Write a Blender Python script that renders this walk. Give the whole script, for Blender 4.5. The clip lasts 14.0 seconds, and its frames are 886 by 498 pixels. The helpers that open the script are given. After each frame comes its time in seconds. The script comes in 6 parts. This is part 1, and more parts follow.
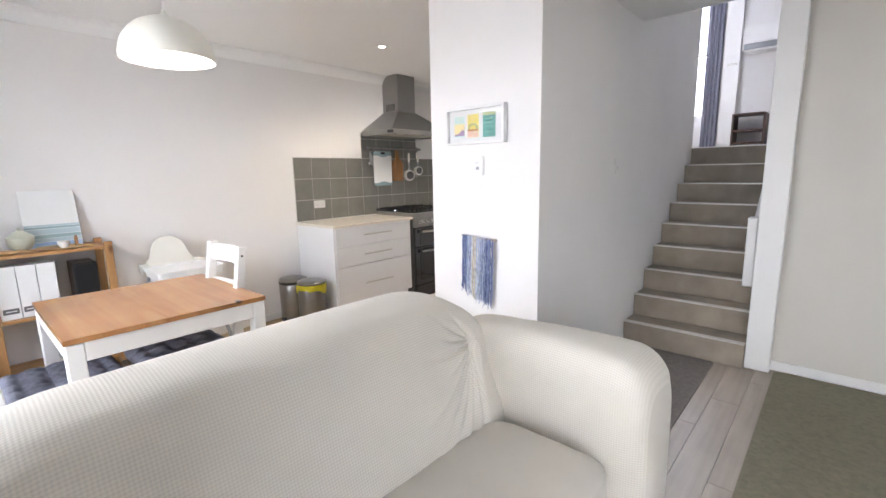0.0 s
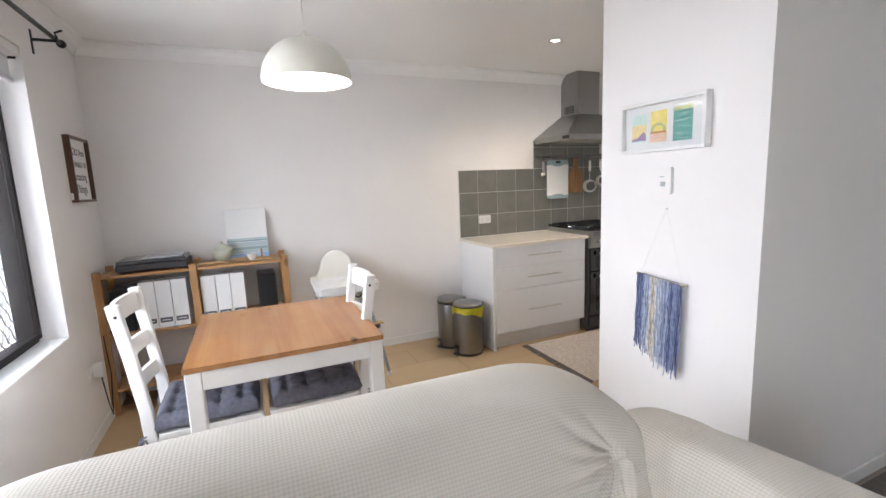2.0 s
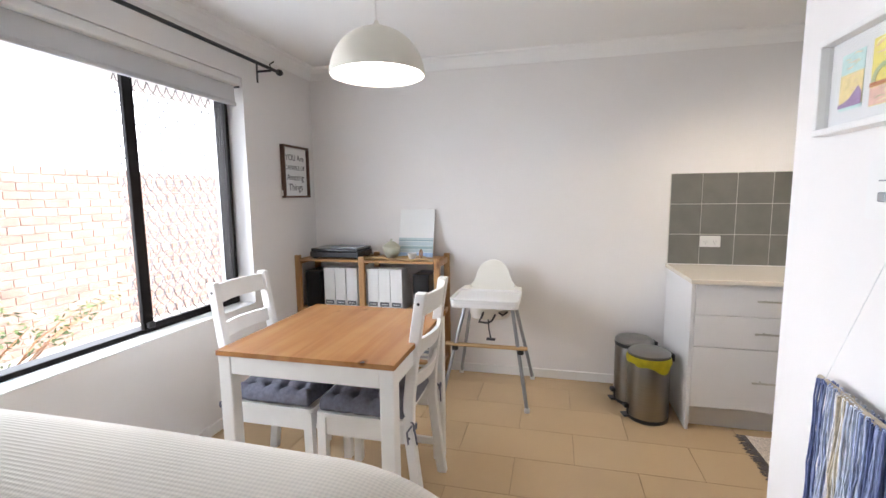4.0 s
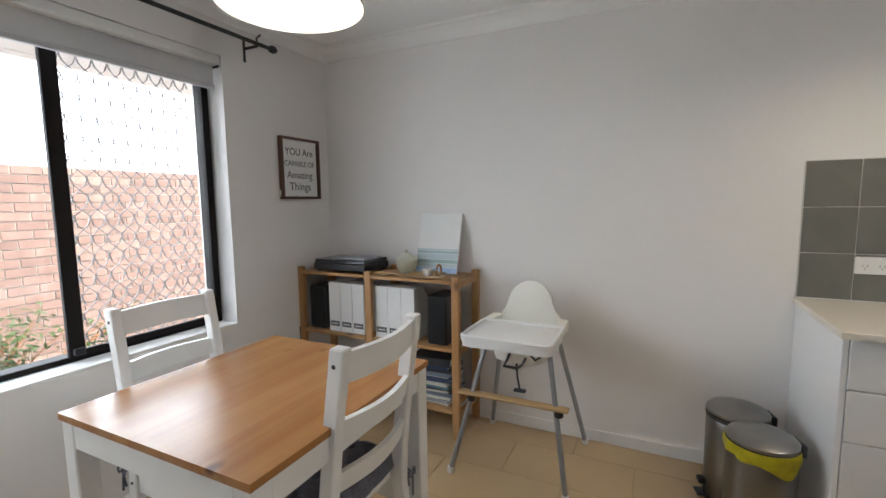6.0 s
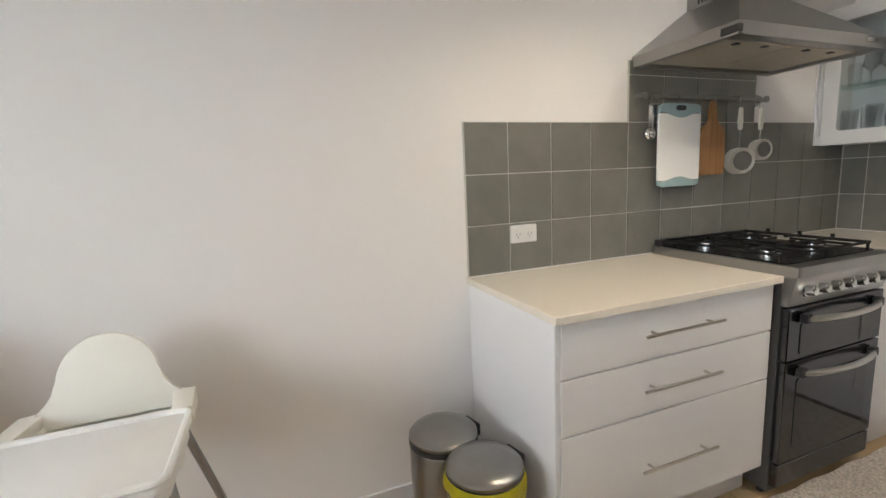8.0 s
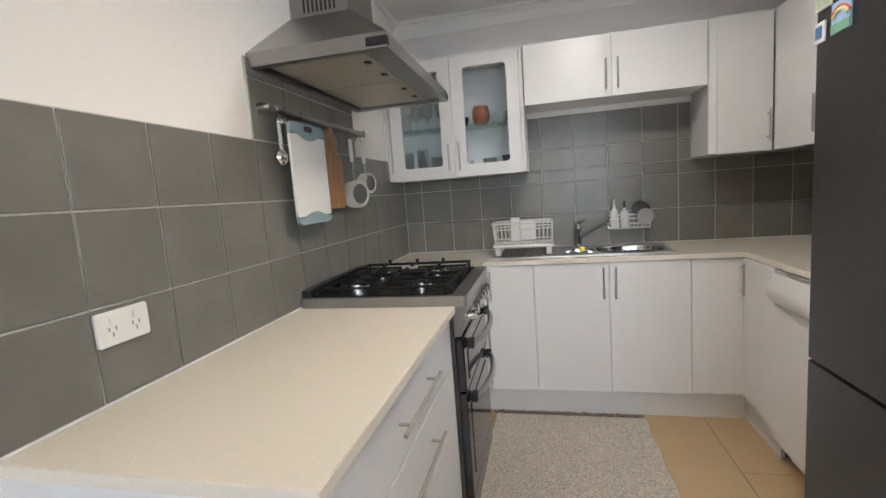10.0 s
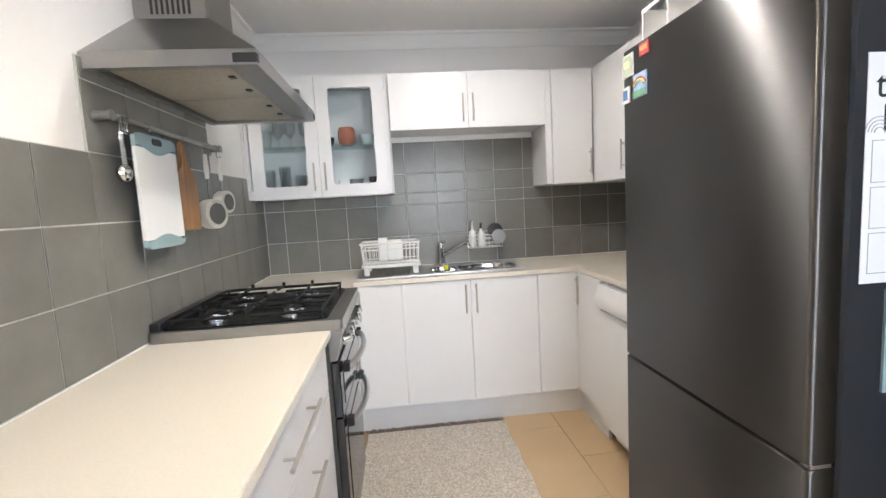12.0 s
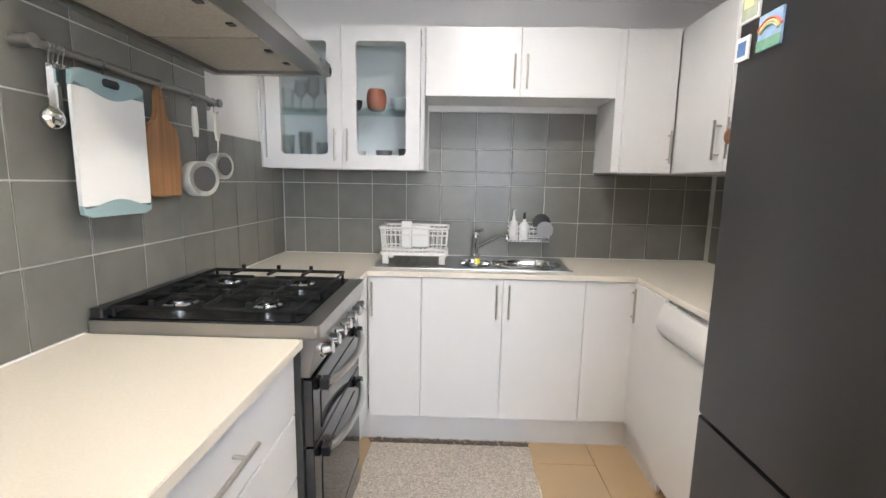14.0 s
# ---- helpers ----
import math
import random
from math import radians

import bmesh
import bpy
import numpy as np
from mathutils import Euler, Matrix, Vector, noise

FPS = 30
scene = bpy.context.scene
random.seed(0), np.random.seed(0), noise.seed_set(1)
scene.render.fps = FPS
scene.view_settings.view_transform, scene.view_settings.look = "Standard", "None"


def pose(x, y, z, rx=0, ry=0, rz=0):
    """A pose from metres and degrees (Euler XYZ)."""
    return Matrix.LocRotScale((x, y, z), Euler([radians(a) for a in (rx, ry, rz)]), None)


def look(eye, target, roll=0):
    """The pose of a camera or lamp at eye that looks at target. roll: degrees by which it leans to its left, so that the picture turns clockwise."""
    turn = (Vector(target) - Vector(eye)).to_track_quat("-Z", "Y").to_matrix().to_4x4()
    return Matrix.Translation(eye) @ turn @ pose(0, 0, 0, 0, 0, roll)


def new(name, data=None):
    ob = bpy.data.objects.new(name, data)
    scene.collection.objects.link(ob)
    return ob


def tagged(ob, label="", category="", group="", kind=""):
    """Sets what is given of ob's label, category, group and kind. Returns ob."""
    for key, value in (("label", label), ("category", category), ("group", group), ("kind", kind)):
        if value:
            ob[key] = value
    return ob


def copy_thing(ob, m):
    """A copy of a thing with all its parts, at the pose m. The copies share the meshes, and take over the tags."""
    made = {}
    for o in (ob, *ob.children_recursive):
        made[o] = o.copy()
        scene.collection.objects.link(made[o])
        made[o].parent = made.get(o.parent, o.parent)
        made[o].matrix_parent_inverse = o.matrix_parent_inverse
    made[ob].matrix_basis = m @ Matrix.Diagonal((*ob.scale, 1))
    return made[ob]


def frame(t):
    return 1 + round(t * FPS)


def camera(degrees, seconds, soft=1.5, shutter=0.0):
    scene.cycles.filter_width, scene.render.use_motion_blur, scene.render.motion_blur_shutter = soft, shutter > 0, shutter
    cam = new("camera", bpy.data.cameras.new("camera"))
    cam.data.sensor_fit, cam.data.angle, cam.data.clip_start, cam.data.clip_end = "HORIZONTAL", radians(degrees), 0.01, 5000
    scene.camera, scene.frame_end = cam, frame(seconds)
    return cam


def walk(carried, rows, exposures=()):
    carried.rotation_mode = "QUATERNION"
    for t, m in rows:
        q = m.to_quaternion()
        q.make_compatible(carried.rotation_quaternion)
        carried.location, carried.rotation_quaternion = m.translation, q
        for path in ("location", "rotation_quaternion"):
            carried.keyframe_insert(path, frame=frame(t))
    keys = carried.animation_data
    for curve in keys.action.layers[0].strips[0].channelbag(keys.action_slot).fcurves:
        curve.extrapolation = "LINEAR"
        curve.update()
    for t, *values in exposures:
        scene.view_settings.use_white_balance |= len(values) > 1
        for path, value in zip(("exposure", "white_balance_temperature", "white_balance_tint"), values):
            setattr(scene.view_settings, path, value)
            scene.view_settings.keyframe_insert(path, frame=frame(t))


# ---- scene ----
cam = camera(90.1, 14.0)
PATH = [
    (0, (-0.295, 0.251, 1.354), (-1.609, 1.72, 1.011), -1.1),
    (0.5, (-0.265, 0.238, 1.376), (-1.884, 1.368, 1.057), -1.4),
    (1, (-0.27, 0.291, 1.387), (-1.981, 1.255, 1.011), -2.5),
    (1.5, (-0.406, 0.487, 1.399), (-2.181, 1.347, 1.067), -1.5),
    (2, (-0.529, 0.727, 1.413), (-2.344, 1.515, 1.118), -2.3),
    (2.5, (-0.593, 1.035, 1.402), (-2.499, 1.56, 1.099), -0.4),
    (3, (-0.684, 1.311, 1.389), (-2.644, 1.569, 1.085), 0.0),
    (3.5, (-0.77, 1.537, 1.387), (-2.752, 1.44, 1.138), -2.2),
    (3.7, (-0.8, 1.633, 1.385), (-2.764, 1.344, 1.137), -1.0),
    (6, (-1.692, 1.913, 1.356), (-3.481, 1.046, 1.143), -0.7),
    (6.5, (-1.875, 1.891, 1.328), (-3.787, 1.347, 1.108), -1.5),
    (7, (-2.103, 1.874, 1.308), (-4.075, 1.652, 1.064), -2.0),
    (7.5, (-2.35, 1.823, 1.3), (-4.31, 2.103, 1.02), -1.9),
    (8, (-2.58, 1.775, 1.301), (-4.425, 2.481, 0.99), -2.7),
    (8.5, (-2.833, 1.818, 1.269), (-4.54, 2.815, 0.966), -2.0),
    (9, (-3.056, 1.886, 1.28), (-4.468, 3.282, 1.038), -1.1),
    (9.2, (-3.128, 1.911, 1.288), (-4.34, 3.484, 1.041), -2.5),
    (11.3, (-3.325, 2.032, 1.294), (-3.173, 4.01, 1.035), -2.8),
    (11.5, (-3.329, 2.004, 1.302), (-3.164, 3.981, 1.044), -3.1),
    (12, (-3.327, 1.943, 1.318), (-3.138, 3.923, 1.108), -3.2),
    (12.5, (-3.325, 1.91, 1.316), (-3.132, 3.885, 1.072), -1.3),
    (13, (-3.286, 1.975, 1.317), (-3.127, 3.954, 1.077), -0.3),
    (13.5, (-3.205, 2.146, 1.331), (-3.124, 4.125, 1.059), 2.3),
    (14, (-3.186, 2.333, 1.325), (-3.234, 4.311, 1.029), 1.1),
]
EXPOSURES = [(0, 2.1, 6170, 14), (0.5, 2.06, 6170, 14), (1, 1.93, 6170, 14), (2, 1.9, 6170, 14), (3, 1.96, 6150, 14), (3.7, 1.98, 6150, 14),
             (5.8, 1.25, 6150, 9), (6.5, 1.3, 6250, 10), (7, 1.46, 6400, 11), (7.5, 1.64, 6450, 11), (8, 1.75, 6400, 10), (8.5, 1.73, 6300, 8), (9.2, 1.65, 6150, 9),
             (11.3, 2.34, 5930, 11), (12, 2.46, 5900, 11), (13.3, 2.48, 5900, 11), (14, 2.42, 5900, 11)]
walk(cam, [(t, look(eye, target, roll)) for t, eye, target, roll in PATH], EXPOSURES)

# ---- world and light ----
world = bpy.data.worlds.new("sky")
scene.world = world
world.use_nodes = True
wn = world.node_tree
sky = wn.nodes.new("ShaderNodeTexSky")
sky.sky_type, sky.sun_disc = "NISHITA", False
sky.sun_elevation, sky.sun_rotation = radians(52), radians(20)
sky.dust_density = 4.0
wn.nodes["Background"].inputs["Strength"].default_value = 0.15
wn.links.new(sky.outputs[0], wn.nodes["Background"].inputs[0])


def lamp(name, kind, m, energy, color=(1, 1, 1), **more):
    data = bpy.data.lights.new(name, kind)
    data.energy, data.color = energy, color
    if kind == "SUN":
        data.angle = radians(0.5)
    if kind == "AREA":
        data.shape, data.size, data.size_y = "RECTANGLE", more["w"], more["h"]
    if kind == "SPOT":
        data.spot_size, data.spot_blend, data.shadow_soft_size = radians(more["spread"]), 0.6, 0.04
    if kind == "POINT":
        data.shadow_soft_size = more["r"]
    ob = new(name, data)
    ob.matrix_world = m
    return ob


lamp("sun", "SUN", look((0, 0, 0), (0.25, -0.6, -0.85)), 3.0, (1, 0.95, 0.88))
# daylight in the openings: dining window, living glazing, stair window
lamp("window_daylight", "AREA", look((-2.5, -0.55, 1.35), (-2.5, 3, 1.1)), 10.5, (0.83, 0.92, 1), w=1.7, h=1.25)
lamp("glazing_daylight", "AREA", look((0.9, -0.5, 1.15), (0.6, 4, 1.1)), 2.8, (0.62, 0.80, 1), w=2.0, h=2.0)
lamp("stair_daylight", "AREA", look((-1.77, 7.15, 2.8), (-1.4, 4, 2.0)), 32, (0.85, 0.9, 1), w=0.2, h=1.6)
# lamps that are switched on
lamp("downlight_beam", "SPOT", look((-3.28, 2.87, 2.385), (-3.28, 2.87, 0)), 9.5, (1, 0.82, 0.57), spread=138)
lamp("downlight_beam", "SPOT", look((-2.97, 3.66, 2.385), (-2.97, 3.66, 0)), 12.5, (1, 0.91, 0.79), spread=178)


# ---- materials ----
def mat(name, color, rough=0.5, metal=0.0, vary=0.06, scale=6.0, bump=0.0, bscale=60.0, spec=0.5, stretch=(1, 1, 1), island=0.0, rvary=0.0):
    m = bpy.data.materials.new(name)
    m.use_nodes = True
    nt = m.node_tree
    b = nt.nodes["Principled BSDF"]
    b.inputs["Roughness"].default_value, b.inputs["Metallic"].default_value = rough, metal
    b.inputs["Specular IOR Level"].default_value = spec
    tc = nt.nodes.new("ShaderNodeTexCoord")
    mp = nt.nodes.new("ShaderNodeMapping")
    mp.inputs["Scale"].default_value = stretch
    nt.links.new(tc.outputs["Object"], mp.inputs["Vector"])
    n1 = nt.nodes.new("ShaderNodeTexNoise")
    n1.inputs["Scale"].default_value, n1.inputs["Detail"].default_value = scale, 6
    nt.links.new(mp.outputs[0], n1.inputs["Vector"])
    mr = nt.nodes.new("ShaderNodeMapRange")
    mr.inputs["From Min"].default_value, mr.inputs["From Max"].default_value = 0.3, 0.7
    mr.inputs["To Min"].default_value, mr.inputs["To Max"].default_value = 1 - vary, 1 + vary
    nt.links.new(n1.outputs["Fac"], mr.inputs["Value"])
    hs = nt.nodes.new("ShaderNodeHueSaturation")
    hs.inputs["Color"].default_value = (*color, 1)
    val = mr.outputs[0]
    if island:
        oi = nt.nodes.new("ShaderNodeObjectInfo")
        m2 = nt.nodes.new("ShaderNodeMapRange")
        m2.inputs["To Min"].default_value, m2.inputs["To Max"].default_value = 1 - island, 1 + island
        nt.links.new(oi.outputs["Random"], m2.inputs["Value"])
        mu = nt.nodes.new("ShaderNodeMath")
        mu.operation = "MULTIPLY"
        nt.links.new(val, mu.inputs[0]), nt.links.new(m2.outputs[0], mu.inputs[1])
        val = mu.outputs[0]
        sc = nt.nodes.new("ShaderNodeVectorMath")
        sc.operation = "MULTIPLY"
        sc.inputs[1].default_value = (37, 59, 83)
        nt.links.new(oi.outputs["Random"], sc.inputs[0])
        nt.links.new(sc.outputs[0], mp.inputs["Location"])
    nt.links.new(val, hs.inputs["Value"])
    nt.links.new(hs.outputs[0], b.inputs["Base Color"])
    if rvary:
        n3 = nt.nodes.new("ShaderNodeTexNoise")
        n3.inputs["Scale"].default_value = scale * 2.3
        nt.links.new(mp.outputs[0], n3.inputs["Vector"])
        m3 = nt.nodes.new("ShaderNodeMapRange")
        m3.inputs["To Min"].default_value, m3.inputs["To Max"].default_value = max(0, rough - rvary), min(1, rough + rvary)
        nt.links.new(n3.outputs["Fac"], m3.inputs["Value"])
        nt.links.new(m3.outputs[0], b.inputs["Roughness"])
    if bump:
        n2 = nt.nodes.new("ShaderNodeTexNoise")
        n2.inputs["Scale"].default_value, n2.inputs["Detail"].default_value = bscale, 4
        nt.links.new(mp.outputs[0], n2.inputs["Vector"])
        bp = nt.nodes.new("ShaderNodeBump")
        bp.inputs["Strength"].default_value, bp.inputs["Distance"].default_value = bump, 0.004
        nt.links.new(n2.outputs["Fac"], bp.inputs["Height"])
        nt.links.new(bp.outputs[0], b.inputs["Normal"])
    return m


def wood(name, color, dark, rough=0.35, axis="x", grain=14.0, knots=True):
    m = mat(name, color, rough, vary=0.08, scale=4, rvary=0)
    nt = m.node_tree
    b = nt.nodes["Principled BSDF"]
    tc = nt.nodes.new("ShaderNodeTexCoord")
    mp = nt.nodes.new("ShaderNodeMapping")
    mp.inputs["Scale"].default_value = {"x": (0.6, grain, grain), "y": (grain, 0.6, grain), "z": (grain, grain, 0.6)}[axis]
    nt.links.new(tc.outputs["Object"], mp.inputs[0])
    n = nt.nodes.new("ShaderNodeTexNoise")
    n.inputs["Scale"].default_value, n.inputs["Detail"].default_value, n.inputs["Distortion"].default_value = 1.6, 8, 0.6
    nt.links.new(mp.outputs[0], n.inputs[0])
    ramp = nt.nodes.new("ShaderNodeValToRGB")
    ramp.color_ramp.elements[0].position, ramp.color_ramp.elements[1].position = 0.3, 0.68
    ramp.color_ramp.elements[0].color, ramp.color_ramp.elements[1].color = (*dark, 1), (*color, 1)
    nt.links.new(n.outputs["Fac"], ramp.inputs[0])
    last = ramp.outputs[0]
    if knots:
        mk = nt.nodes.new("ShaderNodeMapping")
        mk.inputs["Scale"].default_value = {"x": (0.5, 1, 1), "y": (1, 0.5, 1), "z": (1, 1, 0.5)}[axis]
        nt.links.new(tc.outputs["Object"], mk.inputs[0])
        vo = nt.nodes.new("ShaderNodeTexVoronoi")
        vo.inputs["Scale"].default_value = 6.0
        nt.links.new(mk.outputs[0], vo.inputs[0])
        r2 = nt.nodes.new("ShaderNodeValToRGB")
        r2.color_ramp.elements[0].position, r2.color_ramp.elements[1].position = 0.05, 0.13
        r2.color_ramp.elements[0].color, r2.color_ramp.elements[1].color = (0.35, 0.28, 0.22, 1), (1, 1, 1, 1)
        nt.links.new(vo.outputs["Distance"], r2.inputs[0])
        mx = nt.nodes.new("ShaderNodeMix")
        mx.data_type, mx.blend_type = "RGBA", "MULTIPLY"
        mx.inputs[0].default_value = 1
        nt.links.new(last, mx.inputs[6]), nt.links.new(r2.outputs[0], mx.inputs[7])
        last = mx.outputs[2]
    hs = next(k for k in nt.nodes if k.type == "HUE_SAT")
    nt.links.new(last, hs.inputs["Color"])
    return m


def pane_mat(name):
    """Clear pane: mostly see-through with a faint gloss."""
    m = bpy.data.materials.new(name)
    m.use_nodes = True
    nt = m.node_tree
    out = nt.nodes["Material Output"]
    tr, gl, mx = (nt.nodes.new("ShaderNode" + k) for k in ("BsdfTransparent", "BsdfGlossy", "MixShader"))
    tr.inputs[0].default_value = (0.98, 0.98, 0.98, 1)
    gl.inputs["Roughness"].default_value = 0.02
    mx.inputs[0].default_value = 0.035
    nt.links.new(tr.outputs[0], mx.inputs[1]), nt.links.new(gl.outputs[0], mx.inputs[2])
    nt.links.new(mx.outputs[0], out.inputs[0])
    return m


def thin_glass(name, tint, gloss):
    """Thin glassware: clear, with a sheen that grows at the rims."""
    m = pane_mat(name)
    nt = m.node_tree
    mx = next(k for k in nt.nodes if k.type == "MIX_SHADER")
    tr = next(k for k in nt.nodes if k.type == "BSDF_TRANSPARENT")
    tr.inputs[0].default_value = (*tint, 1)
    lw = nt.nodes.new("ShaderNodeLayerWeight")
    lw.inputs[0].default_value = 0.3
    sheen = nt.nodes.new("ShaderNodeMath")
    sheen.operation = "MULTIPLY"
    sheen.inputs[1].default_value = gloss
    nt.links.new(lw.outputs["Facing"], sheen.inputs[0])
    nt.links.new(sheen.outputs[0], mx.inputs[0])
    return m


def glow(name, color, strength):
    m = bpy.data.materials.new(name)
    m.use_nodes = True
    b = m.node_tree.nodes["Principled BSDF"]
    b.inputs["Base Color"].default_value = (*color, 1)
    b.inputs["Emission Color"].default_value, b.inputs["Emission Strength"].default_value = (*color, 1), strength
    return m


WALL = mat("wall_paint", (0.82, 0.795, 0.775), 0.75, vary=0.025, scale=1.3, bump=0.06, bscale=90)
STAIRWALL = mat("stair_wall_paint", (0.82, 0.80, 0.785), 0.75, vary=0.03, scale=1.3, bump=0.06, bscale=90)
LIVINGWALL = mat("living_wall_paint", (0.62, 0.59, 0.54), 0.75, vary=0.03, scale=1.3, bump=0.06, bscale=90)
CEIL = mat("ceiling_paint", (0.87, 0.86, 0.84), 0.85, vary=0.02, scale=1.0, bump=0.05, bscale=70)
TRIM = mat("white_gloss_trim", (0.82, 0.81, 0.79), 0.35, vary=0.02, scale=3)
CAB = mat("cabinet_laminate", (0.80, 0.79, 0.785), 0.3, vary=0.012, scale=3, rvary=0.04)
STONE = mat("cream_benchtop", (0.80, 0.74, 0.64), 0.22, vary=0.03, scale=160, rvary=0.05)
SPLASH = mat("grey_green_tile", (0.185, 0.181, 0.16), 0.3, vary=0.09, scale=9, bump=0.02, bscale=12, island=0.06, rvary=0)
GROUT = mat("pale_grout", (0.60, 0.585, 0.53), 0.9, vary=0.05, scale=30, bump=0.1)
FTILE = mat("beige_floor_tile", (0.53, 0.385, 0.22), 0.26, vary=0.05, scale=1.6, island=0.03, rvary=0)
FGROUT = mat("floor_grout", (0.42, 0.32, 0.20), 0.9, vary=0.08, scale=20)
PLANK = wood("grey_oak_plank", (0.44, 0.37, 0.30), (0.33, 0.27, 0.21), 0.4, "y", 10, False)
CARPET = mat("olive_carpet", (0.235, 0.215, 0.15), 0.95, vary=0.12, scale=40, bump=0.5, bscale=300)
STAIRC = mat("stair_vinyl", (0.33, 0.28, 0.22), 0.45, vary=0.16, scale=6, bump=0.06, bscale=60)
STEEL = mat("brushed_steel", (0.52, 0.51, 0.49), 0.3, 1.0, vary=0.05, scale=8, stretch=(1, 1, 30), rvary=0.05)
FRIDGE = mat("fridge_steel", (0.15, 0.145, 0.14), 0.42, 1.0, vary=0.03, scale=5, stretch=(1, 0.04, 60))
grain = FRIDGE.node_tree.nodes.new("ShaderNodeCombineXYZ")
grain.inputs[2].default_value = 1.0
FRIDGE.node_tree.nodes["Principled BSDF"].inputs["Anisotropic"].default_value = 1.0
FRIDGE.node_tree.links.new(grain.outputs[0], FRIDGE.node_tree.nodes["Principled BSDF"].inputs["Tangent"])
BINSTEEL = mat("bin_steel", (0.27, 0.262, 0.25), 0.28, 1.0, vary=0.05, scale=8, stretch=(1, 1, 30))
CHROME = mat("chrome", (0.75, 0.75, 0.74), 0.12, 1.0, vary=0.02)
NICKEL = mat("satin_nickel", (0.60, 0.57, 0.52), 0.3, 1.0, vary=0.03)
GREYTUBE = mat("grey_tube", (0.36, 0.37, 0.39), 0.35, 0.7, vary=0.03)
BLACK = mat("black_plastic", (0.018, 0.018, 0.02), 0.35, vary=0.1)
IRON = mat("cast_iron", (0.012, 0.012, 0.012), 0.65, vary=0.2, scale=40, bump=0.15, bscale=200, spec=0.25)
DARKBODY = mat("dark_grey_enamel", (0.036, 0.04, 0.05), 0.3, vary=0.05)
OVENGLASS = mat("dark_oven_glass", (0.02, 0.022, 0.026), 0.05, vary=0.02, spec=0.8, rvary=0)
FRAMEDARK = mat("dark_bronze_frame", (0.014, 0.011, 0.010), 0.55, 0.0, vary=0.08, spec=0.15)
WPLASTIC = mat("white_plastic", (0.80, 0.79, 0.77), 0.35, vary=0.012)
CREAMPL = mat("cream_plastic", (0.80, 0.775, 0.70), 0.38, vary=0.012)
WPAINT = mat("white_painted_wood", (0.80, 0.79, 0.77), 0.4, vary=0.03, scale=8, bump=0.08, bscale=50)
PINE = wood("oiled_pine", (0.44, 0.215, 0.075), (0.33, 0.14, 0.042), 0.24, "x", 9)
SHELFWOOD = wood("honey_pine", (0.48, 0.28, 0.12), (0.36, 0.18, 0.065), 0.45, "y", 12)
POSTWOOD = wood("honey_pine_post", (0.48, 0.28, 0.12), (0.36, 0.18, 0.065), 0.45, "z", 12)
BAMBOO = wood("bamboo", (0.55, 0.37, 0.18), (0.44, 0.27, 0.11), 0.45, "y", 16, False)
ACACIA = wood("acacia_board", (0.42, 0.22, 0.09), (0.24, 0.11, 0.04), 0.45, "z", 14, False)
WALNUT = wood("walnut_frame", (0.12, 0.06, 0.035), (0.06, 0.028, 0.015), 0.4, "z", 14, False)
CUSHION = mat("charcoal_fabric", (0.135, 0.138, 0.175), 0.9, vary=0.2, scale=60, bump=0.3, bscale=400)
PAPER = mat("white_paper", (0.82, 0.82, 0.81), 0.8, vary=0.015)
INK = mat("black_ink", (0.03, 0.03, 0.032), 0.8)
GREYINK = mat("grey_ink", (0.35, 0.35, 0.36), 0.8)
TEAL = mat("pale_teal_plastic", (0.30, 0.41, 0.43), 0.45, vary=0.05)
YELLOW = mat("yellow_bag", (0.74, 0.66, 0.03), 0.35, vary=0.12, scale=25, bump=0.4, bscale=40)
CLAY = mat("terracotta_glaze", (0.32, 0.10, 0.05), 0.25, vary=0.15, scale=20)
CELADON = mat("celadon_glaze", (0.50, 0.51, 0.41), 0.3, vary=0.08, scale=20)
PALEBLUE = mat("pale_blue_ceramic", (0.45, 0.55, 0.58), 0.35, vary=0.05)
RUG = mat("woven_wool_rug", (0.86, 0.79, 0.71), 0.95, vary=0.34, scale=130, bump=1.0, bscale=170)
GREYRUG = mat("grey_stair_mat", (0.20, 0.175, 0.155), 0.95, vary=0.15, scale=50, bump=0.5, bscale=260)
BRICK = mat("sunlit_brick", (0.36, 0.24, 0.195), 0.85, vary=0.2, scale=8, island=0.15)
PAVING = mat("paving", (0.45, 0.42, 0.37), 0.9, vary=0.15, scale=4)
LEAF = mat("shrub_leaf", (0.10, 0.16, 0.05), 0.6, vary=0.4, scale=9)
PANE, CLEAR = pane_mat("window_pane"), thin_glass("clear_glass", (0.95, 0.965, 0.96), 1.0)
LAMPSHADE = mat("cream_enamel_shade", (0.80, 0.77, 0.68), 0.4, vary=0.02)
BULB = glow("lit_lamp_inside", (1, 0.95, 0.87), 2.3)
HOODSTEEL = mat("hood_steel", (0.36, 0.35, 0.335), 0.3, 1.0, vary=0.04, scale=8, stretch=(1, 30, 1), rvary=0.04)
DARKSTEEL = mat("dark_oven_steel", (0.10, 0.102, 0.11), 0.16, 1.0, vary=0.04, scale=6, rvary=0.04)


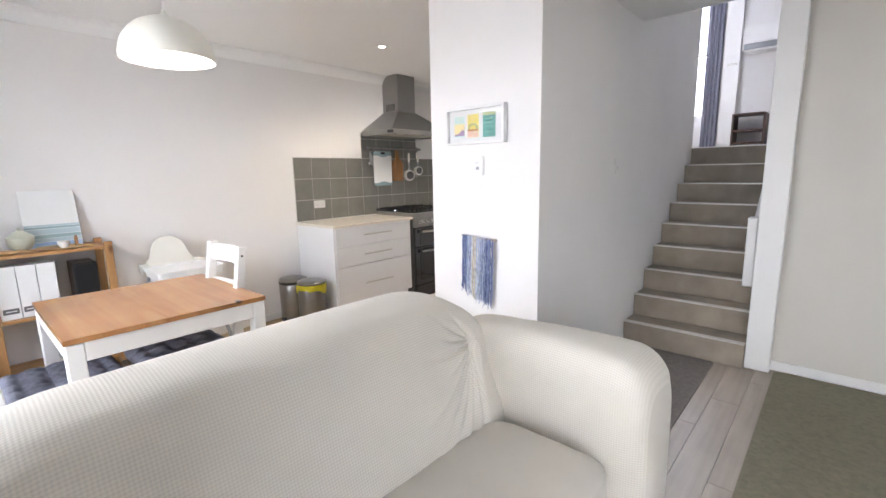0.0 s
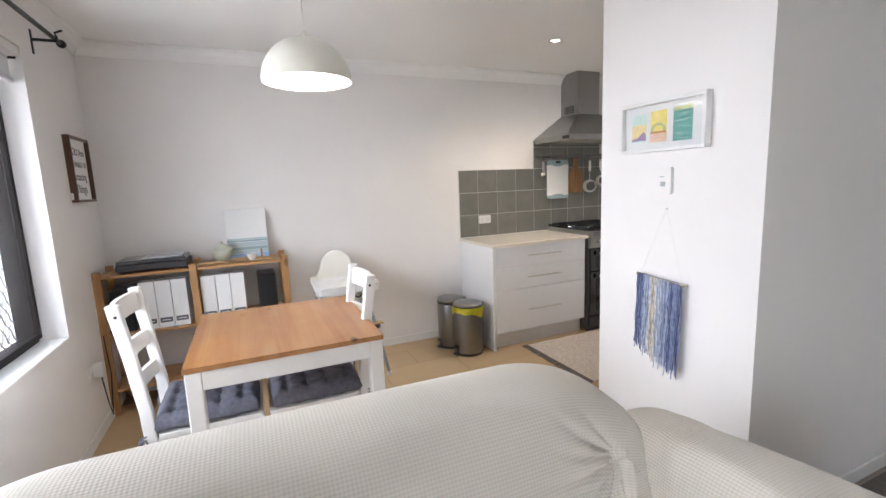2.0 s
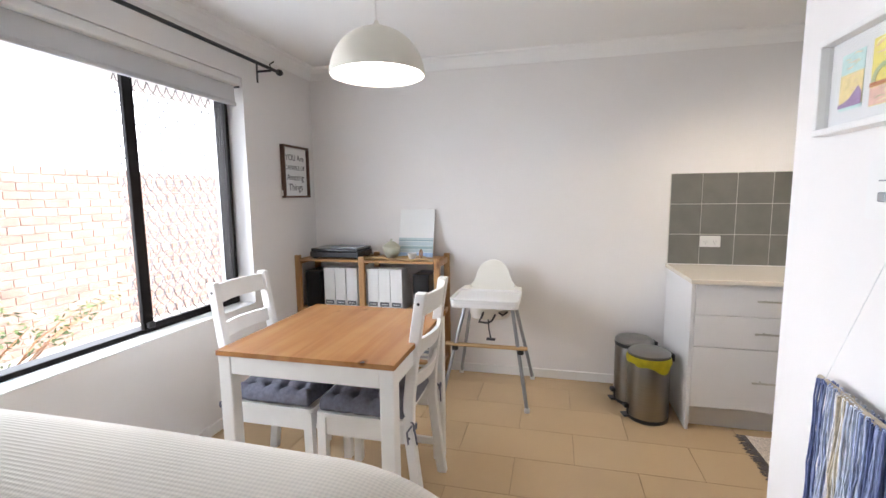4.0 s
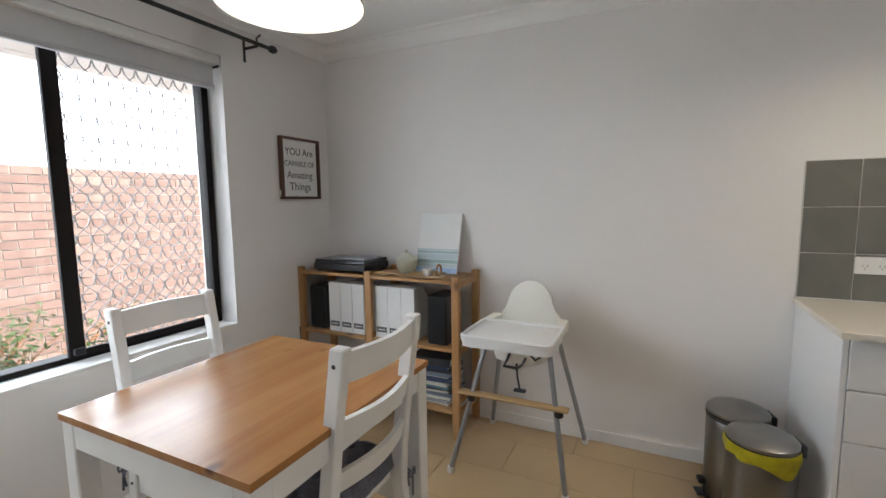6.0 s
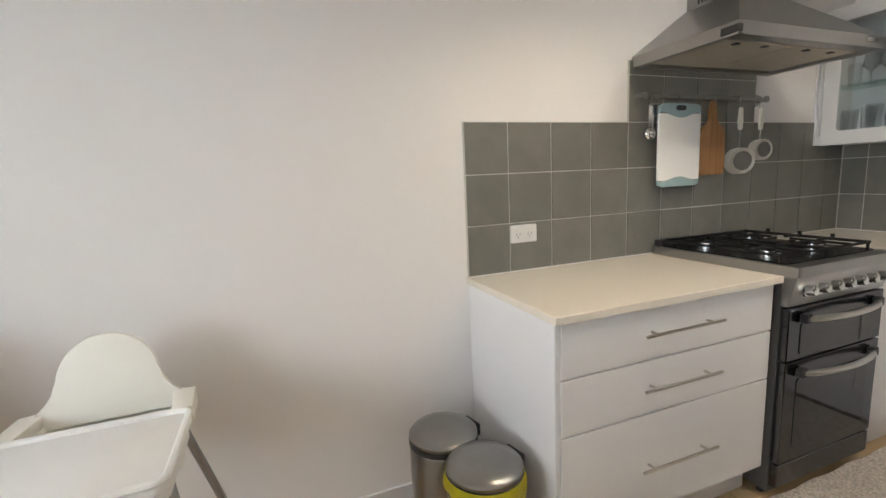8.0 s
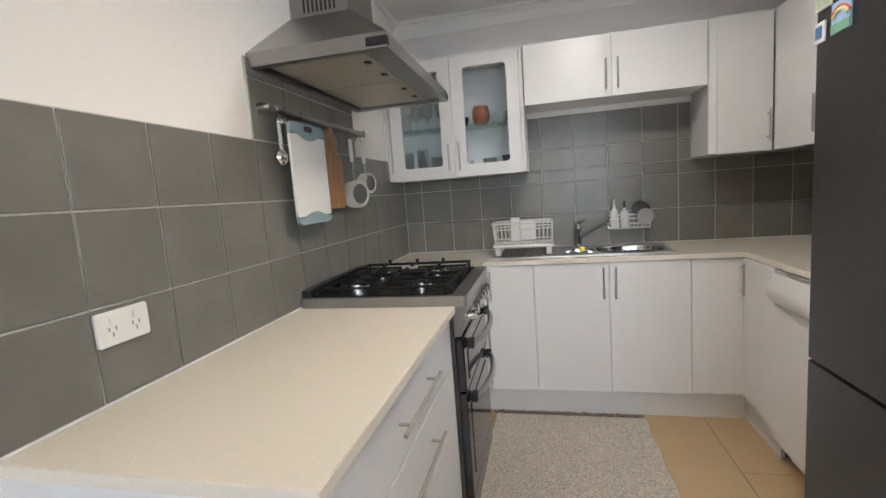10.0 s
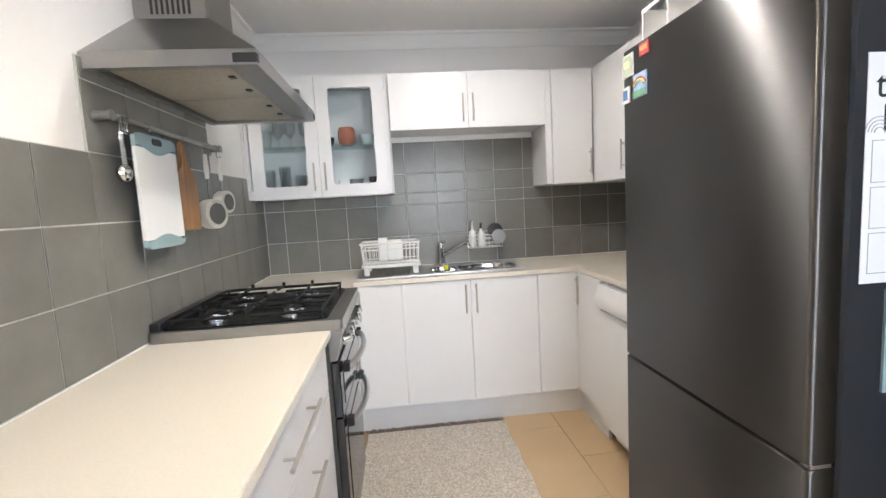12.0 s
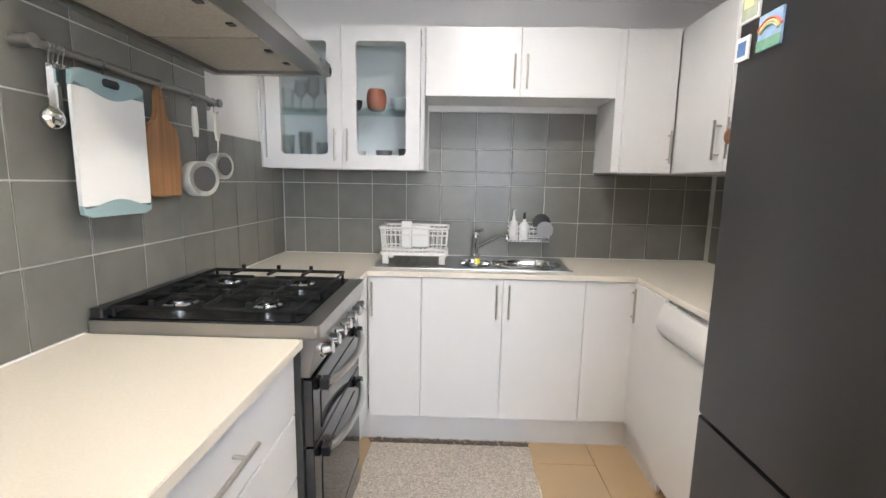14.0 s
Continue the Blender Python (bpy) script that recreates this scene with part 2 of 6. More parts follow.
def fabric():
    """Off-white stretch slipcover with a fine waffle weave."""
    m = mat("slipcover", (0.735, 0.685, 0.605), 0.9, vary=0.03, scale=5)
    nt = m.node_tree
    b = nt.nodes["Principled BSDF"]
    b.inputs["Sheen Weight"].default_value = 0.15
    tc = nt.nodes.new("ShaderNodeTexCoord")
    hts = []
    for axis, part_of in (("X", 0.7), ("Y", 1.0)):
        w = nt.nodes.new("ShaderNodeTexWave")
        w.bands_direction = axis
        w.inputs["Scale"].default_value, w.inputs["Distortion"].default_value = 36, 0.0
        nt.links.new(tc.outputs["UV"], w.inputs[0])
        share = nt.nodes.new("ShaderNodeMath")
        share.operation = "MULTIPLY"
        share.inputs[1].default_value = part_of
        nt.links.new(w.outputs["Fac"], share.inputs[0])
        hts.append(share)
    add2 = nt.nodes.new("ShaderNodeMath")
    nt.links.new(hts[0].outputs[0], add2.inputs[0]), nt.links.new(hts[1].outputs[0], add2.inputs[1])
    # each waffle hollow is darkened in the base colour to imitate its shade
    cell_shade = nt.nodes.new("ShaderNodeMapRange")
    cell_shade.inputs["From Min"].default_value, cell_shade.inputs["From Max"].default_value = 0.2, 1.3
    cell_shade.inputs["To Min"].default_value, cell_shade.inputs["To Max"].default_value = 0.89, 1.03
    nt.links.new(add2.outputs[0], cell_shade.inputs["Value"])
    hs = next(k for k in nt.nodes if k.type == "HUE_SAT")
    tint = nt.nodes.new("ShaderNodeMath")
    tint.operation = "MULTIPLY"
    nt.links.new(hs.inputs["Value"].links[0].from_socket, tint.inputs[0])
    nt.links.new(cell_shade.outputs[0], tint.inputs[1])
    nt.links.new(tint.outputs[0], hs.inputs["Value"])
    bp = nt.nodes.new("ShaderNodeBump")
    bp.inputs["Strength"].default_value, bp.inputs["Distance"].default_value = 0.35, 0.0015
    nt.links.new(add2.outputs[0], bp.inputs["Height"])
    nt.links.new(bp.outputs[0], b.inputs["Normal"])
    return m


SLIP = fabric()


# ---- mesh helpers ----
def box(bm, x0, x1, y0, y1, z0, z1, bev=0.0, seg=1):
    vs = [bm.verts.new((x, y, z)) for x in (x0, x1) for y in (y0, y1) for z in (z0, z1)]
    fs = [bm.faces.new([vs[i] for i in f]) for f in ((0, 1, 3, 2), (4, 6, 7, 5), (0, 4, 5, 1), (2, 3, 7, 6), (0, 2, 6, 4), (1, 5, 7, 3))]
    if bev:
        es = list({e for f in fs for e in f.edges})
        bmesh.ops.bevel(bm, geom=es, offset=bev, segments=seg, profile=0.5, affect="EDGES")
    return bm


def B(*args, **kw):
    return box(bmesh.new(), *args, **kw)


def tube(bm, pts, r, seg=8, closed=False):
    """A round bar along pts; r is one radius or one for each point."""
    pts = [Vector(p) for p in pts]
    rs = r if isinstance(r, (list, tuple)) else [r] * len(pts)
    rings, up = [], None
    for i, p in enumerate(pts):
        a = pts[i - 1] if i or closed else p
        c = pts[(i + 1) % len(pts)] if i + 1 < len(pts) or closed else p
        t = (c - a).normalized()
        if up is None:
            up = t.orthogonal().normalized()
        up = (up - t * up.dot(t)).normalized()
        side = t.cross(up)
        rings.append([bm.verts.new(p + rs[i] * (math.cos(k * math.tau / seg) * up + math.sin(k * math.tau / seg) * side)) for k in range(seg)])
    n = len(rings)
    for i in range(n if closed else n - 1):
        a, c = rings[i], rings[(i + 1) % n]
        for k in range(seg):
            bm.faces.new((a[k], a[(k + 1) % seg], c[(k + 1) % seg], c[k]))
    if not closed:
        bm.faces.new(rings[0][::-1]), bm.faces.new(rings[-1])
    return bm


def lathe(bm, prof, at=(0, 0, 0), seg=24):
    """Turn the (radius, height) profile about an upright axis."""
    rings = []
    for r, z in prof:
        rings.append([bm.verts.new((at[0] + r * math.cos(k * math.tau / seg), at[1] + r * math.sin(k * math.tau / seg), at[2] + z)) for k in range(seg)])
    for a, c in zip(rings, rings[1:]):
        for k in range(seg):
            bm.faces.new((a[k], a[(k + 1) % seg], c[(k + 1) % seg], c[k]))
    bm.faces.new(rings[0][::-1]), bm.faces.new(rings[-1])
    return bm


def loft(bm, rings, cap=True):
    vs = [[bm.verts.new(p) for p in ring] for ring in rings]
    n = len(vs[0])
    for a, c in zip(vs, vs[1:]):
        for k in range(n):
            bm.faces.new((a[k], a[(k + 1) % n], c[(k + 1) % n], c[k]))
    if cap:
        bm.faces.new(vs[0][::-1]), bm.faces.new(vs[-1])
    return bm


def slab(bm, outline, z0, z1, axis="z", bev=0.0):
    """A flat piece of the given outline, thick from z0 to z1 along the axis."""
    def at(u, v, w):
        return {"z": (u, v, w), "x": (w, u, v), "y": (u, w, v)}[axis]
    a = [bm.verts.new(at(u, v, z0)) for u, v in outline]
    c = [bm.verts.new(at(u, v, z1)) for u, v in outline]
    n = len(a)
    fs = [bm.faces.new(a[::-1]), bm.faces.new(c)] + [bm.faces.new((a[k], a[(k + 1) % n], c[(k + 1) % n], c[k])) for k in range(n)]
    if bev:
        bmesh.ops.bevel(bm, geom=list({e for f in fs[:2] for e in f.edges}), offset=bev, segments=2, profile=0.5, affect="EDGES")
    return bm


def rounded(x0, x1, y0, y1, r, n=5):
    pts = []
    for cx, cy, a0 in ((x1 - r, y1 - r, 0), (x0 + r, y1 - r, 90), (x0 + r, y0 + r, 180), (x1 - r, y0 + r, 270)):
        pts += [(cx + r * math.cos(radians(a0 + 90 * k / n)), cy + r * math.sin(radians(a0 + 90 * k / n))) for k in range(n + 1)]
    return pts


def loft_uv(rings, u_of):
    """A capped loft with cloth coordinates in metres: u_of each ring, and the length round the ring."""
    bm = bmesh.new()
    uv = bm.loops.layers.uv.new("cloth")
    n = len(rings[0])
    mid = rings[len(rings) // 2]
    arc = [0.0]
    for k in range(n):
        arc.append(arc[-1] + (Vector(mid[(k + 1) % n]) - Vector(mid[k])).length)
    vs = [[bm.verts.new(p) for p in ring] for ring in rings]
    for i in range(len(vs) - 1):
        a, c, ua, uc = vs[i], vs[i + 1], u_of[i], u_of[i + 1]
        for k in range(n):
            f = bm.faces.new((a[k], a[(k + 1) % n], c[(k + 1) % n], c[k]))
            for lp, co in zip(f.loops, ((ua, arc[k]), (ua, arc[k + 1]), (uc, arc[k + 1]), (uc, arc[k]))):
                lp[uv].uv = co
    bm.faces.new(vs[0][::-1]), bm.faces.new(vs[-1])
    return bm


def mesh_of(name, bm, material, smooth=False):
    bmesh.ops.recalc_face_normals(bm, faces=bm.faces)
    me = bpy.data.meshes.new(name)
    bm.to_mesh(me)
    bm.free()
    me.materials.append(material)
    if smooth:
        me.polygons.foreach_set("use_smooth", [True] * len(me.polygons))
        me.set_sharp_from_angle(angle=radians(40))
    return me


def part(name, bm, material, parent, label="", smooth=False):
    ob = new(name, mesh_of(name, bm, material, smooth))
    ob.parent = parent
    if label:
        tagged(ob, label)
    return ob


def thing(name, loc, label, category, group="", turn=0.0):
    ob = new(name)
    ob.matrix_basis = pose(*loc, 0, 0, turn)
    return tagged(ob, label, category, group)


def single(name, bm, material, label, category, group="", smooth=False):
    return tagged(new(name, mesh_of(name, bm, material, smooth)), label, category, group)


def setting(name, bm, material, label="", smooth=False):
    return tagged(new(name, mesh_of(name, bm, material, smooth)), label, name.split("_")[0], "", "structure")


def text(name, body, size, m, material, parent, align="CENTER"):
    cu = bpy.data.curves.new(name, "FONT")
    cu.body, cu.size, cu.align_x, cu.extrude = body, size, align, 0.0004
    tmp = bpy.data.objects.new("tmp", cu)
    me = bpy.data.meshes.new_from_object(tmp)
    bpy.data.objects.remove(tmp)
    me.materials.append(material)
    ob = new(name, me)
    ob.parent = parent
    ob.matrix_basis = m
    return ob


# ---- large structure ----
WX, SY, NY, CZ = -4.2, -0.2, 4.93, 2.4
setting("wall_west", B(WX - 0.15, WX, SY - 0.25, NY + 0.15, 0, CZ), WALL, "off-white painted plaster wall behind the shelf")
setting("wall_north", B(WX, -1.72, NY, NY + 0.15, 0, CZ), WALL, "off-white painted kitchen wall above the grey tiles")
# window wall with the dining window and the living glazing
WIN = (-3.38, -1.62, 0.68, 2.14)
bm = bmesh.new()
for a in ((WX, WIN[0], 0, CZ), (WIN[1], -0.15, 0, CZ), (WIN[0], WIN[1], 0, WIN[2]), (WIN[0], WIN[1], WIN[3], CZ), (1.95, 2.4, 0, CZ), (-0.15, 1.95, 2.15, CZ)):
    box(bm, a[0], a[1], SY - 0.25, SY, a[2], a[3])
setting("wall_south", bm, WALL, "off-white painted wall with a deep window reveal")
setting("wall_east", B(2.4, 2.55, SY - 0.25, 3.95, 0, CZ), WALL, "off-white painted living room wall")
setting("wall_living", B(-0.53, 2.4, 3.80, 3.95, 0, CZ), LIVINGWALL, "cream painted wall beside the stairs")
setting("wall_pillar", B(-2.24, -1.475, 2.34, 2.47, 0, CZ), WALL, "bright white painted wall end between kitchen and stairs")
setting("wall_stair", B(-1.72, -1.475, 2.47, 5.45, 0, 4.0), STAIRWALL, "grey-white painted stair wall")
setting("wall_stair_east", B(-0.66, -0.53, 3.95, 7.0, 0, 4.0), STAIRWALL, "white painted wall along the stairs")
bm = bmesh.new()
for a in ((-2.6, -1.87, 1.40, 4.0), (-1.67, -0.66, 1.40, 4.0), (-1.87, -1.67, 1.40, 2.0), (-1.87, -1.67, 3.6, 4.0)):
    box(bm, a[0], a[1], 6.82, 7.0, a[2], a[3])
setting("wall_landing", bm, STAIRWALL, "white wall with a narrow window on the landing")
setting("wall_landing_west", box(B(-2.72, -2.6, 5.3, 7.0, 1.4, 4.0), -2.6, -1.72, 5.3, 5.45, 1.4, 4.0), STAIRWALL, "white landing wall")
setting("floor_landing", B(-2.6, -1.47, 5.451, 6.82, 1.40, 1.548), STAIRC, "grey-beige landing floor")
bm = box(bmesh.new(), WX - 0.15, 2.55, SY - 0.25, 3.80, CZ, CZ + 0.12)
box(bm, WX - 0.15, -1.60, 3.80, NY + 0.15, CZ, CZ + 0.12)
setting("ceiling", bm, CEIL, "matt white painted ceiling")
setting("ceiling_stair", B(-2.72, -0.53, 3.80, 7.0, 4.0, 4.1), CEIL, "white ceiling over the stairs")
setting("wall_header", B(-1.475, -0.53, 3.80, 3.95, CZ + 0.12, 4.0), STAIRWALL, "wall above the stair opening")
# floors: screed under tiles and planks
setting("floor", B(WX - 0.15, 2.55, SY - 0.25, NY + 0.15, -0.12, -0.012), FGROUT, "floor slab with dark grout between beige tiles")
# skirtings
bm = bmesh.new()
for a in ((WX, WX + 0.012, SY, 2.5), (WX + 0.012, -0.15, SY, SY + 0.012), (-2.252, -1.463, 2.328, 2.34), (-2.252, -2.24, 2.34, 2.47), (-1.475, -1.463, 2.34, 3.69), (-0.53, 2.4, 3.788, 3.80)):
    box(bm, *a, 0, 0.068, 0.003)
setting("baseboard", bm, TRIM, "low white painted skirting board")
# coved cornice along the walls
bm = bmesh.new()
for pts in (((WX, SY), (WX, NY)), ((WX, NY), (-1.72, NY)), ((WX, SY), (2.4, SY))):
    (xa, ya), (xb, yb) = pts
    nx, ny = (1, 0) if xa == xb else (0, 1 if ya == SY else -1)
    prof = [(0, -0.085), (0.008, -0.085), (0.014, -0.07), (0.03, -0.04), (0.055, -0.018), (0.075, -0.012), (0.08, -0.002), (0.08, 0), (0, 0)]
    loft(bm, [[(x + nx * d, y + ny * d, CZ - 0.0005 + h) for d, h in prof] for x, y in ((xa, ya), (xb, yb))])
setting("cornice", bm, CEIL, "white plaster cornice")
# jamb of the stair opening
setting("trim_stair_opening", B(-0.665, -0.525, 3.72, 3.80, 0, CZ, 0.004), TRIM, "white gloss painted jamb beside the stairs")

# ---- stairs ----
NOSE = mat("bright_nosing", (0.80, 0.78, 0.74), 0.3, 0.6, vary=0.04)
RISE, RUN, Y0 = 0.172, 0.215, 3.69
stairs = thing("staircase", (-1.07, Y0, 0), "closed staircase with grey-beige treads and metal nosings", "stairs")
for i in range(9):
    z = RISE * (i + 1)
    part("step", B(-0.4, 0.404, i * RUN, i * RUN + RUN + (1.18 if i == 8 else 0.01), z - RISE if i else 0, z, 0.004), STAIRC, stairs)
    part("nosing", B(-0.398, 0.402, i * RUN - 0.006, i * RUN + 0.032, z - 0.006, z + 0.005, 0.001), NOSE, stairs, "thin metal stair nosing")
rail = thing("handrail", (-0.69, 4.2, 0.9), "white handrail along the stair wall", "handrail")
part("rail", tube(bmesh.new(), [(0, -0.35, 0.02), (0, 1.2, 1.26)], 0.025, 10), TRIM, rail)
part("newel", B(-0.04, 0.02, -0.42, -0.35, -0.35, 0.12, 0.006), TRIM, rail)
for yy, zz in ((0.1, 0.38), (0.9, 1.02)):
    part("bracket", tube(bmesh.new(), [(0.028, yy, zz - 0.05), (0, yy, zz - 0.05), (0, yy, zz)], 0.007, 6), NICKEL, rail)
# landing
win3 = tagged(new("window_3"), "narrow landing window", "window", "", "structure")
part("window_frame", box(box(B(-1.869, -1.855, 6.87, 6.92, 2.0, 3.6), -1.685, -1.671, 6.87, 6.92, 2.0, 3.6), -1.855, -1.685, 6.87, 6.92, 2.72, 2.75), TRIM, win3)
pn = part("pane", B(-1.855, -1.685, 6.89, 6.895, 2.0, 3.6), PANE, win3)
pn.visible_shadow = False
rings = []
for j in range(41):
    u = j / 40
    rings.append([(-1.69 + 0.17 * u, 6.76 + 0.022 * math.sin(u * 26), z) for z in (1.57, 2.6, 3.65)] + [(-1.69 + 0.17 * u, 6.766 + 0.022 * math.sin(u * 26), z) for z in (3.65, 2.6, 1.57)])
single("curtain", loft(bmesh.new(), rings), mat("grey_curtain", (0.30, 0.30, 0.36), 0.9, vary=0.06), "grey gathered curtain beside the landing window", "curtain", smooth=True)
door = tagged(new("door_1"), "white painted door on the landing, standing ajar", "door", "", "structure")
door.matrix_basis = pose(-1.50, 6.75, 1.549, 0, 0, -6)
part("leaf", B(0, 0.17, 0, 0.04, 0, 2.04, 0.003), TRIM, door)
part("door_handle", tube(bmesh.new(), [(0.14, 0.0, 1.0), (0.14, -0.05, 1.0), (0.06, -0.05, 1.0)], 0.009, 8), NICKEL, door)
ac = thing("air_conditioner", (-1.13, 6.72, 2.79), "white wall-mounted air conditioner on the landing", "air conditioner")
part("casing", slab(bmesh.new(), rounded(-0.17, 0.3, -0.14, 0.14, 0.03), -0.09, 0.099, "y", 0.01), WPLASTIC, ac)
part("louvre", B(-0.15, 0.28, -0.112, -0.095, -0.12, -0.06, 0.004), GREYTUBE, ac)
rack = thing("shoe_rack", (-1.15, 6.6, 1.549), "dark wooden rack on the landing", "rack")
for xx in (-0.16, 0.14):
    part("side", B(xx, xx + 0.02, -0.15, 0.15, 0, 0.40, 0.003), WALNUT, rack)
for zz in (0.06, 0.2, 0.385):
    part("shelf", B(-0.14, 0.14, -0.15, 0.15, zz, zz + 0.018, 0.003), WALNUT, rack)

# ---- dining window ----
win = tagged(new("window_1"), "dark aluminium sliding window with a diamond security screen", "window", "", "structure")
x0, x1, z0, z1 = WIN
FY = -0.36
part("window_frame", box(box(box(B(x0 + 0.001, x0 + 0.032, FY - 0.04, FY + 0.04, z0 + 0.001, z1 - 0.001, 0.003), x1 - 0.045, x1 - 0.001, FY - 0.04, FY + 0.04, z0 + 0.001, z1 - 0.001, 0.003), x0 + 0.032, x1 - 0.045, FY - 0.04, FY + 0.04, z0 + 0.001, z0 + 0.035, 0.003), x0 + 0.032, x1 - 0.045, FY - 0.04, FY + 0.04, z1 - 0.04, z1 - 0.001, 0.003), FRAMEDARK, win)
XM = -2.66
part("sash", box(box(box(B(XM - 0.03, XM + 0.03, FY + 0.042, FY + 0.066, z0 + 0.035, z1 - 0.04, 0.003), x0 + 0.0335, x0 + 0.06, FY + 0.042, FY + 0.066, z0 + 0.035, z1 - 0.04, 0.003), x0 + 0.06, XM - 0.03, FY + 0.042, FY + 0.066, z0 + 0.035, z0 + 0.062, 0.003), x0 + 0.06, XM - 0.03, FY + 0.042, FY + 0.066, z1 - 0.08, z1 - 0.04, 0.003), FRAMEDARK, win)
for a, c, yy in ((x0 + 0.06, XM - 0.03, FY + 0.05), (XM, x1 - 0.045, FY)):
    pn = part("pane", B(a, c, yy, yy + 0.005, z0 + 0.05, z1 - 0.05), PANE, win)
    pn.visible_shadow = False
# diamond screen: crimped strands over the sliding half
bm = bmesh.new()
sx0, sx1, sz0, sz1, dx, dz = x0 + 0.05, XM - 0.01, z0 + 0.04, z1 - 0.045, 0.062, 0.088
def strand(sign):
    n = int((sx1 - sx0) / dx + (sz1 - sz0) / dz) + 2
    for i in range(-n, n):
        seg = []
        steps = int((sz1 - sz0) / (dz / 4)) + 1
        for k in range(steps):
            z = sz0 + k * dz / 4
            x = sx0 + i * dx + sign * ((z - sz0) / dz * dx) + sign * 0.008 * math.sin((z - sz0) / dz * math.tau)
            if sx0 <= x <= sx1:
                seg.append((x, FY - 0.035 + 0.0065 * sign, z))
        if len(seg) > 1:
            loft(bm, [[(x - 0.002, y - 0.0035, z), (x + 0.002, y - 0.0035, z), (x + 0.002, y + 0.0035, z), (x - 0.002, y + 0.0035, z)] for x, y, z in seg])
strand(1), strand(-1)
part("security_screen", bm, mat("screen_metal", (0.22, 0.21, 0.21), 0.5, 0.2), win, "dark diamond-pattern metal security screen")
part("latch", B(XM - 0.02, XM + 0.02, FY + 0.067, FY + 0.09, z0 + 0.045, z0 + 0.075, 0.004), BLACK, win)
setting("window_sill", B(x0 + 0.001, x1 - 0.001, FY + 0.041, SY + 0.004, z0 + 0.0005, z0 + 0.012, 0.003), TRIM, "white painted window sill")
blind = thing("roller_blind", (x0, SY, z1), "white roller blind drawn up under its pelmet", "blind")
part("headbox", B(0.004, 1.75, -0.10, -0.005, -0.05, -0.002, 0.006), WPLASTIC, blind)
part("blind_fabric", B(0.02, 1.74, -0.05, -0.046, -0.15, -0.05), mat("blind_fabric", (0.62, 0.62, 0.63), 0.9, vary=0.02), blind)
part("bottom_bar", slab(bmesh.new(), rounded(-0.058, -0.036, -0.175, -0.148, 0.008), 0.02, 1.74, "x"), mat("bar_grey", (0.55, 0.55, 0.56), 0.5), blind)
part("end_cap", B(0.0015, 0.004, -0.10, -0.02, -0.06, -0.004), BLACK, blind)
rod = thing("curtain_rod", (-2.4, -0.11, 2.235), "black metal curtain rod above the window", "curtain rod")
part("rod", tube(bmesh.new(), [(-1.24, 0, 0), (1.3, 0, 0)], 0.011, 10), BLACK, rod)
part("finial", lathe(bmesh.new(), [(0.011, -0.005), (0.02, 0), (0.022, 0.018), (0.016, 0.035), (0.004, 0.042)], seg=12), BLACK, rod).matrix_basis = pose(-1.24, 0, 0, 0, -90, 0)
for xx in (-1.13, 1.1):
    part("bracket", box(B(xx - 0.008, xx + 0.008, -0.089, -0.083, -0.09, 0.03, 0.002), xx - 0.006, xx + 0.006, -0.083, 0.02, -0.026, -0.013, 0.002), BLACK, rod)
    part("bracket_hook", tube(bmesh.new(), [(xx, 0.014, -0.02), (xx, 0.018, 0.0), (xx, 0.012, 0.02), (xx, 0.045, 0.035)], 0.005, 6), BLACK, rod)
# living room glazing behind the walk
win2 = tagged(new("window_2"), "sliding glass door of the living room", "window", "", "structure")
part("window_frame", box(box(box(B(-0.148, -0.10, -0.40, -0.32, 0, 2.148), 1.90, 1.948, -0.40, -0.32, 0, 2.148), 0.87, 0.93, -0.40, -0.32, 0.04, 2.10), -0.10, 1.90, -0.40, -0.32, 2.10, 2.148), FRAMEDARK, win2)
for a, c in ((-0.10, 0.87), (0.93, 1.90)):
    pn = part("pane", B(a, c, -0.363, -0.357, 0.0, 2.10), PANE, win2)
    pn.visible_shadow = False

# ---- outside ----
# glowing panel added so the sky beyond the window burns out white
setting("backdrop", B(-90, 90, -58.2, -58, -0.19, 70), glow("blown_out_sky", (0.90, 0.95, 1.0), 1.6), "glowing white panel for the blown-out sky far beyond the yard")
setting("ground", B(-60, 60, -60, 60, -0.5, -0.2), PAVING, "pale paving outside the window")
fence = thing("brick_fence", (-2.5, -3.6, -0.2), "sunlit pale salmon brick fence across the yard", "fence")
part("fence_core", B(-7.5, 5.95, -0.1, 0.098, 0, 1.95), GROUT, fence)
eave = thing("roof_eave", (-2.5, -0.45, 2.15), "white eave lining and gutter above the window", "eave")
part("soffit", B(-2, 5.2, -0.62, -0.005, 0, 0.03), TRIM, eave)
part("gutter", slab(bmesh.new(), [(-0.74, 0.0), (-0.63, 0.0), (-0.63, 0.12), (-0.65, 0.12), (-0.65, 0.02), (-0.72, 0.02), (-0.72, 0.12), (-0.74, 0.12)], -2, 5.2, "x"), TRIM, eave)
shrub = thing("shrub", (-3.0, -2.7, -0.2), "low green garden shrub before the fence", "shrub")
rng = random.Random(4)
bmt, bml = bmesh.new(), bmesh.new()
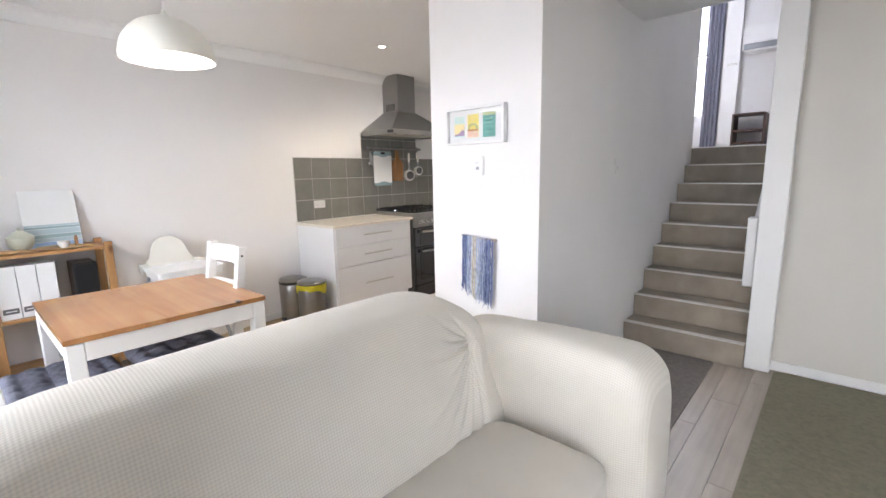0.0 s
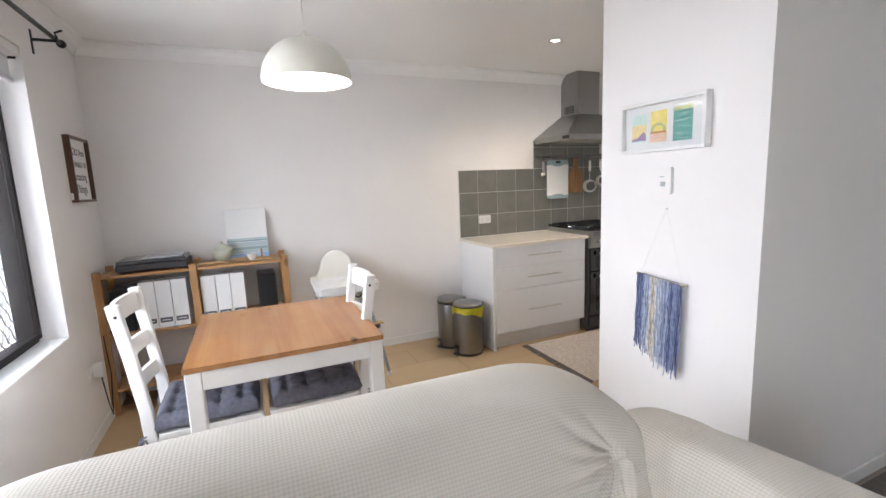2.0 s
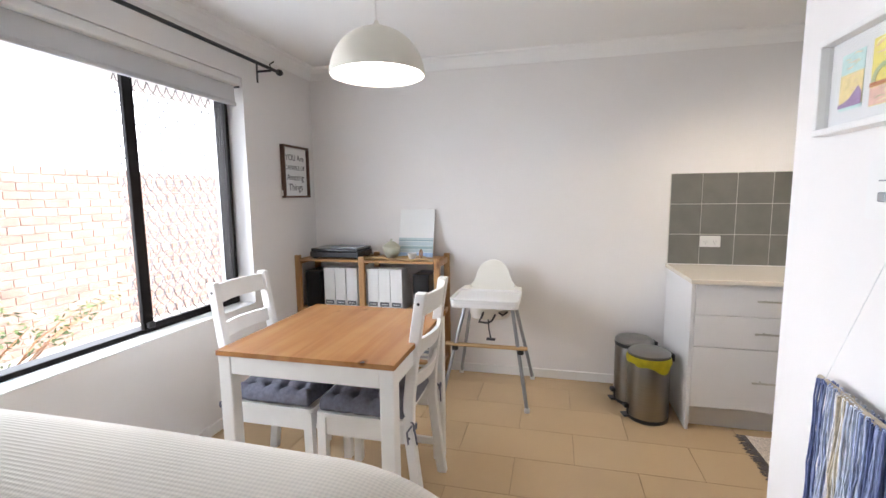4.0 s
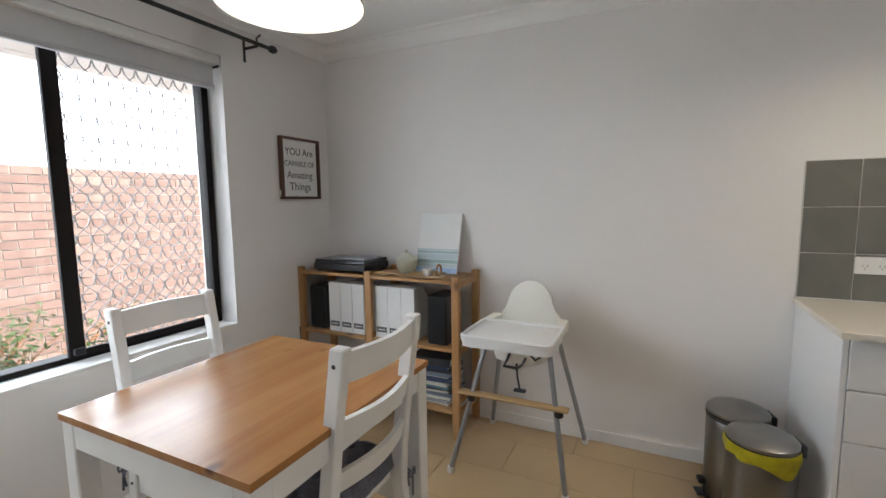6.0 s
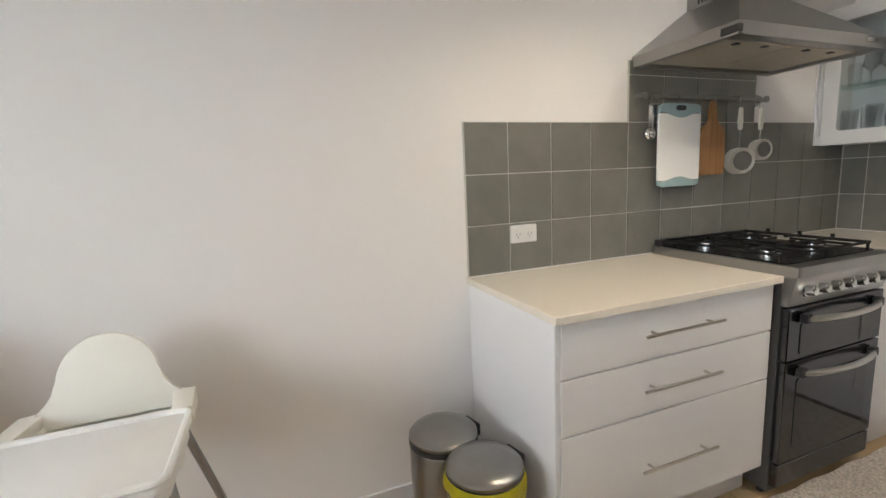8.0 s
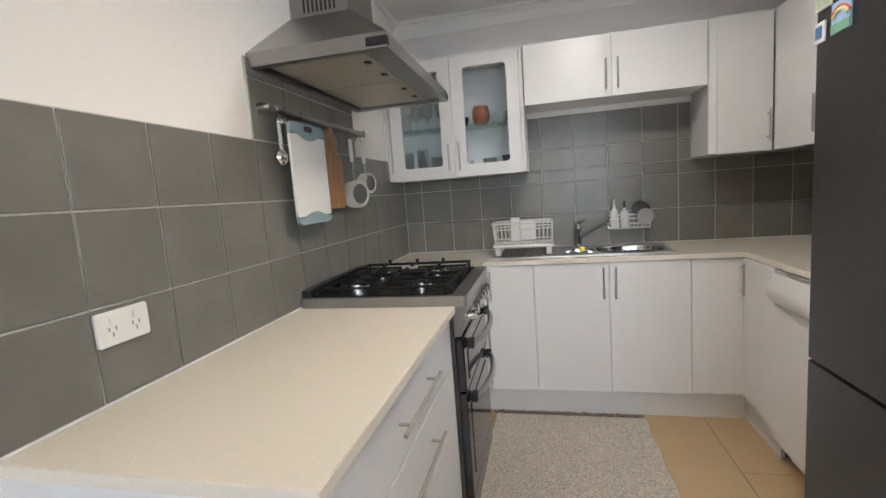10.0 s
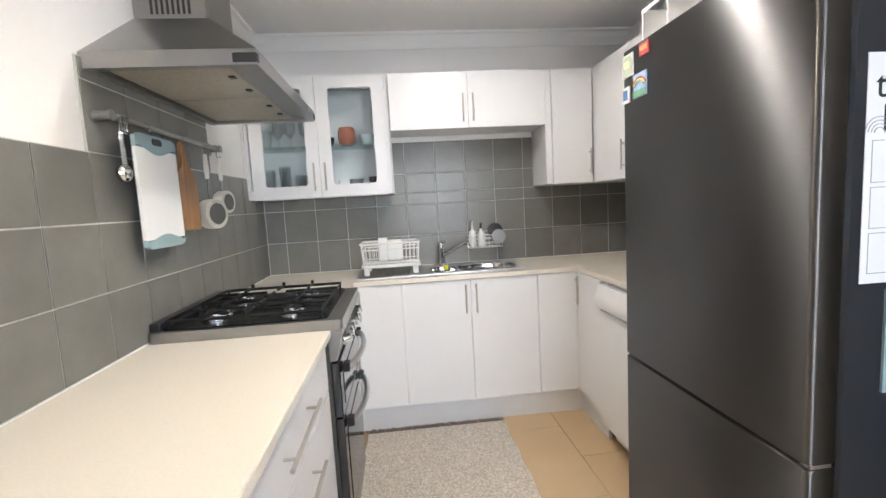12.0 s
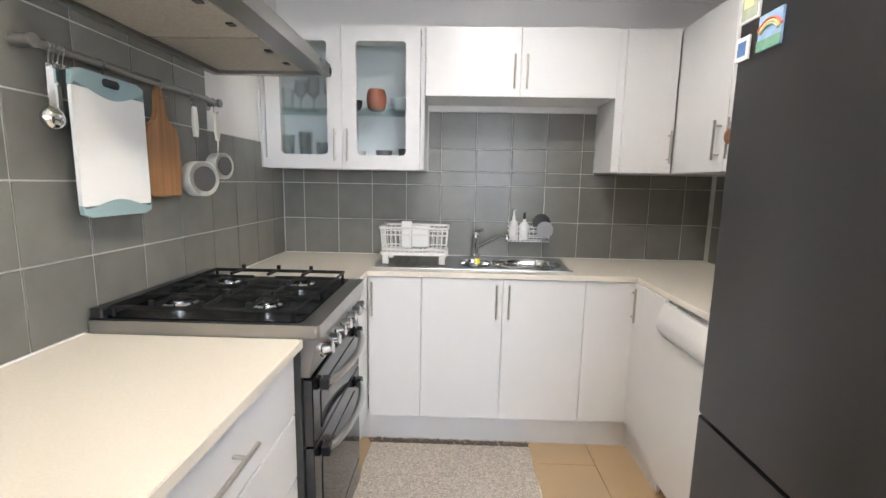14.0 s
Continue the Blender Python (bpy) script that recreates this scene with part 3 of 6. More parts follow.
for k in range(26):
    a, r, h = rng.uniform(0, 6.28), rng.uniform(0.1, 0.75), rng.uniform(0.25, 0.62)
    tip = Vector((r * 2.2 * math.cos(a), 0.35 * r * math.sin(a), h))
    tube(bmt, [(tip.x * 0.3, tip.y * 0.3, 0), tip * 0.6, tip], [0.012, 0.008, 0.003], 5)
    for q in range(34):
        c = tip * rng.uniform(0.55, 1.08) + Vector((rng.gauss(0, 0.06), rng.gauss(0, 0.06), rng.gauss(0, 0.05)))
        d, e = (Vector((rng.gauss(0, 1), rng.gauss(0, 1), rng.gauss(0, 0.7))).normalized() for _ in "ab")
        bml.faces.new([bml.verts.new(c + v) for v in (d * 0.04, e * 0.014, d * -0.03, e * -0.014)])
part("stems", bmt, ACACIA, shrub)
tagged(part("leaves", bml, LEAF, shrub), kind="stuff")

# ---- kitchen ----
def bar_handle(parent, p, length, axis, out, name="handle"):
    """A slim T-bar handle centred at p; axis is the bar's direction, out points away from the door."""
    p, a, o = Vector(p), Vector(axis), Vector(out)
    bm = tube(bmesh.new(), [p + o * 0.03 - a * length / 2, p + o * 0.03 + a * length / 2], 0.0055, 8)
    for k in (-0.36, 0.36):
        tube(bm, [p + a * length * k, p + o * 0.03 + a * length * k], 0.004, 6)
    return part(name, bm, NICKEL, parent, "satin metal bar handle", True)


BT, TH = 0.9, 0.025
drawers = thing("drawer_unit", (WX, 2.5, 0), "white kitchen drawer unit with three drawers", "cabinet")
part("side_panel", B(0.002, 0.592, 0.0, 0.018, 0, BT - TH, 0.001), CAB, drawers)
part("body", B(0.002, 0.575, 0.018, 0.962, 0.14, BT - TH), CAB, drawers)
part("kickboard", B(0.50, 0.515, 0.018, 0.962, 0, 0.14), CAB, drawers)
for za, zb in ((0.145, 0.505), (0.510, 0.692), (0.697, 0.872)):
    d = part("drawer_front", B(0.577, 0.594, 0.021, 0.945, za, zb, 0.002), CAB, drawers)
    bar_handle(d, (0.594, 0.49, 0.325 if zb - za > 0.3 else (za + zb) / 2 + 0.005), 0.34, (0, 1, 0), (1, 0, 0))
bt = thing("benchtop", (0, 0, 0), "cream stone benchtop on the drawer unit", "benchtop", "kitchen benchtops")
part("slab", slab(bmesh.new(), [(WX + 0.001, 2.493), (-3.591, 2.493), (-3.591, 3.468), (WX + 0.001, 3.468)], BT - TH + 0.0005, BT, "z", 0.002), STONE, bt)
part("edge_band", B(-3.5908, -3.588, 2.49, 3.468, BT - TH + 0.0005, BT - 0.0005, 0.0008), STONE, bt)
part("edge_band", B(WX + 0.001, -3.5909, 2.49, 2.4928, BT - TH + 0.0005, BT - 0.0005, 0.0008), STONE, bt)
part("sealant", tube(bmesh.new(), [(WX + 0.0125, 2.5, BT + 0.0005), (WX + 0.0125, 3.468, BT + 0.0005)], 0.003, 6), TRIM, bt, "white silicone bead along the tiles")
bm = bmesh.new()
for a in ((WX + 0.001, -3.60, 4.078, 4.50), (-3.60, -2.31, 4.41, 4.50), (-2.31, -1.722, 3.47, 4.50), (WX + 0.001, -3.58, 4.50, NY - 0.001), (-2.60, -1.722, 4.50, NY - 0.001), (-3.58, -2.60, 4.88, NY - 0.001)):
    box(bm, *a, BT - TH + 0.0005, BT)
bmesh.ops.remove_doubles(bm, verts=bm.verts, dist=0.0001)
bt = thing("benchtop", (0, 0, 0), "cream U-shaped stone benchtop round the sink", "benchtop", "kitchen benchtops")
part("slab", bm, STONE, bt)
part("sealant", tube(bmesh.new(), [(WX + 0.0125, 4.08, BT + 0.0005), (WX + 0.0125, NY - 0.0125, BT + 0.0005), (-1.735, NY - 0.0125, BT + 0.0005)], 0.003, 6), TRIM, bt, "white silicone bead along the tiles")
part("edge_band", B(-3.60, -2.313, 4.407, 4.4098, BT - TH + 0.0005, BT - 0.0005, 0.0008), STONE, bt)
part("edge_band", B(-2.3128, -2.3102, 3.47, 4.4068, BT - TH + 0.0005, BT - 0.0005, 0.0008), STONE, bt)

# base cabinets along the back wall
def base_unit(xa, xb, doors):
    u = thing("base_cabinet", ((xa + xb) / 2, NY, 0), "white laminate base cabinet under the benchtop", "cabinet", "base cabinets")
    w = (xb - xa) / 2
    part("body", B(-w, w, -0.495, -0.002, 0.15, 0.70 if len(doors) > 1 else 0.86), CAB, u)
    if len(doors) > 1:
        part("front_rail", B(-w, w, -0.495, -0.475, 0.70, BT - TH), CAB, u)
    part("kickboard", B(-w, w, -0.46, -0.445, 0, 0.15), CAB, u)
    for a, c, hx in doors:
        d = part("door", B(a - (xa + xb) / 2 + 0.0015, c - (xa + xb) / 2 - 0.0015, -0.513, -0.497, 0.155, BT - TH - 0.004, 0.002), CAB, u)
        if hx is not None:
            bar_handle(d, (hx - (xa + xb) / 2, -0.513, 0.765), 0.165, (0, 0, 1), (0, -1, 0))
    return u


base_unit(-3.598, -3.337, [(-3.598, -3.337, -3.575)])
base_unit(-3.337, -2.549, [(-3.337, -2.945, -2.975), (-2.945, -2.549, -2.915)])
base_unit(-2.549, -2.2785, [(-2.549, -2.30, -2.325)])
u = thing("base_cabinet", (-1.722, 4.43, 0), "white corner base cabinet beside the dishwasher", "cabinet", "base cabinets")
part("body", B(-0.575, 0, -0.315, 0.49, 0.15, BT - TH), CAB, u)
part("kickboard", B(-0.555, -0.54, -0.315, 0.055, 0, 0.15), CAB, u)
part("filler_panel", B(-0.593, -0.577, -0.315, -0.003, 0.155, BT - TH - 0.004, 0.002), CAB, u)

u = thing("base_cabinet", (WX, 4.078, 0), "white corner base cabinet beside the cooker", "cabinet", "base cabinets")
part("body", B(0.002, 0.582, 0.002, 0.34, 0.15, BT - TH), CAB, u)
part("kickboard", box(B(0.54, 0.555, 0.002, 0.407, 0, 0.1495), 0.5552, 0.6015, 0.392, 0.407, 0, 0.1495), CAB, u)
part("filler_panel", B(0.5825, 0.599, 0.002, 0.337, 0.155, BT - TH - 0.004, 0.002), CAB, u)

# dishwasher
dw = thing("dishwasher", (-1.722, 3.815, 0), "white freestanding dishwasher under the bench", "dishwasher")
part("body", B(-0.57, -0.01, -0.295, 0.295, 0.10, 0.865, 0.004), WPLASTIC, dw)
part("plinth", B(-0.52, -0.02, -0.29, 0.29, 0, 0.10), WPLASTIC, dw)
part("door", B(-0.60, -0.572, -0.295, 0.295, 0.105, 0.72, 0.005, seg=2), WPLASTIC, dw)
part("control_panel", slab(bmesh.new(), [(-0.572, 0.722), (-0.615, 0.735), (-0.628, 0.76), (-0.622, 0.80), (-0.60, 0.855), (-0.572, 0.86)], -0.295, 0.295, "y", 0.003), WPLASTIC, dw, "", True)
part("vent", B(-0.596, -0.588, -0.2, 0.2, 0.8625, 0.866), GREYINK, dw)
part("display", B(-0.6285, -0.6225, -0.2, -0.12, 0.765, 0.785), GREYINK, dw)

# upper cabinets
def upper_unit(xa, xb, za, zb, doors, depth=0.28):
    u = thing("wall_cabinet", ((xa + xb) / 2, NY, za), "white laminate wall cabinet with bar handles", "cabinet", "wall cabinets")
    w, h, cx = (xb - xa) / 2, zb - za, (xa + xb) / 2
    part("body", B(-w, w, -depth, -0.002, 0, h, 0.001), CAB, u)
    for a, c, hx, hz in doors:
        d = part("door", B(a - cx + 0.0015, c - cx - 0.0015, -depth - 0.019, -depth - 0.002, -0.004, h - 0.002, 0.002), CAB, u)
        if hx is not None:
            bar_handle(d, (hx - cx, -depth - 0.019, hz - za), 0.16, (0, 0, 1), (0, -1, 0))
    return u


ZU = 2.085
upper_unit(-3.345, -2.40, 1.758, ZU, [(-3.345, -2.875, -2.905, 1.87), (-2.875, -2.40, -2.845, 1.87)])
upper_unit(-2.395, -2.10, 1.395, ZU, [(-2.36, -2.10, -2.125, 1.52)])
u = thing("wall_cabinet", (-1.722, 4.1, 1.395), "white laminate wall cabinet beside the fridge", "cabinet", "wall cabinets")
part("body", B(-0.356, 0, -0.52, 0.828, 0, ZU - 1.395, 0.001), CAB, u)
d = part("door", B(-0.375, -0.358, 0.10, 0.53, -0.004, ZU - 1.397, 0.002), CAB, u)
bar_handle(d, (-0.375, 0.135, 0.125), 0.16, (0, 0, 1), (-1, 0, 0))
d = part("door", B(-0.375, -0.358, -0.515, 0.097, -0.004, ZU - 1.397, 0.002), CAB, u)
bar_handle(d, (-0.375, 0.04, 0.125), 0.16, (0, 0, 1), (-1, 0, 0))
single("child_lock", lathe(bmesh.new(), [(0.012, -0.008), (0.026, -0.006), (0.03, 0), (0.026, 0.006), (0.012, 0.008)], seg=16), ACACIA, "small brown ring hanging on a cabinet handle", "ring").matrix_basis = pose(-2.13, 4.12, 1.525, 0, 90, 0)

# glazed cabinet
ga, gb, gz = -4.185, -3.35, 1.39
g = thing("glass_cabinet", ((ga + gb) / 2, NY, gz), "white wall cabinet with two glazed doors and glassware", "cabinet")
w, h = (gb - ga) / 2, ZU - gz
part("back", B(-w + 0.016, w - 0.016, -0.012, -0.002, 0.016, h - 0.016), mat("cabinet_inside", (0.80, 0.86, 0.87), 0.4, vary=0.01), g)
part("side", B(-w, -w + 0.016, -0.28, -0.002, 0, h), CAB, g)
part("side", B(w - 0.016, w, -0.28, -0.002, 0, h), CAB, g)
part("base", B(-w + 0.016, w - 0.016, -0.28, -0.002, 0, 0.05), CAB, g)
part("top", B(-w + 0.016, w - 0.016, -0.28, -0.002, h - 0.016, h), CAB, g)
part("glass_shelf", B(-w + 0.018, w - 0.018, -0.25, -0.014, 0.30, 0.306), thin_glass("green_edge_glass", (0.88, 0.95, 0.93), 0.25), g)
def frame_ring(bm, x0, x1, z0, z1, fr, ya, yb, r=0.02):
    """A flat door frame with a round-cornered opening."""
    n = 5
    inner = rounded(x0 + fr, x1 - fr, z0 + fr, z1 - fr, r, n)
    outer = []
    corners = [(x1, z1), (x0, z1), (x0, z0), (x1, z0)]
    for cx, cz in corners:
        outer += [(cx, cz)] * (n + 1)
    k = len(inner)
    def ring(pts, y):
        made, out = {}, []
        for p in pts:
            if p not in made:
                made[p] = bm.verts.new((p[0], y, p[1]))
            out.append(made[p])
        return out
    ia, ib, oa, ob = ring(inner, ya), ring(inner, yb), ring(outer, ya), ring(outer, yb)
    for j in range(k):
        q = (j + 1) % k
        for quad in ((ia[j], ia[q], oa[q], oa[j]), (ib[j], ob[j], ob[q], ib[q]), (ia[j], ib[j], ib[q], ia[q]), (oa[j], oa[q], ob[q], ob[j])):
            vs = list(dict.fromkeys(quad))
            if len(vs) > 2:
                bm.faces.new(vs)
    return bm
for a, c, hx in ((-w + 0.03, -0.0015, -0.032), (0.0015, w - 0.02, 0.032)):
    d = part("door", frame_ring(bmesh.new(), a, c, -0.004, h - 0.002, 0.072, -0.299, -0.282), CAB, g)
    pn = part("pane", B(a + 0.068, c - 0.068, -0.292, -0.289, 0.064, h - 0.07), PANE, d)
    pn.visible_shadow = False
    bar_handle(d, (hx, -0.299, 0.115), 0.16, (0, 0, 1), (0, -1, 0))
setting("trim_tiles", B(-3.343, -2.398, NY - 0.016, NY - 0.0063, 1.7235, 1.7565, 0.002), TRIM, "white trim strip above the grey tiles")
setting("trim_scribe", box(B(-4.198, -4.187, 4.64, 4.66, gz, ZU), -3.3485, -3.3465, 4.635, 4.66, gz, ZU), CAB)

def tumbler(at, r, hh, name="drinking_glass", label="clear drinking glass in the glazed cabinet", stem=0):
    if stem:
        prof = [(0.03, 0), (0.03, 0.003), (0.004, 0.008), (0.004, stem), (r, stem + 0.03), (r * 1.05, hh * 0.8), (r * 0.9, hh)]
    else:
        prof = [(r * 0.78, 0), (r * 0.82, 0.004), (r * 0.9, hh * 0.5), (r, hh)]
    bm = lathe(bmesh.new(), prof, at, 18)
    bm.faces.ensure_lookup_table()
    bmesh.ops.delete(bm, geom=[bm.faces[-1]], context="FACES_ONLY")
    lip = [(at[0] + prof[-1][0] * math.cos(k * math.tau / 18), at[1] + prof[-1][0] * math.sin(k * math.tau / 18), at[2] + hh) for k in range(18)]
    return single(name, tube(bm, lip, 0.0011, 4, True), CLEAR, label, "glass", "glassware in the cabinet", True)


gx = (ga + gb) / 2
for i, (dx, hh, r) in enumerate(((-0.34, 0.13, 0.036), (-0.25, 0.15, 0.036), (-0.15, 0.09, 0.036), (-0.08, 0.12, 0.034))):
    tumbler((gx + dx, 4.80 + 0.03 * (i % 2), gz + 0.0505), r, hh)
    tumbler((gx + dx + 0.03, 4.72, gz + 0.0505), r * 0.9, hh * 0.85)
for dx, hh in ((-0.33, 0.11), (-0.26, 0.15), (-0.19, 0.17), (-0.1, 0.18)):
    tumbler((gx + dx, 4.79, gz + 0.3065), 0.032, hh, "wine_glass" if hh > 0.14 else "drinking_glass", "clear stemmed glass on the glass shelf", 0.06 if hh > 0.14 else 0)
single("clay_pot", lathe(bmesh.new(), [(0.034, 0), (0.046, 0.014), (0.053, 0.045), (0.052, 0.08), (0.044, 0.104), (0.041, 0.108), (0.037, 0.106), (0.045, 0.08), (0.03, 0.01), (0.001, 0.01)], (gx + 0.155, 4.76, gz + 0.3065), 24), CLAY, "round terracotta glazed pot on the glass shelf", "pot", "", True)
for nm, dx, zz, r, hh, m in (("bowl", 0.28, 0.3065, 0.052, 0.06, PALEBLUE), ("bowl", 0.05, 0.3065, 0.03, 0.05, BLACK), ("cup", 0.06, 0.0505, 0.035, 0.045, WPLASTIC), ("dish", 0.14, 0.0505, 0.035, 0.02, BLACK), ("glass_bowl", 0.195, 0.0505, 0.045, 0.05, GREYTUBE), ("tin", 0.30, 0.0505, 0.03, 0.06, DARKBODY)):
    single(nm, lathe(bmesh.new(), [(r * 0.5, 0), (r * 0.85, hh * 0.4), (r, hh), (r - 0.004, hh), (r * 0.8, hh * 0.45), (0.001, 0.006)], (gx + dx, 4.76, gz + zz), 20), m, "small piece of crockery in the glazed cabinet", "crockery", "crockery in the cabinet", True)

# freestanding cooker
st = thing("cooker", (WX, 3.474, 0), "stainless steel freestanding gas cooker with double oven", "cooker")
W = 0.60
part("body", B(0.03, 0.60, 0.004, W - 0.004, 0.03, 0.895), mat("cooker_side", (0.075, 0.073, 0.07), 0.35, vary=0.06), st, "dark grey enamel cooker side")
part("hob", slab(bmesh.new(), rounded(0.012, 0.655, 0, W, 0.012), 0.897, 0.935, "z", 0.004), HOODSTEEL, st, "steel hob surround")
part("hob_tray", slab(bmesh.new(), rounded(0.045, 0.60, 0.02, W - 0.02, 0.02), 0.9352, 0.9395, "z", 0.001), mat("black_enamel", (0.008, 0.008, 0.009), 0.25, vary=0.03, rvary=0.03, spec=0.3), st, "glossy black hob tray")
part("splash_strip", B(0.014, 0.05, 0.01, W - 0.01, 0.9356, 0.965, 0.004), BLACK, st)
for bx, by, r in ((0.18, 0.155, 0.042), (0.45, 0.155, 0.034), (0.18, 0.445, 0.034), (0.45, 0.445, 0.042)):
    bn = part("burner", lathe(bmesh.new(), [(r * 1.3, 0), (r * 1.3, 0.008), (r, 0.012), (r, 0.02), (r * 0.4, 0.02)], (bx, by, 0.9397), 20), CHROME, st, "metal gas burner", True)
    part("burner_cap", lathe(bmesh.new(), [(r * 0.8, 0), (r * 0.85, 0.004), (r * 0.7, 0.009), (0.002, 0.01)], (bx, by, 0.9599), 18), IRON, bn, "", True)
for ya, yb in ((0.028, 0.295), (0.305, 0.572)):
    zt, ym = 0.966, (ya + yb) / 2
    ps = part("pan_support", tube(bmesh.new(), [(0.065, ya, zt), (0.58, ya, zt), (0.58, yb, zt), (0.065, yb, zt)], 0.0065, 6, True), IRON, st, "black cast iron pan support")
    bars = [[(xx, ya - 0.004, zt + 0.004), (xx, ym - 0.03, zt + 0.007)] for xx in (0.18, 0.32, 0.45)] + [[(xx, yb + 0.004, zt + 0.004), (xx, ym + 0.03, zt + 0.007)] for xx in (0.18, 0.32, 0.45)]
    for pts in bars:
        bm = tube(bmesh.new(), pts, 0.006, 6)
        (xx, yy, _), side = pts[0], 1 if pts[0][1] < ym else -1
        box(bm, xx - 0.006, xx + 0.006, yy, yy + 0.01 * side, zt, zt + 0.022) if side > 0 else box(bm, xx - 0.006, xx + 0.006, yy - 0.01, yy, zt, zt + 0.022)
        part("grate_bar", bm, IRON, ps)
    for xa, xb in ((0.07, 0.28), (0.36, 0.58)):
        part("grate_bar", tube(bmesh.new(), [(xa, ym, zt + 0.004), (xb, ym, zt + 0.004)], 0.006, 6), IRON, ps)
    for xx, yy in ((0.07, ya), (0.575, ya), (0.575, yb), (0.07, yb)):
        part("support_foot", tube(bmesh.new(), [(xx, yy, 0.9397), (xx, yy, zt)], 0.006, 6), IRON, ps)
part("control_panel", slab(bmesh.new(), [(0.601, 0.785), (0.625, 0.785), (0.65, 0.895), (0.601, 0.895)], 0.002, W - 0.002, "y", 0.002), HOODSTEEL, st)
for i in range(7):
    yy = 0.075 + i * 0.075
    k = part("knob", lathe(bmesh.new(), [(0.024, 0), (0.024, 0.006), (0.019, 0.008), (0.018, 0.034), (0.014, 0.036)], seg=16), CHROME, st, "chrome control knob", True)
    k.matrix_basis = pose(0.638, yy, 0.842, 0, 78, 0)
def oven_door(za, zb, win):
    d = part("oven_door", B(0.602, 0.632, 0.006, W - 0.006, za, zb, 0.003), DARKSTEEL, st)
    part("oven_glass", slab(bmesh.new(), rounded(0.075, W - 0.075, win[0] - 0.01, win[1] + 0.01, 0.02), 0.6321, 0.6345, "x"), OVENGLASS, d, "dark reflective oven glass")
    arc = [(0.632 + 0.012 + 0.045 * math.sin(math.pi * k / 12) ** 0.6, 0.07 + (W - 0.14) * k / 12, zb - 0.04) for k in range(13)]
    part("oven_handle", tube(bmesh.new(), arc, 0.012, 8), STEEL, d, "bowed brushed steel oven handle", True)
    for yy in (0.06, W - 0.09):
        part("handle_mount", B(0.6335, 0.66, yy, yy + 0.035, zb - 0.058, zb - 0.022, 0.004), BLACK, d)
oven_door(0.575, 0.778, (0.60, 0.71))
oven_door(0.16, 0.568, (0.22, 0.49))
part("storage_drawer", B(0.602, 0.63, 0.006, W - 0.006, 0.06, 0.153, 0.003), DARKSTEEL, st)
part("foot_strip", B(0.55, 0.57, 0.02, W - 0.02, 0, 0.055), BLACK, st)

# canopy hood
hd = thing("range_hood", (WX, 3.335, 1.75), "stainless steel canopy range hood on the wall", "range hood")
HW, HD = 0.90, 0.49
bm = bmesh.new()
frame_ring(bm, 0.002, HD, 0, HW, 0.03, 0.0, 0.046, 0.004)
for v in bm.verts:
    v.co = Vector((v.co.x, v.co.z, v.co.y))
part("lip", bm, HOODSTEEL, hd, "steel hood rim", True)
part("control_cap", B(HD - 0.07, HD + 0.003, -0.003, 0.02, 0.006, 0.036, 0.004), BLACK, hd)
part("control_cap", B(HD - 0.02, HD + 0.004, HW - 0.02, HW + 0.002, 0.006, 0.036, 0.004), BLACK, hd)
part("switch_plate", B(HD + 0.0005, HD + 0.004, HW - 0.16, HW - 0.09, 0.02, 0.038, 0.001), CHROME, hd)
c0, c1, cd = 0.315, 0.585, 0.25
base = [(0.002, 0), (HD, 0), (HD, HW), (0.002, HW)]
top = [(0.002, c0), (cd, c0), (cd, c1), (0.002, c1)]
part("canopy", loft(bmesh.new(), [[(x, y, 0.0465) for x, y in base], [(x, y, 0.26) for x, y in top]]), HOODSTEEL, hd)
part("chimney", B(0.002, cd - 0.004, c0 + 0.004, c1 - 0.004, 0.2605, CZ - 1.75 - 0.001, 0.002), HOODSTEEL, hd)
bm = bmesh.new()
for k in range(8):
    box(bm, 0.06 + 0.018 * k, 0.068 + 0.018 * k, c0 + 0.002, c0 + 0.0045, 0.275, 0.345)
part("vent_slots", bm, BLACK, hd)
FILTER = mat("filter_mesh", (0.52, 0.48, 0.41), 0.5, 0.25, vary=0.12, scale=120, bump=0.3, bscale=300)
for ya, yb in ((0.035, 0.445), (0.455, HW - 0.035)):
    f = part("grease_filter", B(0.04, HD - 0.10, ya, yb, 0.012, 0.02, 0.002), FILTER, hd, "beige metal grease filter")
    for q in (0.3, 0.7):
        part("filter_latch", B(HD - 0.135, HD - 0.115, ya + (yb - ya) * q - 0.012, ya + (yb - ya) * q + 0.012, 0.007, 0.0118), BLACK, f)
part("underside", B(HD - 0.098, HD - 0.031, 0.032, HW - 0.032, 0.015, 0.02), HOODSTEEL, hd)

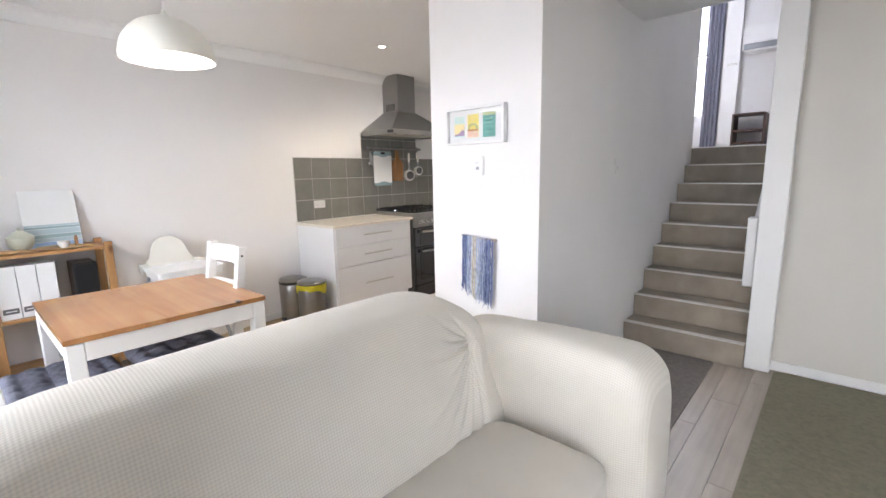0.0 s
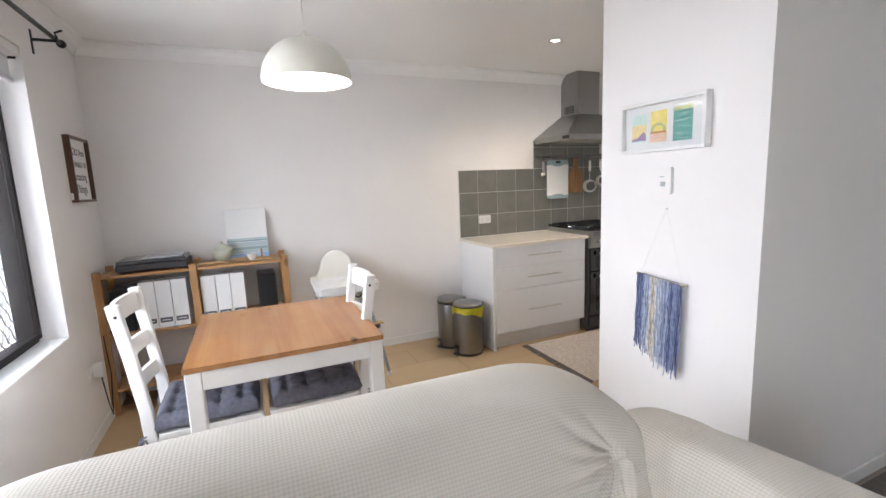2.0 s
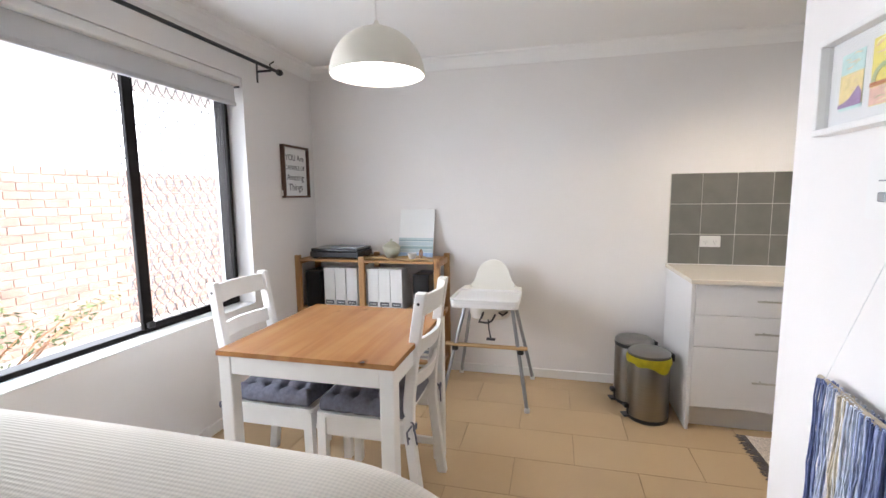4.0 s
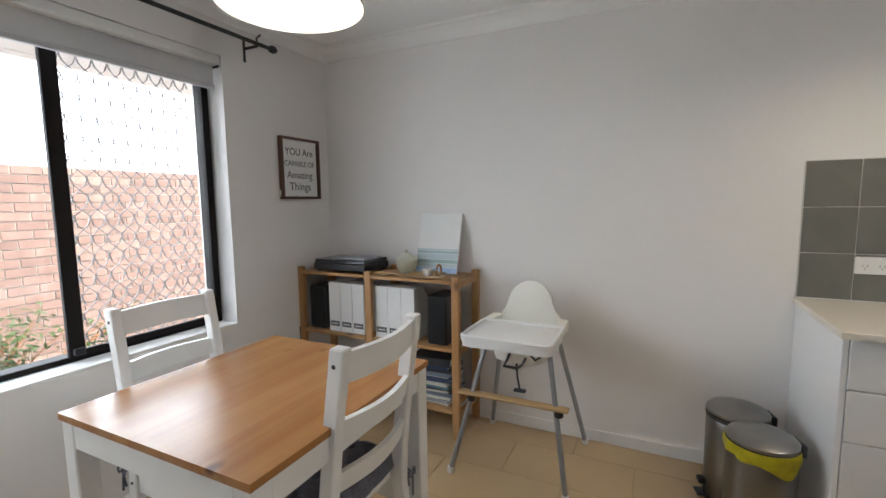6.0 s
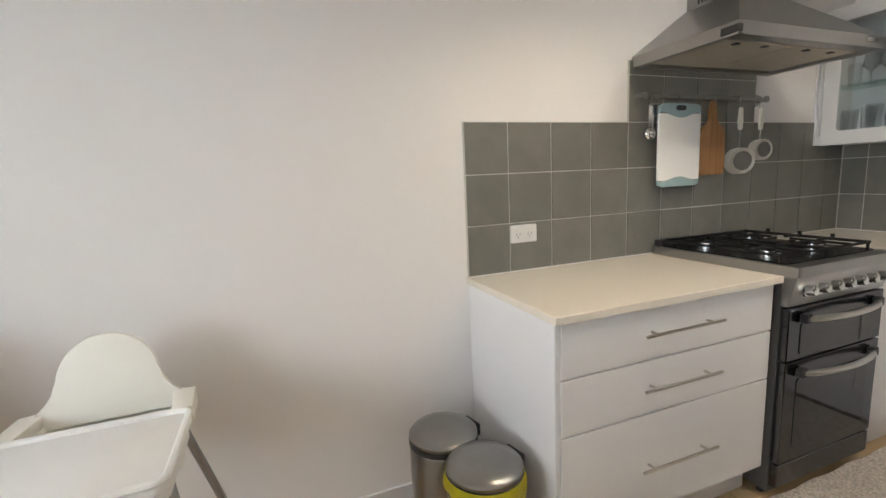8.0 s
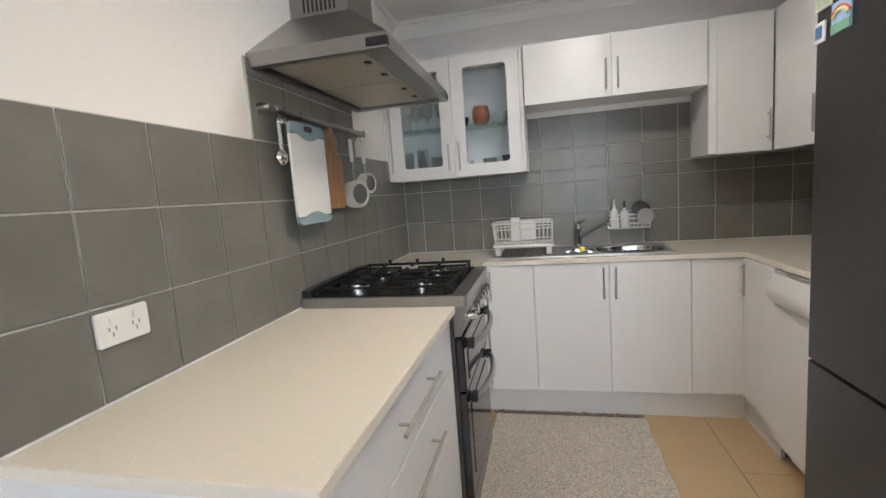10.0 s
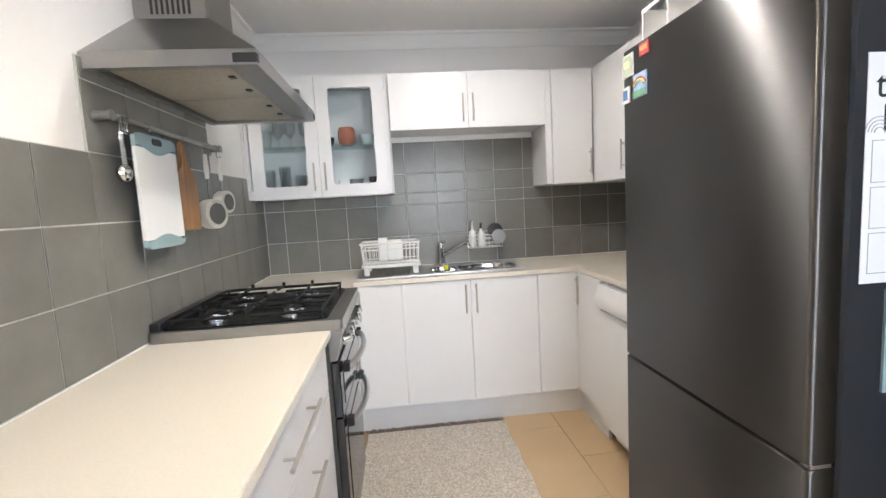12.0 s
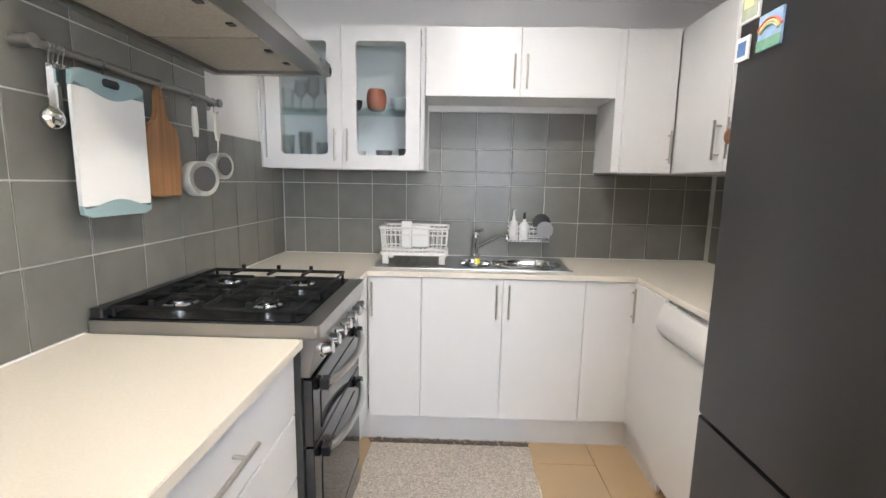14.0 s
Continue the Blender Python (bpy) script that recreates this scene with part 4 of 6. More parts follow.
# rail with utensils
RX, RZ = -4.153, 1.625
rl = thing("utensil_rail", (RX, 3.76, RZ), "steel hanging rail on the tiled splashback", "rail")
part("bar", tube(bmesh.new(), [(0, -0.41, 0), (0, 0.41, 0)], 0.0095, 10), HOODSTEEL, rl, "", True)
for yy in (-0.40, 0.40):
    part("mount", lathe(bmesh.new(), [(0.03, 0), (0.03, 0.008), (0.015, 0.012), (0.012, 0.05), (0.016, 0.052), (0.016, 0.062)], seg=14), HOODSTEEL, rl, "", True).matrix_basis = pose(-0.048, yy, 0, 0, 90, 0)
def hook(y):
    pts = [(0.012 * math.sin(a), 0, 0.012 * math.cos(a)) for a in np.linspace(-1.2, 2.4, 8)] + [(0.004, 0, -0.03)] + [(0.004 - 0.010 * math.cos(a) + 0.010, 0, -0.035 - 0.010 * math.sin(a)) for a in np.linspace(0, 2.8, 7)]
    return single("s_hook", tube(bmesh.new(), [(p[0] + RX, p[1] + y, p[2] + RZ) for p in pts], 0.0022, 6), CHROME, "small steel hook hanging on the rail", "hook", "hooks on the rail", True)
for y in (3.40, 3.413, 3.426, 3.439, 3.562, 3.80, 3.97, 4.12):
    hook(y)
HZ = RZ - 0.04
for i in range(4):
    ms = single("measuring_spoon", bmesh.new(), CHROME, "steel measuring spoon hanging on a hook", "spoon", "measuring spoons", True)
    bm = B(RX + 0.006 - i * 0.006, RX + 0.008 - i * 0.006, 3.388 + i * 0.013, 3.408 + i * 0.013, HZ - 0.11, HZ, 0.0008)
    r = 0.029 - i * 0.003
    s = bmesh.ops.create_uvsphere(bm, u_segments=12, v_segments=8, radius=r)["verts"]
    for v in s:
        v.co = Vector((v.co.x * 0.7 + RX + 0.004 - i * 0.006, v.co.y + 3.398 + i * 0.013, v.co.z + HZ - 0.125))
    ms.data = mesh_of("measuring_spoon", bm, CHROME, True)
cb = thing("chopping_board", (RX + 0.02, 3.562, 1.217), "white plastic chopping board with pale teal ends", "chopping board")
part("board", slab(bmesh.new(), rounded(-0.128, 0.128, 0.03, 0.33, 0.004), -0.006, 0.004, "x", 0.002), WPLASTIC, cb)
part("grip", slab(bmesh.new(), [(-0.128, 0.33)] + [(u, 0.326 - 0.014 * math.cos(u * 24)) for u in np.linspace(-0.12, 0.12, 15)] + [(0.128, 0.33), (0.125, 0.365), (0.1, 0.375), (-0.1, 0.375), (-0.125, 0.365)], -0.0075, 0.0055, "x", 0.001), TEAL, cb, "pale teal rubber end")
part("grip", slab(bmesh.new(), [(-0.125, 0.01), (-0.1, 0), (0.1, 0), (0.125, 0.01), (0.128, 0.032)] + [(u, 0.034 + 0.012 * math.cos(u * 24)) for u in np.linspace(0.12, -0.12, 15)] + [(-0.128, 0.032)], -0.0075, 0.0055, "x", 0.001), TEAL, cb, "pale teal rubber end")
part("grip_hole", slab(bmesh.new(), rounded(-0.03, 0.03, 0.344, 0.366, 0.0105), 0.0057, 0.0075, "x"), BLACK, cb)
wb = [(-0.075, 0), (0.075, 0), (0.085, 0.02), (0.085, 0.19), (0.07, 0.225), (0.03, 0.245), (0.018, 0.27), (0.018, 0.335), (0.008, 0.35), (-0.008, 0.35), (-0.018, 0.335), (-0.018, 0.27), (-0.03, 0.245), (-0.07, 0.225), (-0.085, 0.19), (-0.085, 0.02)]
single("paddle_board", slab(bmesh.new(), [(3.80 + u, 1.262 + v) for u, v in wb], RX - 0.012, RX + 0.006, "x", 0.004), ACACIA, "brown wooden paddle board hanging on the rail", "chopping board")
def cup(y, r, hang, depth, turn):
    c = thing("measuring_cup", (RX + 0.012, y, HZ), "cream enamel measuring cup with a white handle", "measuring cup", "measuring cups")
    part("handle", slab(bmesh.new(), [(-0.012, -0.01), (-0.015, -0.07), (-0.011, -0.11), (0.011, -0.11), (0.015, -0.07), (0.012, -0.01), (0.006, -0.002), (-0.006, -0.002)], -0.005, 0.005, "x", 0.003), CREAMPL, c, "", True)
    part("neck", tube(bmesh.new(), [(0, 0, -0.105), (0, -0.006, -hang + r * 0.9)], 0.004, 6), CHROME, c)
    bw = part("bowl", lathe(bmesh.new(), [(r * 0.92, 0), (r, depth * 0.15), (r, depth), (r - 0.003, depth), (r - 0.003, 0.006), (0.001, 0.006)], seg=24), CREAMPL, c, "", True)
    bw.matrix_basis = pose(-0.02, 0, -hang, 0, 90, turn)
    bs = part("base_disc", lathe(bmesh.new(), [(r * 0.72, 0), (r * 0.72, 0.002), (r * 0.2, 0.0022)], seg=24), mat("disc_grey", (0.10, 0.095, 0.09), 0.5), bw)
    bs.matrix_basis = pose(0, 0, depth + 0.0005)
cup(3.975, 0.064, 0.262, 0.058, -20)
cup(4.125, 0.052, 0.21, 0.05, -12)

# fridge
fr = thing("fridge_freezer", (-2.51, 2.74, 0), "tall brushed steel fridge freezer with dark sides", "fridge")
FWD = 0.745
part("body", B(0.075, 0.70, 0.004, FWD - 0.004, 0.03, 1.79, 0.006), mat("fridge_side", (0.018, 0.02, 0.025), 0.35, vary=0.05), fr, "dark grey-blue cabinet side")
for za, zb in ((0.09, 0.712), (0.724, 1.80)):
    part("door", slab(bmesh.new(), rounded(0.0, 0.072, 0.0, FWD, 0.014, 5), za, zb, "z", 0.003), FRIDGE, fr, "brushed stainless steel door", True)
part("hinge", B(0.012, 0.06, 0.004, 0.03, 0.7125, 0.7235), NICKEL, fr)
part("plinth", B(0.05, 0.12, 0.03, FWD - 0.03, 0, 0.088), BLACK, fr)
part("badge", B(-0.0016, -0.0004, 0.10, 0.145, 1.757, 1.763), DARKBODY, fr, "small dark maker's badge")
part("badge_ring", lathe(bmesh.new(), [(0.0075, 0), (0.0075, 0.0012), (0.004, 0.0014)], seg=18), DARKBODY, fr).matrix_basis = pose(-0.0004, 0.156, 1.76, 0, -90, 0)
def magnet(yc, zc, ww, hh, m, stripes, label):
    ww, hh = 0.88 * ww, 0.9 * hh
    g = thing("fridge_magnet", (-2.51, yc + 0.02, zc + 0.01), label, "magnet", "fridge magnets")
    part("tile", B(-0.006, -0.0005, -ww / 2, ww / 2, -hh / 2, hh / 2, 0.001), m, g)
    for k, (a, c, e, f, mm) in enumerate(stripes):
        part("print", B(-0.0072 - 0.0012 * k, -0.0062 - 0.0012 * k, a * ww, c * ww, e * hh, f * hh), mm, g)
C = {k: mat("print_" + k, v, 0.5, vary=0.12, scale=60) for k, v in dict(red=(0.55, 0.10, 0.08), orange=(0.75, 0.36, 0.18), yellow=(0.80, 0.66, 0.24), green=(0.20, 0.40, 0.28), blue=(0.10, 0.20, 0.42), sky=(0.35, 0.50, 0.72), sage=(0.42, 0.47, 0.36), pink=(0.80, 0.45, 0.40), purple=(0.30, 0.20, 0.36), teal=(0.16, 0.36, 0.32), cream=(0.80, 0.70, 0.40)).items()}
magnet(3.42, 1.735, 0.075, 0.085, PAPER, [(-0.42, 0.42, -0.42, 0.42, C["sage"]), (-0.2, 0.3, -0.1, 0.2, C["cream"])], "square photo magnet with green foliage on the fridge")
magnet(3.32, 1.76, 0.06, 0.04, C["red"], [(-0.4, 0.4, -0.1, 0.3, C["orange"])], "small red and orange souvenir magnet")
magnet(3.345, 1.655, 0.085, 0.085, C["sky"], [(-0.5, 0.5, -0.5, -0.2, C["green"])], "square magnet painted with a rainbow")
magnet(3.435, 1.64, 0.055, 0.06, PAPER, [(-0.3, 0.3, -0.3, 0.3, C["blue"])], "small blue and white magnet")
g = bpy.data.objects["fridge_magnet.002"]
for k, (nm, r) in enumerate((("red", 0.044), ("yellow", 0.038), ("sage", 0.032))):
    part("rainbow_band", tube(bmesh.new(), [(-0.0068, r * math.cos(a), -0.02 + r * math.sin(a)) for a in np.linspace(0.6, 2.6, 9)], 0.0032, 5), C[nm], g)
# papers on the fridge's side
td = thing("note_sheet", (-2.405, 2.744, 1.325), "white printed to-do list sheet on the fridge side", "paper")
part("sheet", B(0, 0.21, -0.0018, -0.0004, -0.22, 0.235), PAPER, td)
text("heading", "to do", 0.075, pose(0.018, -0.0024, 0.15, 90, 0, 0), INK, td, "LEFT")
text("heading", "list", 0.075, pose(0.034, -0.0024, 0.085, 90, 0, 0), INK, td, "LEFT")
for k in range(3):
    za = -0.20 + 0.092 * k
    bm = bmesh.new()
    for a in ((0.015, 0.105, za, za + 0.0015), (0.015, 0.105, za + 0.082, za + 0.0835), (0.015, 0.0165, za, za + 0.083), (0.1035, 0.105, za, za + 0.083)):
        box(bm, a[0], a[1], -0.0026, -0.0019, a[2], a[3])
    part("box_outline", bm, GREYINK, td)
bm = bmesh.new()
for r in (0.012, 0.019, 0.026, 0.033):
    tube(bm, [(0.03 + r * math.cos(a), -0.0022, 0.08 + r * math.sin(a)) for a in np.linspace(0, 3.0, 9)], 0.001, 4)
part("arc_drawing", bm, GREYINK, td)
lf = thing("leaflet", (-2.345, 2.744, 0.99), "colourful leaflet held on the fridge side", "leaflet")
part("sheet", B(0, 0.15, -0.006, -0.0004, -0.12, 0.10), TEAL, lf)
part("print", B(0.015, 0.15, -0.0075, -0.0062, -0.02, 0.045), C["green"], lf)
part("print", B(0.03, 0.09, -0.0085, -0.0077, 0.0, 0.04), C["red"], lf)
part("print", B(0.07, 0.11, -0.0095, -0.0087, 0.0, 0.05), C["yellow"], lf)
part("print", B(0.01, 0.15, -0.0075, -0.0062, -0.115, -0.03), PALEBLUE, lf)
part("print", B(0.02, 0.12, -0.0075, -0.0062, 0.06, 0.085), C["purple"], lf)
cr = thing("storage_caddy", (-2.365, 3.34, 1.7905), "small white divided caddy on top of the fridge", "caddy")
for a in ((-0.07, 0.07, -0.15, -0.142, 0.0, 0.155), (-0.07, 0.07, 0.142, 0.15, 0.0, 0.155), (-0.07, 0.07, -0.004, 0.004, 0.0, 0.155), (-0.07, -0.062, -0.142, 0.142, 0.0, 0.05), (0.062, 0.07, -0.142, 0.142, 0.0, 0.155), (-0.06, 0.06, -0.14, 0.14, 0.0, 0.006), (-0.07, -0.062, -0.142, 0.142, 0.143, 0.155)):
    part("panel", B(*a, 0.001), WPLASTIC, cr)

# sink, tap, dish rack, caddy
sk = thing("sink", (-3.09, 4.69, 0.9003), "stainless steel sink with drainer, small and large bowl", "sink")
def bowl_ring(cx, a, c, s, z, n=32):
    """A rounded-square ring of the bowl, s times its full size."""
    return [(cx + a * s * math.copysign(abs(math.cos(k * math.tau / n)) ** 0.7, math.cos(k * math.tau / n)), -0.02 + c * s * math.copysign(abs(math.sin(k * math.tau / n)) ** 0.7, math.sin(k * math.tau / n)), z) for k in range(n)]


BOWLS = ((0.02, 0.082, 0.115, 0.09), (0.29, 0.178, 0.15, 0.15))
bm = bmesh.new()
for loop_ in [[(x, y, 0.004) for x, y in rounded(-0.50, 0.50, -0.20, 0.20, 0.02)]] + [bowl_ring(cx, a, c, 1, 0.004) for cx, a, c, _ in BOWLS]:
    vs = [bm.verts.new(p) for p in loop_]
    for k in range(len(vs)):
        bm.edges.new((vs[k], vs[(k + 1) % len(vs)]))
bmesh.ops.triangle_fill(bm, use_beauty=True, use_dissolve=False, edges=bm.edges[:])
loft(bm, [[(x * g, y * g, z) for x, y in rounded(-0.50, 0.50, -0.20, 0.20, 0.02)] for g, z in ((1.0, 0.004), (1.004, 0.0002))], False)
part("rim", bm, STEEL, sk, "steel sink top")
for cx, a, c, depth in BOWLS:
    prof_ = ((1.0, 0.0041), (0.985, 0.001), (0.97, -0.01), (0.95, -0.04), (0.93, -depth + 0.03), (0.88, -depth + 0.008), (0.78, -depth), (0.3, -depth - 0.003), (0.12, -depth - 0.006))
    bm = loft(bmesh.new(), [bowl_ring(cx, a, c, q, z) for q, z in prof_], False)
    part("bowl", bm, CHROME, sk, "deep polished steel bowl", True)
    part("waste", lathe(bmesh.new(), [(0.04, 0), (0.04, 0.002), (0.03, 0.003), (0.002, 0.001)], (cx, -0.02, -depth - 0.003), 18), STEEL, sk, "", True)
bm = bmesh.new()
for k in range(7):
    tube(bm, [(-0.44 + 0.05 * k, -0.15, 0.0045), (-0.44 + 0.05 * k, 0.12, 0.0045)], 0.004, 5)
part("drainer_ribs", bm, STEEL, sk)
tp = thing("kitchen_tap", (-3.06, 4.86, 0.905), "chrome mixer tap with a slanting spout", "tap")
part("tap_body", lathe(bmesh.new(), [(0.027, 0), (0.027, 0.01), (0.022, 0.015), (0.022, 0.10), (0.024, 0.105), (0.024, 0.135), (0.016, 0.145)], seg=18), CHROME, tp, "", True)
part("spout", tube(bmesh.new(), [(0, 0, 0.05), (0.05, -0.03, 0.085), (0.14, -0.09, 0.14), (0.165, -0.105, 0.14), (0.168, -0.107, 0.12)], [0.013, 0.012, 0.012, 0.014, 0.013], 10), CHROME, tp, "", True)
part("lever", tube(bmesh.new(), [(0, 0, 0.14), (0.01, -0.02, 0.155), (0.03, -0.07, 0.165)], [0.012, 0.008, 0.006], 8), CHROME, tp, "", True)
single("sponge", B(-3.075, -3.045, 4.60, 4.63, 0.9095, 0.935, 0.004), YELLOW, "small yellow-green sponge by the sink", "sponge")
dr = thing("dish_rack", (-3.39, 4.66, 0.9095), "white plastic-coated dish rack on the drainer", "dish rack")
for xx in (-0.145, 0.145):
    for yy in (-0.09, 0.09):
        part("foot", B(xx - 0.016, xx + 0.016, yy - 0.012, yy + 0.012, 0, 0.045, 0.003), WPLASTIC, dr)
part("tray", slab(bmesh.new(), rounded(-0.175, 0.175, -0.11, 0.11, 0.02), 0.0455, 0.06, "z", 0.003), WPLASTIC, dr)
bm = bmesh.new()
for z, g in ((0.075, 0.0), (0.15, 0.01), (0.185, 0.018)):
    tube(bm, [(x * (1 + g * 3), y * (1 + g * 3), z) for x, y in rounded(-0.165, 0.165, -0.10, 0.10, 0.02, 3)], 0.004 if z < 0.18 else 0.007, 5, True)
for k in range(15):
    x = -0.16 + 0.32 * k / 14
    for y in (-0.10, 0.10):
        tube(bm, [(x, y, 0.06), (x * 1.05, y * 1.05, 0.185)], 0.0025, 4)
    tube(bm, [(x, -0.1, 0.072), (x, 0.1, 0.072)], 0.0025, 4)
for k in range(1, 7):
    y = -0.10 + 0.2 * k / 7
    for x in (-0.165, 0.165):
        tube(bm, [(x, y, 0.06), (x * 1.05, y * 1.05, 0.185)], 0.0025, 4)
part("wire_basket", bm, WPLASTIC, dr)
for nm, a in (("container", (-3.455, -3.315, 4.64, 4.70, 0.986, 1.10)), ("carton", (-3.46, -3.405, 4.61, 4.636, 0.986, 1.125))):
    single(nm, B(*a, 0.006, seg=2), PAPER, "white plastic container drying in the dish rack", "container", "drying dishes")
cd_ = thing("suction_caddy", (-2.76, NY - 0.012, 1.0), "white wire caddy with soap and brush on the tiles", "caddy")
bm = bmesh.new()
for z in (0.005, 0.03, 0.06, 0.085):
    tube(bm, [(x, y, z) for x, y in rounded(-0.115, 0.115, -0.085, -0.005, 0.015, 3)], 0.003, 5, True)
for k in range(11):
    tube(bm, [(-0.11 + 0.022 * k, -0.085, 0.005), (-0.11 + 0.022 * k, -0.085, 0.085)], 0.002, 4)
    tube(bm, [(-0.11 + 0.022 * k, -0.085, 0.005), (-0.11 + 0.022 * k, -0.006, 0.005)], 0.002, 4)
part("basket", bm, WPLASTIC, cd_)
def bottle(x, r, hh, m, pump, label):
    b = thing("soap_bottle", (x, NY - 0.06, 1.009), label, "bottle", "bottles in the caddy")
    part("bottle", lathe(bmesh.new(), [(r * 0.9, 0), (r, 0.006), (r, hh * 0.75), (r * 0.4, hh * 0.88), (r * 0.4, hh)], seg=16), m, b, "", True)
    part("pump", tube(bmesh.new(), [(0, 0, hh), (0, 0, hh + 0.035), (0, -0.035, hh + 0.035)], [0.008, 0.006, 0.005], 8), pump, b)
bottle(-2.845, 0.024, 0.135, WPLASTIC, WPLASTIC, "clear white hand soap pump bottle")
bottle(-2.785, 0.026, 0.12, PAPER, BLACK, "white soap bottle with a black pump")
db = thing("dish_brush", (-2.69, NY - 0.055, 1.0885), "round black and grey dish brush on the caddy", "brush")
part("bristles", lathe(bmesh.new(), [(0.045, 0), (0.05, 0.01), (0.05, 0.02), (0.02, 0.026)], seg=20), BLACK, db, "", True).matrix_basis = pose(0, 0, 0.02, 80, 0, 0)
part("disc", lathe(bmesh.new(), [(0.044, 0), (0.047, 0.004), (0.047, 0.012), (0.04, 0.014)], seg=20), GREYINK, db, "", True).matrix_basis = pose(0.012, -0.05, -0.015, 85, 0, 0)
kt = thing("toaster", (-2.05, 3.72, 0.9004), "pale kitchen appliance with a brown top on the bench", "toaster")
part("body", slab(bmesh.new(), rounded(-0.09, 0.09, 0.0, 0.17, 0.03), -0.14, 0.14, "y", 0.008), CREAMPL, kt, "", True)
part("lever", B(-0.02, 0.02, 0.148, 0.165, 0.09, 0.11, 0.003), BLACK, kt)
def outlet(name, m, ww, hh, label, rockers=2):
    o = tagged(new(name), label, "switch")
    o.matrix_basis = m
    part("plate", slab(bmesh.new(), rounded(-ww / 2, ww / 2, -hh / 2, hh / 2, 0.006, 3), -0.009, -0.0005, "y", 0.002), WPLASTIC, o)
    for k in range(rockers):
        xx = (k - (rockers - 1) / 2) * ww * 0.45
        part("rocker", B(xx - 0.006, xx + 0.006, -0.0125, -0.0095, hh * 0.12, hh * 0.34, 0.001), WPLASTIC, o)
        bm = bmesh.new()
        for dx, rz in ((-0.008, 0), (0.008, 0), (0, -0.012)):
            box(bm, xx + dx - 0.0015, xx + dx + 0.0015, -0.0102, -0.0092, -0.006 + rz, 0.003 + rz)
        part("socket_slots", bm, GREYINK, o)
    return o
outlet("power_outlet", pose(WX + 0.011, 2.755, 1.06, 0, 0, 90), 0.125, 0.075, "white double power outlet on the tiles")
outlet("power_outlet", pose(-3.62, SY, 0.40, 0, 0, 180), 0.12, 0.075, "white power outlet low on the window wall")
outlet("light_switch", pose(-1.475, 3.4, 1.37, 0, 0, 90), 0.07, 0.11, "white light switch on the stair wall", 1)

# rug in the kitchen
kr = thing("kitchen_rug", (-3.185, 3.61, 0.0), "pale woven wool rug with a fringe on the tiles", "rug")
bm = bmesh.new()
nx, ny = 34, 68
vs = [[bm.verts.new((-0.40 + 0.8 * i / nx + 0.004 * math.sin(j * 0.6), -0.80 + 1.6 * j / ny, 0.011 + 0.0015 * math.sin(i * 2.1) * math.sin(j * 1.7))) for j in range(ny + 1)] for i in range(nx + 1)]
for i in range(nx):
    for j in range(ny):
        bm.faces.new((vs[i][j], vs[i + 1][j], vs[i + 1][j + 1], vs[i][j + 1]))
bmesh.ops.solidify(bm, geom=bm.faces[:], thickness=0.009)
part("rug_surface", bm, RUG, kr)
bm = bmesh.new()
for end in (-1, 1):
    for k in range(56):
        x = -0.395 + 0.79 * k / 55 + rng.gauss(0, 0.003)
        for j in range(3):
            q = rng.gauss(0, 0.014)
            tube(bm, [(x, end * 0.797, 0.008), (x + 0.3 * q, end * 0.812, 0.008), (x + q, end * (0.826 + rng.random() * 0.01), 0.005), (x + 1.8 * q, end * (0.838 + rng.random() * 0.026), 0.004)], [0.0028, 0.0042, 0.003, 0.002], 5)
tagged(part("fringe", bm, mat("dark_fringe", (0.14, 0.12, 0.11), 0.9), kr, "dark knotted fringe"), kind="stuff")

# ---- ceiling lamps ----
def downlight(x, y):
    d = thing("downlight", (x, y, CZ), "small round recessed ceiling downlight, switched on", "downlight", "kitchen downlights")
    part("ring", lathe(bmesh.new(), [(0.048, -0.0005), (0.048, -0.006), (0.04, -0.008), (0.032, -0.002), (0.032, -0.0005)], seg=24), CHROME, d, "", True)
    part("lamp_face", lathe(bmesh.new(), [(0.031, -0.001), (0.031, -0.0025), (0.001, -0.003)], seg=20), BULB, d)
downlight(-3.28, 2.87)
downlight(-2.97, 3.66)
pl = thing("pendant_lamp", (-2.63, 1.02, 1.875), "cream half-dome pendant lamp, switched on", "lamp")
R = 0.193
outer = [(R * math.cos(a), R * 0.97 * math.sin(a)) for a in np.linspace(0, 1.48, 16)]
inner = [((R - 0.004) * math.cos(a), (R * 0.97 - 0.004) * math.sin(a)) for a in np.linspace(1.46, 0, 16)]
bm = bmesh.new()
rings = [[(r * math.cos(k * math.tau / 48), r * math.sin(k * math.tau / 48), z) for k in range(48)] for r, z in outer + inner + outer[:1]]
part("shade", loft(bm, rings, False), LAMPSHADE, pl, "cream enamelled half-dome shade", True)
part("cap", lathe(bmesh.new(), [(0.022, 0.183), (0.022, 0.192), (0.012, 0.20), (0.006, 0.215)], seg=16), LAMPSHADE, pl, "", True)
part("cord", tube(bmesh.new(), [(0, 0, 0.21), (0.001, 0, 0.36), (0, 0, CZ - 1.875 - 0.02)], 0.0028, 6), WPLASTIC, pl)
part("ceiling_rose", lathe(bmesh.new(), [(0.05, CZ - 1.876), (0.048, CZ - 1.89), (0.02, CZ - 1.90)], seg=20), WPLASTIC, pl, "", True)
part("lamp_face", lathe(bmesh.new(), [(0.175, 0.016), (0.175, 0.018), (0.001, 0.0185)], seg=36), BULB, pl, "glowing white lamp inside")

